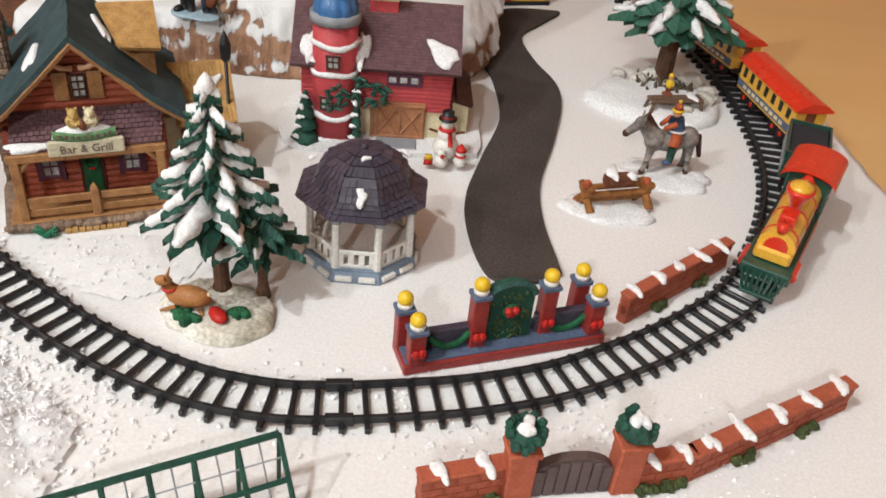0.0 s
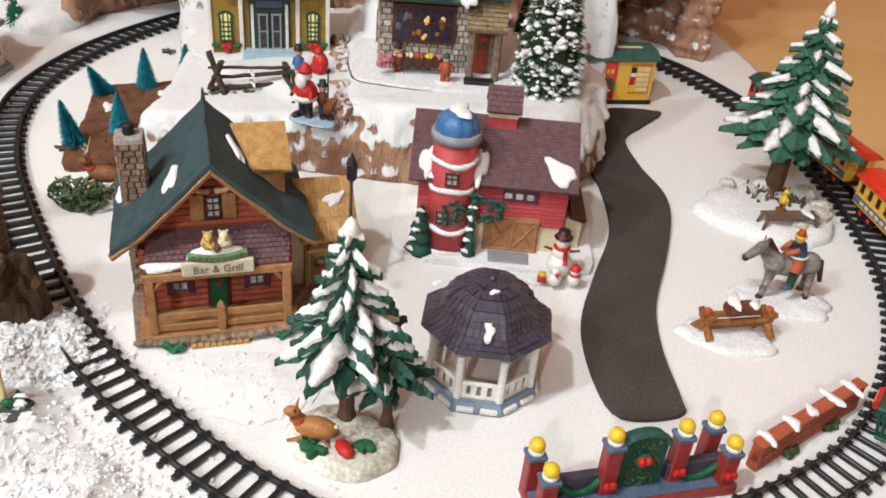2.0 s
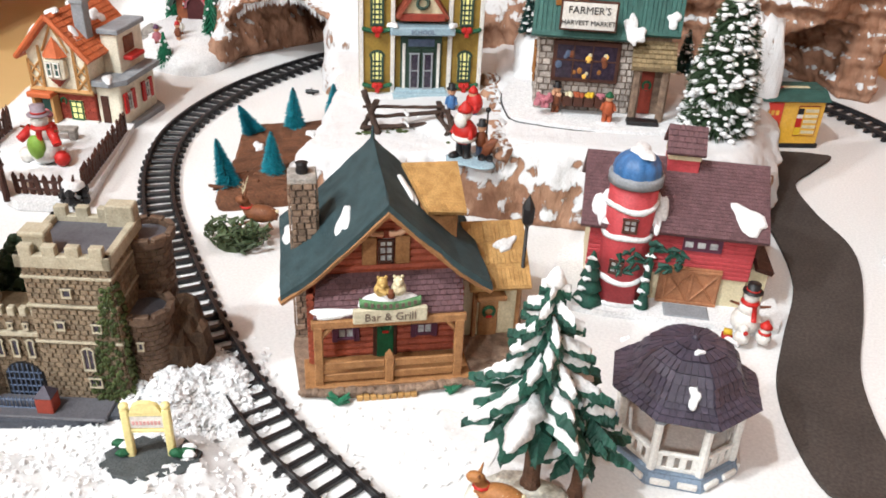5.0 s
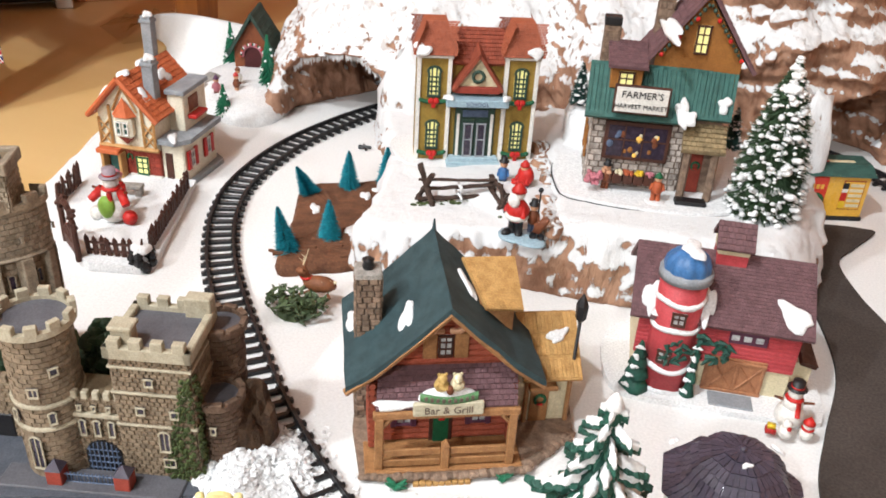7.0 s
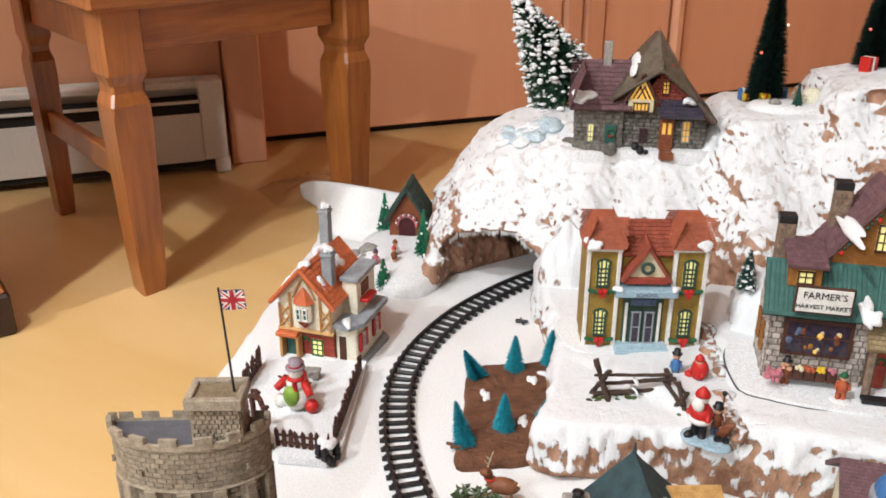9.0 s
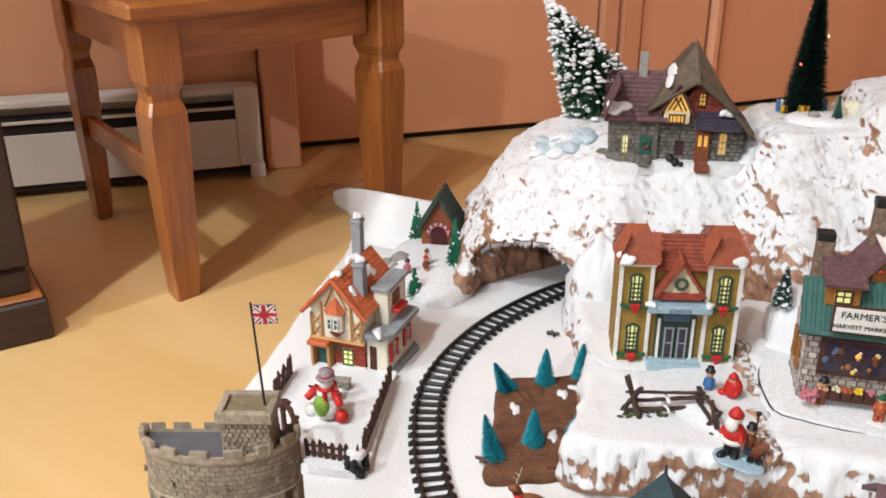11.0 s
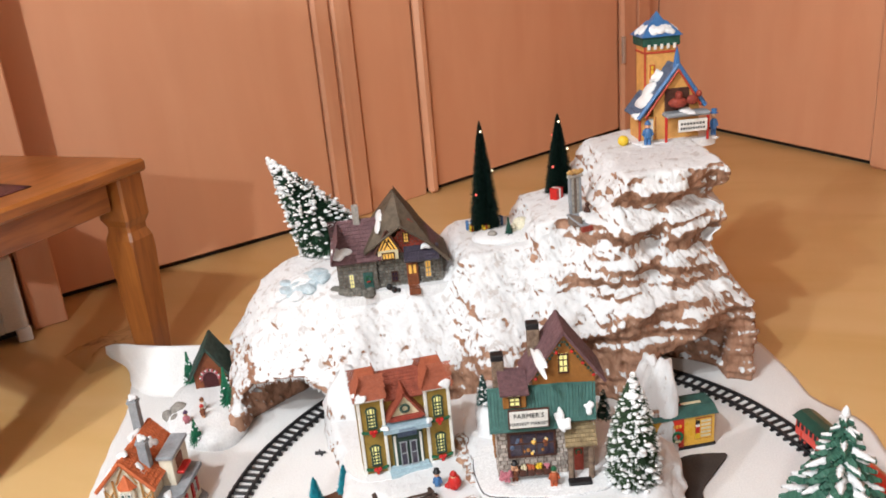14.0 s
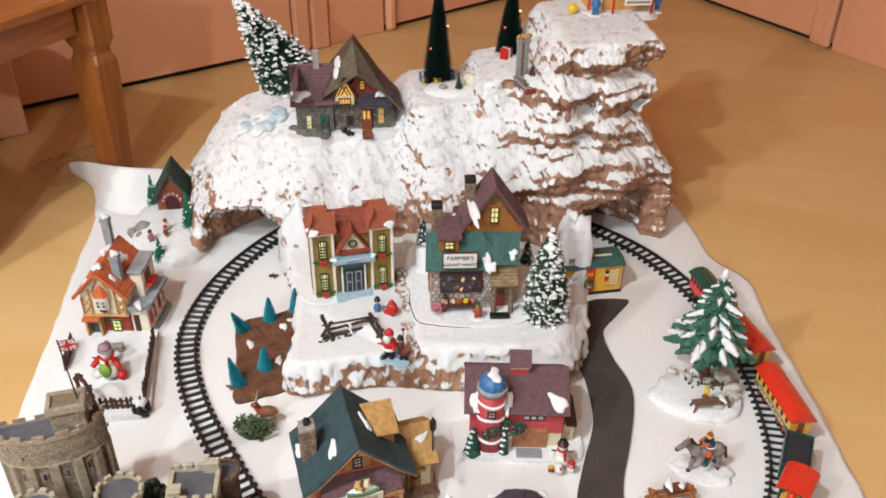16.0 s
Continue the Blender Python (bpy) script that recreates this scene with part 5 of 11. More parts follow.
    for z, a in ((0.085, -0.02), (0.045, -0.30)):
        an = -math.pi / 2 + a
        m = Matrix.Translation((sx + r * math.cos(an), sy + r * math.sin(an), 0)) @ pose(0, 0, 0, 0, 0, math.degrees(a))
        window(silo, 0, 0.0004, z - 0.006, 0.012, 0.012, M_DKBROWN, M_PALEPANE, 2, 2, m=m)
    for sgn in (-1, 1):
        patch(silo, (sx + sgn * r * 0.98, sy + 0.004, 0.080), (sgn, -0.2, 0.1), 0.006, 0.015, 90, 0.006, seed=41 + sgn)
    # evergreens round the silo
    for i, (x, y, h, r0) in enumerate(((-0.068, -0.016, 0.050, 0.0135), (-0.022, -0.017, 0.060, 0.0060))):
        bm = bm_new()
        for k, (f, w) in enumerate(((0.0, 1.0), (0.24, 0.82), (0.46, 0.62), (0.66, 0.42))):
            z0 = 0.004 + h * f
            lathe(bm, [(r0 * w * 0.55, z0), (r0 * w, z0 + h * 0.05), (r0 * w * 0.80, z0 + h * 0.16), (r0 * w * 0.35, z0 + h * 0.30), (0.0006, z0 + h * 0.34)], 14, (x, y, 0), k * 0.3)
        rough(bm, 0.0022, 130, 5 + i)
        tr = part("evergreen", bm, M_GREENP, t, "small dark green evergreen", smooth=True)
        for k in range(5):
            a = -1.57 + rnd.uniform(-0.9, 0.9)
            patch(tr, (x + r0 * (0.85 - 0.14 * k) * math.cos(a), y + r0 * (0.85 - 0.14 * k) * math.sin(a), 0.012 + h * 0.19 * k), (math.cos(a), math.sin(a), 0.7), 0.0036, 0.0022, 0, 0.0022, seed=50 + k)
    bm = bm_new()
    for k in range(46):
        u = rnd.random()
        c = V((-0.050 + 0.055 * u, -0.021 + 0.008 * u, 0.060 - 0.02 * abs(u - 0.5) + rnd.uniform(-0.012, 0.010)))
        tube(bm, c, c + V((rnd.uniform(-0.009, 0.009), -0.004, rnd.uniform(-0.008, 0.004))), 0.003, 0.0007, 5)
    part("garland", bm, M_GREENP, t, "dark green pine boughs on the silo", kind="stuff")
    pbox(t, "door_slab", M_GREYP, -0.004, 0.034, -0.026, -0.006, 0.002, 0.0072, 0.001)


barn()


def snowman(name, x, y, z, h, turn, label, hat=M_BLACKP, scarf=M_REDP, body=None, group="", extra=()):
    bm = bm_new()
    def add(i, fn, *a):
        s = len(bm.faces)
        fn(bm, *a)
        paint(bm, s, i)
    add(0, ball, (0, 0, 0.25 * h), 0.26 * h, 14, 9)
    add(0, ball, (0, 0, 0.52 * h), 0.185 * h, 12, 8)
    add(0, ball, (0, 0, 0.74 * h), 0.135 * h, 12, 8)
    add(1, lathe, [(0.18 * h, 0.84 * h), (0.18 * h, 0.86 * h), (0.11 * h, 0.865 * h), (0.115 * h, 1.0 * h), (0.0, 1.01 * h)], 12)
    add(2, lathe, [(0.15 * h, 0.60 * h), (0.17 * h, 0.63 * h), (0.14 * h, 0.67 * h)], 12)
    add(2, tube, (0.06 * h, -0.15 * h, 0.64 * h), (0.09 * h, -0.21 * h, 0.36 * h), 0.045 * h, 0.05 * h, 6)
    add(2, lathe, [(0.118 * h, 0.87 * h), (0.12 * h, 0.90 * h)], 12)
    for sx in (-1, 1):
        add(3, tube, (sx * 0.16 * h, 0, 0.55 * h), (sx * 0.34 * h, -0.05 * h, 0.62 * h), 0.03 * h, 0.02 * h, 6)
    for (i, fn, a) in extra:
        add(i, fn, *a)
    ob = part(name, bm, [body or M_WHITEP, hat, scarf, M_BROWNP, M_YELLOWP], label=label, smooth=True)
    ob.matrix_basis = pose(x, y, z, 0, 0, turn)
    return tagged(ob, label, "snowman figure", group)


snowman("snowman", 0.2065, 0.973, 0.005, 0.046, 10, "white snowman with black hat, red scarf and two small companions", extra=(
    (0, ball, ((0.014, -0.012, 0.005), 0.0062, 9, 7)), (0, ball, ((0.014, -0.012, 0.0125), 0.0045, 8, 6)), (2, lathe, ([(0.0052, 0.0150), (0.0048, 0.0165), (0.0, 0.0225)], 9, (0.014, -0.012, 0))), (2, lathe, ([(0.0048, 0.0090), (0.0055, 0.0102), (0.0045, 0.0112)], 9, (0.014, -0.012, 0))),
    (0, ball, ((-0.003, -0.017, 0.006), 0.0065, 9, 7)), (0, ball, ((-0.003, -0.017, 0.0135), 0.0042, 8, 6)), (2, ball, ((-0.002, -0.0225, 0.013), 0.0020, 6, 5)),
    (2, box, (-0.018, -0.010, -0.018, -0.012, 0.001, 0.0055)), (4, box, (-0.0172, -0.0108, -0.0172, -0.0128, 0.0055, 0.0095))))

# ---------- school ----------


def hip_cap(bm, x0, x1, y0, y1, z0, z1, inset):
    lo = [bm.verts.new(p) for p in ((x0, y0, z0), (x1, y0, z0), (x1, y1, z0), (x0, y1, z0))]
    hi = [bm.verts.new(p) for p in ((x0 + inset, y0 + inset, z1), (x1 - inset, y0 + inset, z1), (x1 - inset, y1 - inset, z1), (x0 + inset, y1 - inset, z1))]
    bridge(bm, lo, hi)
    bm.faces.new(lo[::-1])
    bm.faces.new(hi)


def shingled_hip(parent, name, material, x0, x1, y0, y1, z0, z1, inset, rows, cols, seed=1):
    bm = bm_new()
    hip_cap(bm, x0, x1, y0, y1, z0, z1, inset)
    c = lambda k, hi: V(((x0, x1, x1, x0)[k] + (inset if hi else 0) * (1, -1, -1, 1)[k], (y0, y0, y1, y1)[k] + (inset if hi else 0) * (1, 1, -1, -1)[k], z1 if hi else z0))
    for k in range(4):
        j = (k + 1) % 4
        a, b, d = c(k, 0), c(j, 0), c(k, 1)
        courses(bm, a, b - a, d - a, rows, cols, 0.0007, 0.1, 0.2, seed + k, 0.3, keep=lambda s, t_: s + t_ * 0.5 * inset / max(abs(x1 - x0), 1e-6) * 2 < 1.02)
    return part(name, bm, material, parent)


M_SPRUCEP = mat("spruce_paint", "31463a", "1f3027", 0.6, 120, 600, 0.5, 0.2)
M_STEPBLUE = mat("pale_blue_step", "9fb4bd", "7f959f", 0.6, 120, 600, 0.5, 0.2)
M_SCHOOLROOF = mat("dull_red_tile", "8d4632", "6d3325", 0.6, 120, 700, 0.5, 0.3, random_=0.14)
M_TOWERROOF = mat("orange_slate", "a0583e", "7f432e", 0.6, 120, 700, 0.5, 0.3, random_=0.10)
M_MARKETROOF = mat("grey_teal_paint", "3a6059", "284641", 0.6, 120, 700, 0.5, 0.3, random_=0.10)
M_OLDSHAKE = mat("weathered_shake", "93805f", "6d5c42", 0.75, 140, 700, 0.6, 0.3, random_=0.2)


def school():
    t = thing("school_house", -0.189, 1.207, 0.0615, 29.5, "ochre two-towered school model with terracotta roof", "model house")
    t.scale = (1.05, 1.0, 1.02)
    bm = bm_new()
    out = [(-0.075, -0.012), (0.0, -0.024), (0.075, -0.012), (0.078, 0.07), (-0.078, 0.07)]
    poly_prism(bm, [(p.x, p.y) for p in smooth_path([(x, y, 0) for x, y in out], 40, True)[0]], 0, 0.006)
    part("snowy_base", bm, M_SNOW, t)
    pbox(t, "body", M_OCHRE, -0.064, 0.064, 0.008, 0.062, 0.003, 0.118)
    for sx in (-1, 1):
        c = sx * 0.047
        tw = pbox(t, "corner_tower", M_OCHRE, c - 0.0185, c + 0.0185, -0.002, 0.034, 0.003, 0.128, 0.0005)
        for dx in (-0.0165, 0.0165):
            pbox(tw, "quoin", M_WHITEP, c + dx - 0.0022, c + dx + 0.0022, -0.0045, 0.001, 0.004, 0.126)
        pbox(tw, "cornice", M_WHITEP, c - 0.020, c + 0.020, -0.005, 0.036, 0.125, 0.1295)
        for z in (0.020, 0.082):
            window(tw, c, -0.0022, z, 0.0145, 0.027, M_SPRUCEP, M_LIT, 3, 5, True, bar=0.0016)
            bm = bm_new()
            for k in range(16):
                u = -1 + 2 * k / 15
                ball(bm, (c + 0.014 * u, -0.0055, z - 0.004 - 0.0025 * (1 - u * u)), 0.0026, 5, 4)
            g = part("garland", bm, M_HOLLY, tw, kind="stuff")
            bm = bm_new()
            for dx in (-0.0026, 0.0026):
                ball(bm, (c + dx, -0.009, z - 0.004), 0.0030, 6, 5, (1.2, 0.7, 1.2))
            box(bm, c - 0.0022, c + 0.0022, -0.0095, -0.007, z - 0.012, z - 0.005)
            part("bow", bm, M_REDP, g)
        shingled_hip(t, "tower_roof", M_TOWERROOF, c - 0.0225, c + 0.0225, -0.008, 0.040, 0.129, 0.164, 0.0115, 14, 13, 61)
        patch(t, (c + sx * 0.014, -0.006, 0.135), (sx * 0.3, -0.7, 0.6), 0.010, 0.008, 0, 0.003, seed=60 + sx)
    # middle roof and pediment
    pitched(t, "main_roof", M_SCHOOLROOF, (-0.030, 0.002, 0.118), (0.030, 0.002, 0.118), (0.030, 0.036, 0.150), (-0.030, 0.036, 0.150), 9, 14, 0.003, 0.0007, 0.3, 66)
    pitched(t, "main_roof", M_SCHOOLROOF, (0.060, 0.072, 0.118), (-0.060, 0.072, 0.118), (-0.060, 0.036, 0.150), (0.060, 0.036, 0.150), 9, 22, 0.003, 0.0007, 0.3, 67)
    bm = bm_new()
    slab(bm, [(-0.022, -0.004, 0.094), (0.022, -0.004, 0.094), (0, -0.004, 0.127)], 0.014)
    ped = part("pediment", bm, M_CREAM, t)
    for sx in (-1, 1):
        a, b = (sx * 0.028, 0.091), (0, 0.133)
        bm = bm_new()
        if sx < 0:
            slab(bm, [(a[0], -0.010, a[1]), (0, -0.010, b[1]), (0, 0.03, b[1] + 0.006), (a[0], 0.03, a[1] + 0.006)], 0.0032, (-0.8, 0, 0.6))
        else:
            slab(bm, [(0, -0.010, b[1]), (a[0], -0.010, a[1]), (a[0], 0.03, a[1] + 0.006), (0, 0.03, b[1] + 0.006)], 0.0032, (0.8, 0, 0.6))
        part("gable_roof", bm, M_SCHOOLROOF, ped)
    pbox(ped, "red_band", M_BRICKP, -0.024, 0.024, -0.008, 0.006, 0.087, 0.0945)
    wreath(ped, 0, -0.0065, 0.106, 0.0058, M_SPRUCEP, M_SPRUCEP)
    # porch
    cn = pbox(t, "canopy", M_ICE, -0.034, 0.034, -0.018, 0.008, 0.074, 0.083, 0.0012, "white porch canopy with dark lettering")
    lettering(cn, "SCHOOL", 0.0062, Matrix.Translation((0, -0.0182, 0.0778)) @ pose(0, 0, 0, 90), M_BLUEGREY)
    for sx in (-1, 1):
        patch(t, (sx * 0.031, -0.015, 0.0835), (0, 0, 1), 0.005, 0.005, 0, 0.0035, seed=70 + sx)
    pbox(t, "porch_wall", M_OCHRE, -0.029, 0.029, 0.001, 0.009, 0.008, 0.075)
    df = pbox(t, "door_frame", M_SPRUCEP, -0.022, 0.022, -0.003, 0.003, 0.008, 0.070, 0.0006)
    for sx in (-1, 1):
        dl = pbox(df, "door_leaf", M_SPRUCEP, sx * 0.0072 - 0.0066, sx * 0.0072 + 0.0066, -0.0045, 0.0, 0.008, 0.056, 0.0004)
        window(dl, sx * 0.0072, -0.0046, 0.012, 0.0105, 0.040, M_GREYP, M_DARKPANE, 1, 2)
        pbox(df, "side_light", M_WHITEP, sx * 0.0185 - 0.0016, sx * 0.0185 + 0.0016, -0.0046, 0.0, 0.008, 0.062, 0.0003)
    pbox(df, "fanlight", M_BLUEGREY, -0.014, 0.014, -0.0042, 0.0, 0.0585, 0.0665, 0.0004)
    for k in range(3):
        pbox(t, "step", M_STEPBLUE, -0.027 - k * 0.002, 0.027 + k * 0.002, -0.011 - k * 0.0075, 0.0, 0.004 - k * 0.002 + 0.002, 0.0115 - k * 0.0026, 0.0006)


school()

# ---------- market ----------


def market():
    t = thing("market_house", 0.0205, 1.199, 0.0795, 18, "mustard farm market model with teal roof and dark shop window with some glowing jars", "model house")
    t.scale = (1.0, 1.0, 1.03)
    bm = bm_new()
    out = [(-0.095, -0.02), (-0.06, -0.042), (0.0, -0.050), (0.06, -0.046), (0.088, -0.030), (0.092, 0.03), (0.08, 0.085), (-0.085, 0.08)]
    pts = [(p.x, p.y) for p in smooth_path([(x, y, 0) for x, y in out], 60, True)[0]]
    poly_prism(bm, pts, -0.008, 0.005)
    part("snowy_base", bm, M_SNOW, t)
    bm = bm_new()
    ribbon_wire(bm, [V((x * 1.004, y * 1.004, 0.001)) for x, y in pts] + [V((pts[0][0] * 1.004, pts[0][1] * 1.004, 0.001))], 0.0011)
    part("base_rim", bm, M_BLACKP, t)
    pbox(t, "shop_wall", M_MORTAR, -0.068, 0.030, 0.0, 0.07, 0.003, 0.092)
    bm = bm_new()
    courses(bm, (-0.068, 0, 0.005), (0.098, 0, 0), (0, 0, 0.085), 13, 12, 0.0016, 0.16, 0.7, 81, keep=lambda s, v: not (0.16 < s < 0.80 and 0.40 < v < 0.86))
    courses(bm, (-0.068, 0.07, 0.005), (0, -0.07, 0), (0, 0, 0.085), 13, 8, 0.0016, 0.16, 0.7, 82)
    part("wall_stonework", bm, mat("market_stone", "b3a9a0", "6c625b", 0.75, 160, 700, 0.8, 0.4, random_=0.3), t, "rounded grey-brown wall stones", kind="stuff")
    # shop window: dark pane, every fifth jar given a glow to look lit
    w = pbox(t, "shop_window", M_DKBROWN, -0.054, 0.014, -0.004, 0.001, 0.036, 0.077, 0.0006)
    pbox(w, "pane", M_DARKPANE, -0.050, 0.010, -0.0045, -0.0035, 0.040, 0.073, 0)
    for x in (-0.033, -0.014):
        pbox(w, "glazing_bar", M_DKBROWN, x - 0.0007, x + 0.0007, -0.0054, -0.004, 0.040, 0.073, 0)
    pbox(w, "glazing_bar", M_DKBROWN, -0.050, 0.010, -0.0054, -0.004, 0.0575, 0.0590, 0)
    g = random.Random(5)
    for k in range(15):
        x, z = g.uniform(-0.049, 0.001), g.uniform(0.042, 0.066)
        bm = bm_new()
        ball(bm, (x, -0.0046, z), g.uniform(0.0018, 0.0036), 6, 5, (1, 0.35, 1.2))
        part("shop_jar", bm, (M_AMBER, M_BROWNP, M_BLUEGREY, M_CREAM, M_MUSTARD)[k % 5], w)
    # fruit boxes under the window
    for k in range(5):
        x = -0.046 + k * 0.011
        b_ = pbox(t, "fruit_box", M_DKBROWN, x - 0.005, x + 0.005, -0.016, -0.004, 0.014, 0.024, 0.0005)
        bm = bm_new()
        for i in range(12):
            ball(bm, (x + g.uniform(-0.004, 0.004), g.uniform(-0.015, -0.006), 0.025), 0.0022, 5, 4)
        part("fruit", bm, (M_FLESH, M_CREAM, M_ORANGEROOF, M_YELLOWP, M_PINK)[k], b_)
    # entrance
    pbox(t, "entry_wall", M_STONE, 0.030, 0.064, 0.004, 0.07, 0.003, 0.092)
    d = pbox(t, "door", M_BRICKP, 0.038, 0.052, 0.0, 0.005, 0.006, 0.050, 0.0006, "red shop door with a wreath")
    wreath(d, 0.045, -0.001, 0.036, 0.004, M_HOLLY, M_REDP)
    for x in (0.032, 0.060):
        ptube(t, "rough_post", M_STONE, (x, -0.016, 0.003), (x, -0.016, 0.060), 0.0045, 0.004, 7)
    pitched(t, "porch_roof", M_OLDSHAKE, (0.024, -0.024, 0.060), (0.068, -0.024, 0.060), (0.066, 0.004, 0.080), (0.026, 0.004, 0.080), 6, 8, 0.004, 0.0012, 0.4, 84)
    pbox(t, "doormat", M_BLACKP, 0.026, 0.058, -0.034, -0.020, 0.004, 0.009, 0.001)
    # teal front roof
    pitched(t, "shop_roof", M_MARKETROOF, (-0.078, -0.014, 0.084), (0.024, -0.014, 0.084), (0.030, 0.030, 0.128), (-0.076, 0.030, 0.128), 1, 22, 0.004, 0.0008, 0, 85, gap=0.08)
    pitched(t, "shop_roof", M_MARKETROOF, (0.024, -0.006, 0.088), (0.070, -0.006, 0.088), (0.070, 0.030, 0.126), (0.030, 0.030, 0.128), 1, 10, 0.004, 0.0008, 0, 86, gap=0.08)
    patch(t, (0.026, -0.012, 0.090), (0, -0.7, 0.7), 0.008, 0.010, 20, 0.003, seed=87)
    patch(t, (0.062, 0.004, 0.101), (0, -0.7, 0.7), 0.007, 0.009, 0, 0.003, seed=88)
    s = pbox(t, "sign", M_DKBROWN, -0.052, 0.004, -0.0195, -0.0165, 0.091, 0.120, 0.0006, "white sign board with black capital letters")
    pbox(s, "board", M_WHITEP, -0.050, 0.002, -0.0205, -0.019, 0.093, 0.118, 0.0004)
    tilt = pose(0, 0, 0, 90)
    lettering(s, "FARMER'S", 0.0098, Matrix.Translation((-0.024, -0.0208, 0.1107)) @ tilt, M_INK)
    lettering(s, "HARVEST MARKET", 0.0064, Matrix.Translation((-0.024, -0.0208, 0.0990)) @ tilt, M_INK)
    # gabled upper house
    bm = bm_new()
    gable(bm, -0.012, 0.076, 0.030, 0.085, 0.08, 0.142, 0.200)
    up2 = part("upper_wall", bm, M_MUSTARD, t)
    for sx in (-1, 1):
        x1 = 0.032 + sx * 0.058
        a, b = V((0.032, 0.020, 0.209)), V((x1, 0.020, 0.130))
        c_, d_ = V((x1, 0.092, 0.130)), V((0.032, 0.092, 0.209))
        if sx > 0:
            pitched(up2, "gable_roof", M_PURPLE, b, c_, d_, a, 12, 12, 0.0035, 0.0007, 0.3, 90)
        else:
            pitched(up2, "gable_roof", M_PURPLE, c_, b, a, d_, 12, 12, 0.0035, 0.0007, 0.3, 91)
        bm = bm_new()
        for k in range(12):
            f = (k + 0.5) / 12
            p = V((0.032, 0.022, 0.195)).lerp(V((0.032 + sx * 0.042, 0.022, 0.140)), f)
            ball(bm, p, 0.0019 + 0.0006 * (k % 2), 5, 4)
        gl = part("garland", bm, M_SPRUCEP, up2, kind="stuff")
        bm = bm_new()
        for f in (0.25, 0.6, 0.95):
            p = V((0.032, 0.018, 0.193)).lerp(V((0.032 + sx * 0.042, 0.018, 0.140)), f)
            ball(bm, p, 0.0024, 6, 5)
        part("bow", bm, M_REDP, gl)
    window(up2, 0.032, 0.0295, 0.144, 0.014, 0.028, M_DKBROWN, M_LIT, 2, 3)
    patch(up2, (-0.001, 0.025, 0.1655), (-0.80, -0.1, 0.59), 0.0075, 0.045, 90, 0.004, seed=92)
    patch(t, (0.020, -0.006, 0.093), (0, -0.7, 0.7), 0.007, 0.016, 10, 0.004, seed=98)
    # dormer and chimneys
    dm = pbox(t, "dormer", M_MUSTARD, -0.056, -0.024, 0.006, 0.05, 0.108, 0.134, 0.0005)
    window(dm, -0.040, 0.0055, 0.112, 0.016, 0.014, M_DKBROWN, M_LIT, 2, 2)
    pitched(dm, "dormer_roof", M_PURPLE, (-0.060, -0.002, 0.133), (-0.020, -0.002, 0.133), (-0.020, 0.05, 0.146), (-0.060, 0.05, 0.146), 7, 8, 0.003, 0.0006, 0.3, 94)
    for x, y, z0, z1 in ((-0.058, 0.052, 0.11, 0.160), (-0.004, 0.075, 0.12, 0.192)):
        bm = bm_new()
        box(bm, x - 0.008, x + 0.008, y - 0.007, y + 0.007, z0, z1)
        courses(bm, (x - 0.008, y - 0.007, z0), (0.016, 0, 0), (0, 0, z1 - z0), 9, 3, 0.0012, 0.15, 0.6, 95)
        courses(bm, (x + 0.008, y - 0.007, z0), (0, 0.014, 0), (0, 0, z1 - z0), 9, 3, 0.0012, 0.15, 0.6, 96)
        ch = part("chimney", bm, M_STONE, t)
        pbox(ch, "chimney_pot", M_BLACKP, x - 0.009, x + 0.009, y - 0.008, y + 0.008, z1, z1 + 0.009, 0.001)
    for sx, y in ((-0.070, 0.02), (-0.070, 0.05)):
        window(t, 0, 0, 0.030, 0.016, 0.030, M_MUSTARD, M_DARKPANE, 2, 2, m=Matrix.Translation((-0.0695, y, 0)) @ pose(0, 0, 0, 0, 0, -90))
    # flower tub and goods outside
    bm = bm_new()
    for k in range(26):
        ball(bm, (-0.060 + g.uniform(-0.008, 0.008), -0.022 + g.uniform(-0.006, 0.006), 0.016 + g.uniform(0, 0.010)), 0.0028, 5, 4)
    part("flower_tub", bm, M_PINK, t, "pink flowers in a tub")
    figure("market_figure", -0.020, 1.173, 0.084, 0.034, 18, "small figure in a dark coat beside the market", "figurine", [M_BROWNP, M_BROWNP, M_FLESH, M_BLACKP, M_SNOW], "top", wide=0.8)
    figure("pumpkin_figure", 0.035, 1.172, 0.084, 0.034, 18, "small orange-coated figure with green hat beside the market", "figurine", [M_ORANGEROOF, M_ORANGEROOF, M_FLESH, M_HOLLY, M_SNOW], "cone")


market()

# ---------- tudor cottage with its garden fence ----------


M_PLASTER = mat("pale_plaster", "dcd5c2", "c2b79c", 0.65, 110, 600, 0.5, 0.2)
M_TAN = mat("tan_timber", "b58a55", "93683a", 0.65, 110, 600, 0.5, 0.25)
M_COTROOF = mat("orange_tile_paint", "bb6238", "9a4a28", 0.6, 120, 700, 0.5, 0.3, random_=0.14)


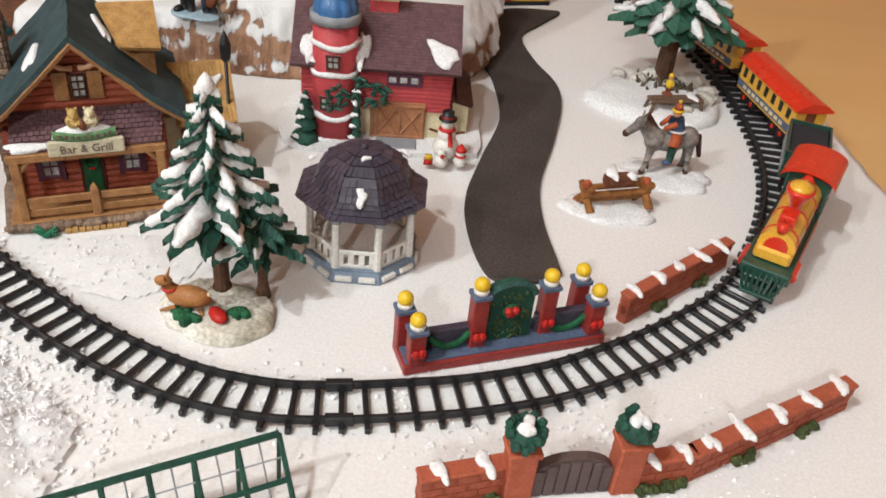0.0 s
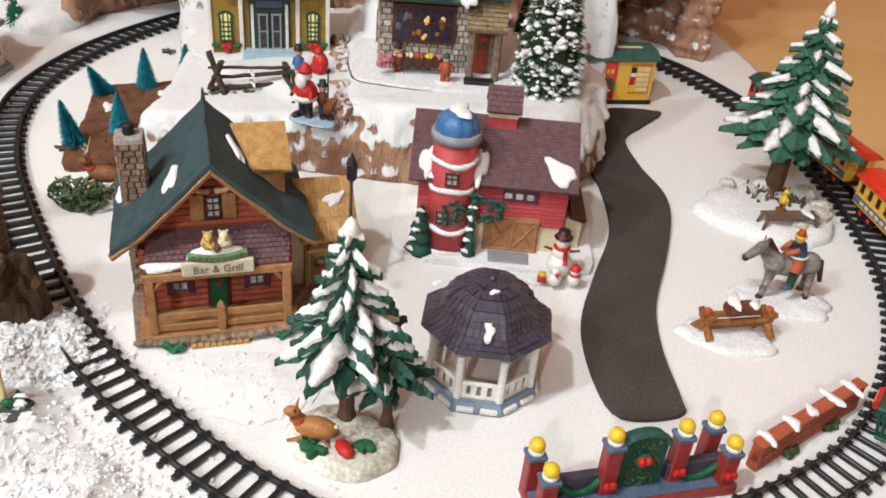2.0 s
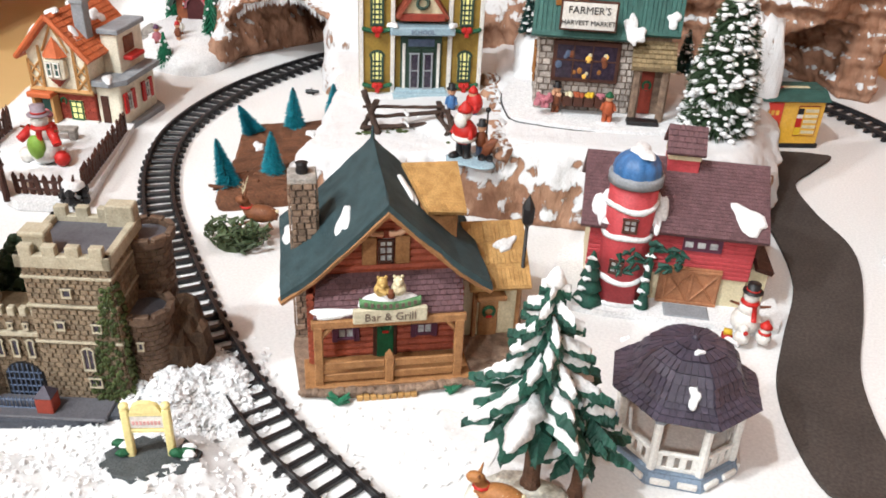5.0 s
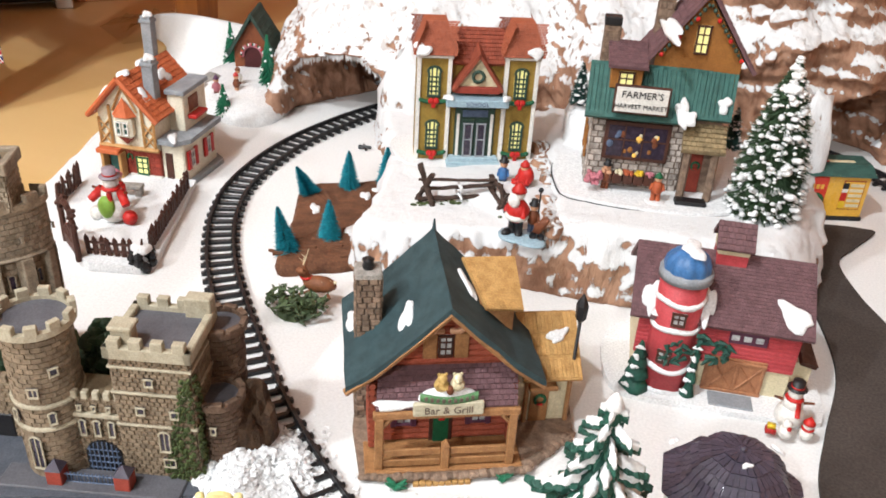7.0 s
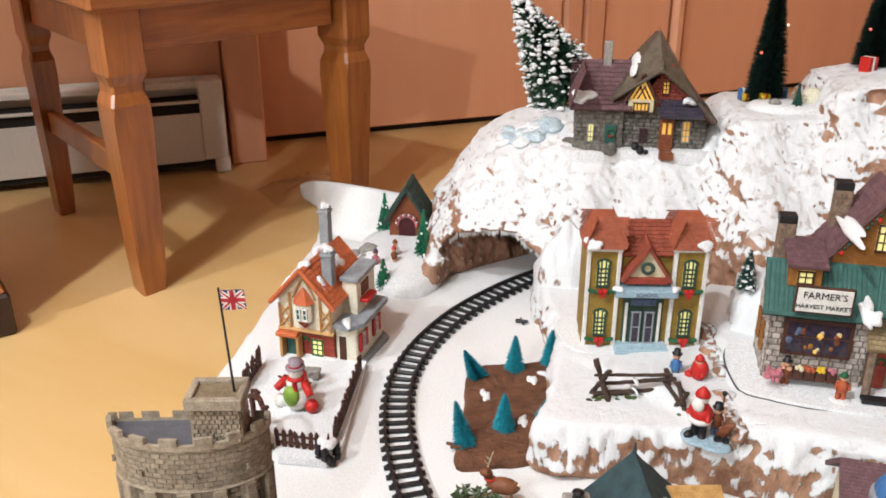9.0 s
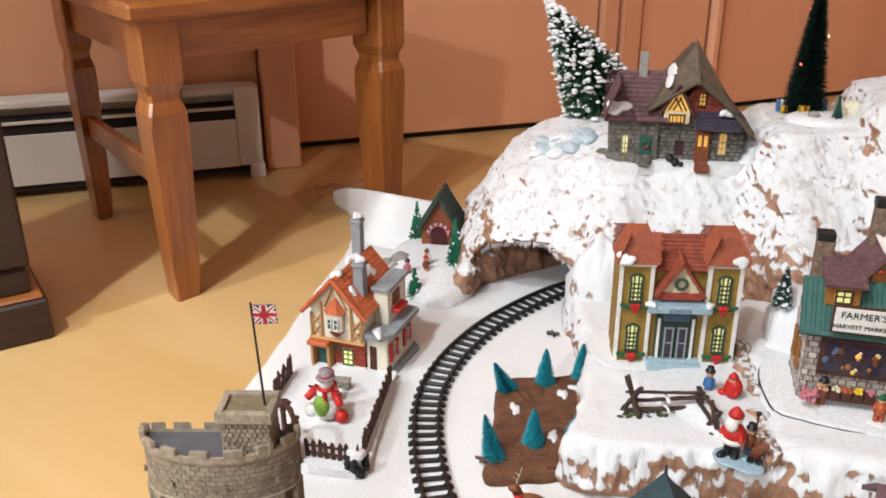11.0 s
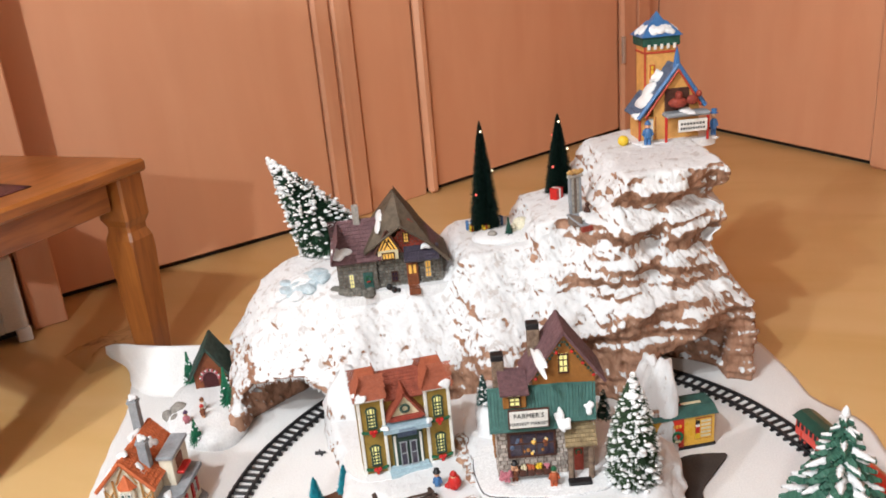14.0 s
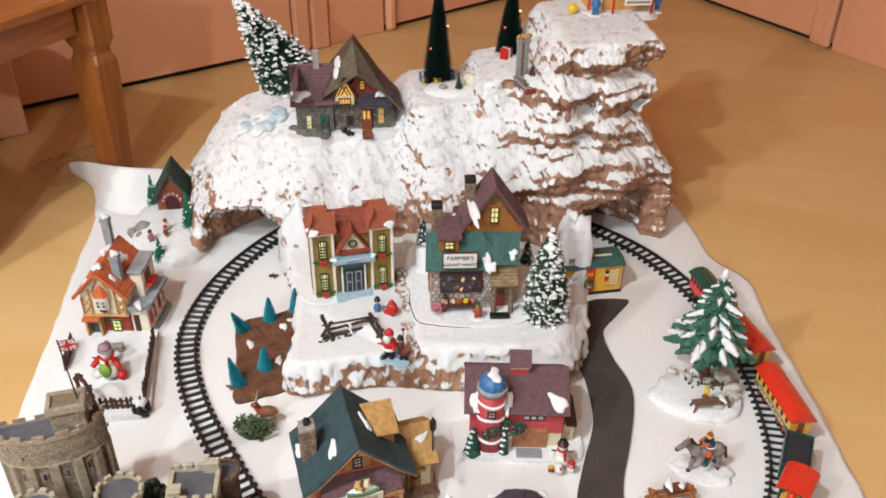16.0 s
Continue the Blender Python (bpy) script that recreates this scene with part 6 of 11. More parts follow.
def cottage():
    t = thing("tudor_cottage", -0.580, 1.053, 0, 14, "half-timbered cottage model with orange roof and brick ground floor", "model house")
    t.scale = (0.93, 0.93, 1.02)
    bm = bm_new()
    poly_prism(bm, [(-0.044, -0.012), (0.062, -0.014), (0.082, 0.02), (0.088, 0.10), (0.06, 0.125), (-0.04, 0.12)], 0, 0.006)
    part("base", bm, M_GREYP, t)
    bm = bm_new()
    gable(bm, -0.034, 0.044, 0.002, 0.115, 0.044, 0.090, 0.128)
    part("upper_wall", bm, M_PLASTER, t)
    low = pbox(t, "brick_wall", M_BRICKP, -0.032, 0.044, 0.006, 0.112, 0.004, 0.046)
    bm = bm_new()
    courses(bm, (-0.032, 0.006, 0.006), (0.076, 0, 0), (0, 0, 0.038), 9, 10, 0.0006, 0.14, 0.2, 101)
    part("bricks", bm, M_BRICKP, low)
    # timber framing
    def beam(p, q, r=0.0021):
        bm = bm_new()
        tube(bm, p, q, r, seg=4)
        part("timber", bm, M_TAN, t)
    y = 0.0
    beam((-0.036, y, 0.047), (0.047, y, 0.047), 0.0032)
    beam((-0.033, y, 0.047), (-0.033, y, 0.082))
    beam((0.043, y, 0.047), (0.043, y, 0.082))
    beam((-0.017, y, 0.047), (-0.017, y, 0.098))
    beam((0.028, y, 0.047), (0.028, y, 0.098))
    for x0 in (-0.033, 0.028):
        for k in range(2):
            beam((x0, y, 0.050 + k * 0.014), (x0 + 0.015, y, 0.066 + k * 0.014), 0.0014)
            beam((x0 + 0.015, y, 0.050 + k * 0.014), (x0, y, 0.066 + k * 0.014), 0.0014)
    beam((-0.012, y, 0.092), (0.005, y, 0.122), 0.0016)
    beam((0.022, y, 0.092), (0.005, y, 0.122), 0.0016)
    # bay window
    b = pbox(t, "bay_window", M_PLASTER, -0.007, 0.018, -0.010, 0.003, 0.062, 0.088, 0.003)
    for x in (0.0005, 0.0105):
        window(b, x, -0.0100, 0.067, 0.0075, 0.016, M_WHITEP, M_TEALROOF, 1, 2)
    bm = bm_new()
    lathe(bm, [(0.017, 0), (0.0, 0.022)], 6, (0.0055, -0.002, 0.088), 0, 0.7)
    part("bay_roof", bm, M_COTROOF, b)
    bm = bm_new()
    lathe(bm, [(0.0, 0.0), (0.011, 0.010)], 6, (0.0055, -0.003, 0.052), 0, 0.7)
    part("bay_corbel", bm, M_BRICKP, b)
    # roof
    for sx in (-1, 1):
        xe, xr = 0.005 + sx * 0.048, 0.005
        a, b_, c_, d_ = V((xe, -0.008, 0.086)), V((xe, 0.122, 0.086)), V((xr, 0.122, 0.134)), V((xr, -0.008, 0.134))
        if sx > 0:
            pitched(t, "roof", M_COTROOF, a, b_, c_, d_, 10, 20, 0.004, 0.0008, 0.3, 104)
        else:
            pitched(t, "roof", M_COTROOF, b_, a, d_, c_, 10, 20, 0.004, 0.0008, 0.3, 105)
        ptube(t, "barge_board", M_COTROOF, (xe, -0.008, 0.085), (xr, -0.008, 0.133), 0.0034, seg=6)
    patch(t, (0.002, 0.016, 0.1315), (-0.3, 0, 1), 0.012, 0.008, 0, 0.005, seed=106)
    patch(t, (-0.004, 0.075, 0.1285), (-0.3, 0, 1), 0.014, 0.009, 0, 0.006, seed=107)
    patch(t, (0.030, 0.012, 0.104), (0.8, 0, 0.6), 0.010, 0.016, 0, 0.004, seed=113)
    patch(t, (-0.022, -0.004, 0.105), (-0.8, 0, 0.6), 0.006, 0.018, 0, 0.004, seed=114)
    patch(t, (0.022, 0.075, 0.116), (0.8, 0, 0.6), 0.014, 0.010, 0, 0.004, seed=115)
    patch(t, (0.062, 0.012, 0.0612), (0, 0, 1), 0.014, 0.007, 20, 0.003, seed=116)
    # chimneys
    for x, y, w, z0, z1 in ((0.030, 0.030, 0.015, 0.09, 0.150), (-0.004, 0.098, 0.014, 0.12, 0.182)):
        c = pbox(t, "chimney", M_GREYP, x - w / 2, x + w / 2, y - w / 2, y + w / 2, z0, z1, 0.0008)
        pbox(c, "cap", M_GREYP, x - w / 2 - 0.0015, x + w / 2 + 0.0015, y - w / 2 - 0.0015, y + w / 2 + 0.0015, z1 - 0.008, z1 - 0.004, 0.0006)
        patch(c, (x, y, z1), (0, 0, 1), w * 0.55, w * 0.55, 0, 0.004, seed=108)
    # porch door
    pbox(t, "porch_hood", M_COTROOF, -0.036, -0.004, -0.013, 0.006, 0.040, 0.046, 0.001)
    d = pbox(t, "door", M_TEALROOF, -0.026, -0.008, 0.002, 0.006, 0.006, 0.036, 0.0006, "dark teal door in a timber frame")
    for x in (-0.030, -0.005):
        pbox(t, "porch_post", M_TAN, x - 0.002, x + 0.002, -0.010, 0.004, 0.005, 0.041)
    window(t, 0.019, 0.0048, 0.013, 0.017, 0.022, M_HOLLY, M_LIT, 2, 3)
    wreath(t, 0.003, 0.003, 0.034, 0.0035, M_HOLLY, M_REDP)
    pbox(t, "white_footing", M_WHITEP, 0.000, 0.045, 0.003, 0.008, 0.004, 0.012)
    # side wing with a flat grey roof
    wing = pbox(t, "side_wing", M_PLASTER, 0.044, 0.076, 0.010, 0.105, 0.004, 0.056, 0.002)
    bm = bm_new()
    poly_prism(bm, [(0.042, 0.002), (0.068, 0.0), (0.084, 0.018), (0.086, 0.105), (0.042, 0.112)], 0.055, 0.061)
    part("flat_roof", bm, M_GREYP, wing)
    wall2 = pbox(t, "upper_wing", M_PLASTER, 0.044, 0.066, 0.040, 0.105, 0.060, 0.108, 0.001)
    pbox(wall2, "wing_roof", M_GREYP, 0.042, 0.070, 0.036, 0.109, 0.106, 0.112, 0.001)
    for y in (0.030, 0.078):
        m = Matrix.Translation((0.0765, y, 0)) @ pose(0, 0, 0, 0, 0, 90)
        wn = window(wing, 0, 0, 0.022, 0.012, 0.020, M_WHITEP, M_DARKPANE, 2, 2, m=m)
        for s in (-1, 1):
            pbox(wn, "shutter", M_REDP, s * 0.010 - 0.004, s * 0.010 + 0.004, -0.003, 0.0, 0.020, 0.044)
    pbox(wall2, "red_awning", M_REDP, 0.064, 0.078, 0.050, 0.085, 0.074, 0.079, 0.001)
    pbox(wall2, "arched_opening", M_BROWNP, 0.0655, 0.0675, 0.054, 0.080, 0.081, 0.100, 0.001)
    pbox(wing, "dark_door", M_DKBROWN, 0.050, 0.060, 0.0085, 0.0115, 0.006, 0.042)
    # garden
    bm = bm_new()
    out = [(-0.635, 1.040), (-0.600, 0.955), (-0.53, 0.890), (-0.466, 0.874), (-0.416, 0.894), (-0.412, 0.912), (-0.505, 1.085)]
    poly_prism(bm, out, 0.0, 0.010)
    rough(bm, 0.002, 60, 2)
    gd = part("garden_plinth", bm, M_SNOW, label="white snowy garden plinth before the cottage")
    tagged(gd, category="model garden")
    def picket_fence(name, a, b, n, h, base, label):
        f = thing(name, a[0], a[1], base, 0, label, "fence", "garden fences")
        d = V((b[0] - a[0], b[1] - a[1], 0))
        ang = math.degrees(math.atan2(d.y, d.x))
        bm0 = bm_new()
        box(bm0, -0.0022, 0.0022, -0.0012, 0.0012, 0, h * 0.82)
        s = len(bm0.verts)
        lathe(bm0, [(0.0026, h * 0.82), (0, h)], 4)
        first = None
        for k in range(n):
            p = d * (k / (n - 1))
            m = Matrix.Translation(p + V((0, 0, 0))) @ pose(0, 0, 0, rnd.uniform(-5, 5), rnd.uniform(-5, 5), ang)
            if first is None:
                first = part("picket", bm0, M_DKBROWN, f, m=m)
            else:
                ob = new("picket", first.data)
                ob.parent, ob.matrix_basis = f, m
        for z in (h * 0.25, h * 0.62):
            ptube(f, "rail", M_DKBROWN, V((0, 0, z)), d + V((0, 0, z)), 0.0016, seg=5)
    picket_fence("picket_fence", (-0.612, 1.005), (-0.588, 0.950), 9, 0.030, 0.010, "brown wooden picket fence on the garden edge")
    picket_fence("picket_fence", (-0.496, 1.062), (-0.428, 0.922), 20, 0.026, 0.010, "brown wooden picket fence on the garden edge")
    picket_fence("picket_fence", (-0.478, 0.888), (-0.436, 0.903), 7, 0.024, 0.010, "short brown picket fence beside the garden gate")
    # rustic gate with arch
    gt = thing("garden_gate", -0.500, 0.886, 0.010, -28, "brown rustic arched garden gate", "gate")
    for sx in (-1, 1):
        ptube(gt, "gate_post", M_DKBROWN, (sx * 0.022, 0, -0.003), (sx * 0.022, 0, 0.040), 0.0034, 0.003, 7)
    bm = bm_new()
    prev = None
    for k in range(13):
        a = math.pi * k / 12
        p = V((0.024 * math.cos(a), rnd.uniform(-0.001, 0.001), 0.036 + 0.022 * math.sin(a)))
        if prev:
            tube(bm, prev, p, 0.0030, seg=6)
        for _ in range(2):
            ball(bm, p + V((rnd.uniform(-0.003, 0.003), rnd.uniform(-0.003, 0.003), rnd.uniform(-0.002, 0.004))), 0.0028, 5, 4)
        prev = p
    part("arch", bm, M_DKBROWN, gt)
    lf = pbox(gt, "gate_leaf", M_DKBROWN, -0.019, 0.019, -0.0018, 0.0018, 0.002, 0.014, 0.0006)
    bm = bm_new()
    prev = None
    for k in range(11):
        a = math.pi * k / 10
        p = V((0.018 * math.cos(a), 0, 0.013 + 0.015 * math.sin(a)))
        if prev:
            tube(bm, prev, p, 0.0016, seg=5)
        tube(bm, (0, 0, 0.013), p, 0.0010, seg=4)
        prev = p
    part("wheel_top", bm, M_DKBROWN, lf)
    pt = thing("stone_planter", -0.4235, 0.905, 0.0, 0, "dark stone planter with snow at the fence corner", "planter")
    bm = bm_new()
    for k in range(22):
        a = rnd.uniform(0, math.tau)
        ball(bm, (0.010 * math.cos(a), 0.010 * math.sin(a), rnd.uniform(0.004, 0.020)), rnd.uniform(0.004, 0.006), 6, 5)
    part("stonework", bm, M_BLACKP, pt, kind="stuff")
    patch(pt, (0, 0, 0.022), (0, 0, 1), 0.011, 0.010, 0, 0.006, seed=111)
    ptube(pt, "twig", M_DKBROWN, (0.001, 0, 0.024), (0.0, 0.003, 0.034), 0.0022, 0.0008, 5)


cottage()
snowman("snowman", -0.509, 0.957, 0.010, 0.064, 10, "white snowman figure with mauve cap, red scarf and green apron", mat("mauve_felt", "8d7f86", "6b5f66"), M_REDP, extra=((4, ball, ((0.0, -0.012, 0.022), 0.0105, 9, 7, (1, 0.7, 1.3))), (2, tube, ((-0.011, 0, 0.038), (-0.022, -0.008, 0.026), 0.0055, 0.0046, 9)), (2, tube, ((0.011, 0, 0.038), (0.022, -0.008, 0.026), 0.0055, 0.0046, 9)), (0, ball, ((-0.020, -0.004, 0.008), 0.0085, 9, 7)), (2, ball, ((0.020, -0.002, 0.008), 0.0085, 9, 7))))
M_LIME = mat("lime_paint", "7a9a3a", "5c7a28")
bpy.data.objects["snowman.001"].data.materials[4] = M_LIME
figure("child_figure", -0.528, 0.985, 0.010, 0.048, 20, "small red-coated child figure beside the snowman", "figurine", [M_BROWNP, M_REDP, M_FLESH, M_PINK, M_SNOW], "cone", wide=0.85)
figure("child_figure", -0.520, 0.956, 0.010, 0.040, -30, "small white and brown child figure beside the snowman", "figurine", [M_BROWNP, M_WHITEP, M_FLESH, M_BROWNP, M_SNOW], "cone", wide=0.85)
sb = thing("stone_bench", -0.545, 1.012, 0.009, 24, "grey stone bench beside the cottage door", "bench")
pbox(sb, "seat", M_GREYSTONE, -0.020, 0.020, -0.006, 0.006, 0.010, 0.015, 0.001)
for x in (-0.015, 0.015):
    pbox(sb, "support", M_GREYSTONE, x - 0.004, x + 0.004, -0.005, 0.005, 0.0, 0.0105, 0.001)

# ---------- chalet on the mountain ----------


M_CHALET = mat("mossy_dark_stone", "77736b", "45443f", 0.8, 150, 700, 0.8, 0.5, random_=0.3)


def chalet():
    t = thing("stone_chalet", -0.3107, 1.5313, 0.2076, 24, "grey stone chalet model with steep brown roof and lit windows", "model house")
    t.scale = (1.03, 1.03, 1.05)
    bm = bm_new()
    out = [(-0.115, -0.014), (-0.06, -0.024), (-0.03, -0.012), (0.05, -0.014), (0.10, -0.004), (0.112, 0.05), (0.09, 0.10), (-0.10, 0.095)]
    pts = [(p.x, p.y) for p in smooth_path([(x, y, 0) for x, y in out], 50, True)[0]]
    poly_prism(bm, pts, -0.012, 0.006)
    rough(bm, 0.0015, 120, 4)
    part("snowy_base", bm, M_SNOW, t)
    g = random.Random(3)
    for k in range(26):
        bm = bm_new()
        a = k / 25
        ball(bm, (0, 0, 0), g.uniform(0.006, 0.010), 8, 6, (1.2, 1, 0.8))
        rough(bm, 0.0016, 120, k)
        part("base_stone", bm, M_CHALET, t, m=Matrix.Translation((-0.118 + 0.075 * a, -0.014 + 0.05 * (1 - a) ** 3 + g.uniform(-0.006, 0.006), 0.004 + g.uniform(0, 0.006))))
    # left wing
    pbox(t, "wing_wall", M_MORTAR, -0.098, -0.030, 0.0, 0.080, 0.0, 0.067)
    bm = bm_new()
    courses(bm, (-0.098, 0, 0.002), (0.068, 0, 0), (0, 0, 0.065), 10, 9, 0.0016, 0.15, 0.7, 121)
    courses(bm, (-0.098, 0.08, 0.002), (0, -0.08, 0), (0, 0, 0.065), 10, 9, 0.0016, 0.15, 0.7, 122)
    part("wall_stonework", bm, M_CHALET, t, kind="stuff")
    pitched(t, "wing_roof", M_PURPLE, (-0.108, -0.012, 0.063), (-0.020, -0.012, 0.063), (-0.020, 0.042, 0.124), (-0.090, 0.042, 0.124), 11, 14, 0.004, 0.0008, 0.3, 123)
    pitched(t, "wing_roof", M_PURPLE, (-0.020, 0.096, 0.063), (-0.108, 0.096, 0.063), (-0.090, 0.042, 0.124), (-0.020, 0.042, 0.124), 11, 14, 0.004, 0.0008, 0.3, 124)
    pitched(t, "wing_roof", M_PURPLE, (-0.108, 0.096, 0.063), (-0.108, -0.012, 0.063), (-0.090, 0.042, 0.124), (-0.090, 0.0425, 0.124), 9, 14, 0.004, 0.0008, 0.3, 125)
    patch(t, (-0.090, 0.000, 0.0785), (0, -0.75, 0.66), 0.016, 0.013, 20, 0.004, seed=126)
    window(t, -0.076, -0.0012, 0.014, 0.010, 0.022, M_GREYSTONE, M_LIT, 2, 3, True)
    d = pbox(t, "arched_door", M_TEALROOF, -0.056, -0.038, -0.003, 0.001, 0.004, 0.040, 0.002)
    wreath(d, -0.047, -0.004, 0.028, 0.005, M_HOLLY, M_REDP)
    # main gabled house with steep flared roof
    x0, x1, zr = -0.030, 0.088, 0.172
    bm = bm_new()
    gable(bm, x0 + 0.004, x1 - 0.004, 0.008, 0.085, 0.0, 0.062, 0.116)
    m_ = part("main_wall", bm, M_MORTAR, t)
    bm = bm_new()
    courses(bm, (x0, 0.006, 0.002), (x1 - x0, 0, 0), (0, 0, 0.064), 11, 13, 0.0016, 0.15, 0.7, 127)
    part("wall_stonework", bm, M_CHALET, m_, kind="stuff")
    bm = bm_new()
    courses(bm, (x0 + 0.02, 0.006, 0.066), (x1 - x0 - 0.04, 0, 0), (0, 0, 0.06), 12, 9, 0.0010, 0.15, 0.3, 128, keep=lambda s, v: abs(s - 0.5) < 0.5 * (1 - v) + 0.06)
    part("gable_brickwork", bm, M_BRICKP, m_, kind="stuff")
    xm = (x0 + x1) / 2 - 0.018
    M_BROWNROOF = mat("brown_shake_roof", "5a4e40", "3a3228", 0.7, 110, 700, 0.6, 0.4, random_=0.14)
    # steep hipped roof: the peak stands back, a narrow hip falls forward to the gable's tip
    peak, back, tip = V((xm + 0.003, 0.034, zr - 0.006)), V((xm + 0.003, 0.080, zr - 0.012)), V((xm + 0.006, -0.012, 0.120))
    le, lb = V((xm - 0.060, -0.011, 0.078)), V((xm - 0.066, 0.095, 0.078))
    re, rb = V((xm + 0.058, -0.011, 0.080)), V((xm + 0.062, 0.095, 0.080))
    for a, b, c_, d_, sd in ((lb, le, peak, back, 135), (re, rb, back, peak, 130)):
        bm = bm_new()
        slab(bm, [a, b, c_, d_], 0.0045)
        rf = part("steep_roof", bm, M_BROWNROOF, m_)
        bm = bm_new()
        n_ = (b - a).cross(d_ - a).normalized()
        far = (c_ - d_).length / (b - a).length
        courses(bm, a + n_ * 0.0002, b - a, d_ - a, 13, 14, 0.0008, 0.1, 0.25, sd, 0.3, keep=lambda u_, v_: u_ < 1 - (1 - far) * v_ - 0.03)
        part("shingle_cover", bm, M_BROWNROOF, rf, kind="stuff")
    bm = bm_new()
    slab(bm, [rb, lb, back], 0.0045)
    part("roof_hip", bm, M_BROWNROOF, m_)
    for q, sd in ((le, 1), (re, -1)):
        bm = bm_new()
        slab(bm, [q, tip, peak] if sd > 0 else [tip, q, peak], 0.0045)
        part("roof_hip", bm, M_BROWNROOF, m_)
        ptube(m_, "barge_board", M_BROWNROOF, q + V((0, -0.001, 0)), tip + V((0, -0.002, 0.001)), 0.0028, seg=6)
    ptube(m_, "roof_tip", M_BROWNROOF, tip + V((0, -0.002, -0.004)), tip + V((0, 0.003, 0.014)), 0.0035, 0.001, 8)
    a, b, c_, d_ = V((xm + 0.088, -0.014, 0.050)), V((xm + 0.090, 0.095, 0.050)), rb, re
    pitched(m_, "steep_roof", M_BROWNROOF, a, b, c_, d_, 5, 12, 0.0045, 0.0008, 0.3, 131)
    patch(m_, (xm - 0.028, 0.026, 0.1225), (-0.80, -0.10, 0.6), 0.012, 0.030, 72, 0.003, seed=140)
    # right eave sweep
    pitched(m_, "right_roof", M_PURPLE, (0.060, -0.004, 0.092), (0.098, -0.004, 0.046), (0.104, 0.09, 0.046), (0.062, 0.09, 0.096), 8, 10, 0.0045, 0.0008, 0.3, 141)
    # half-timbered bay with lattice window
    b = pbox(m_, "bay", M_CREAM, -0.026, 0.010, -0.008, 0.008, 0.060, 0.078, 0.001)
    bm = bm_new()
    slab(bm, [(-0.026, -0.008, 0.078), (0.010, -0.008, 0.078), (-0.008, -0.008, 0.108)], 0.012)
    part("bay_gable", bm, M_AMBER, b, "glowing lattice window")
    bm = bm_new()
    for k in range(-3, 4):
        cx = -0.008 + k * 0.006
        for sg in (-1, 1):
            p, q = V((cx, -0.0086, 0.079)), V((cx + sg * 0.010, -0.0086, 0.097))
            if abs(q.x + 0.008) < 0.018 * (0.108 - q.z) / 0.030 + 0.003:
                tube(bm, p, q, 0.0011, seg=4)
    part("lattice", bm, M_DKBROWN, b)
    for sx in (-1, 1):
        ptube(b, "barge_board", M_DKBROWN, (-0.008 + sx * 0.023, -0.010, 0.074), (-0.008, -0.010, 0.114), 0.0026, seg=5)
    window(m_, -0.008, -0.0086, 0.062, 0.022, 0.012, M_DKBROWN, M_AMBER, 4, 1)
    window(m_, 0.026, 0.0048, 0.084, 0.011, 0.018, M_DKBROWN, M_AMBER, 2, 3)
    patch(m_, (0.060, -0.004, 0.076), (0.3, -0.5, 0.8), 0.014, 0.006, 0, 0.004, seed=142)
    pitched(m_, "porch_roof", M_SLATE, (0.018, -0.018, 0.056), (0.080, -0.018, 0.056), (0.078, 0.006, 0.076), (0.020, 0.006, 0.076), 5, 12, 0.0035, 0.0008, 0.3, 143)
    dr = pbox(m_, "front_door", M_BROWNP, 0.022, 0.042, -0.002, 0.006, 0.004, 0.052, 0.001, "brown door with glowing panes")
    for x in (0.028, 0.036):
        pbox(dr, "door_pane", M_AMBER, x - 0.0025, x + 0.0025, -0.003, -0.0015, 0.028, 0.044, 0.0005)
    pbox(m_, "door_step", M_BROWNP, 0.022, 0.042, -0.024, -0.002, -0.004, 0.006, 0.001)
    window(m_, 0.060, 0.0045, 0.016, 0.012, 0.026, M_GREYSTONE, M_AMBER, 2, 3, True)
    window(m_, 0.000, 0.0045, 0.016, 0.012, 0.018, M_DKBROWN, M_DARKPANE, 2, 2)
    bm = bm_new()
    for dx, dz, r in ((-0.012, 0.012, 0.006), (-0.004, 0.006, 0.006), (0.004, 0.004, 0.004)):
        ball(bm, (dx, -0.012, dz), r, 8, 6)
    part("barrels", bm, M_BLACKP, m_)
    pbox(t, "chimney", M_GREYSTONE, -0.062, -0.050, 0.034, 0.046, 0.10, 0.150, 0.001)


chalet()

# ---------- toy house with bell tower on the peak ----------


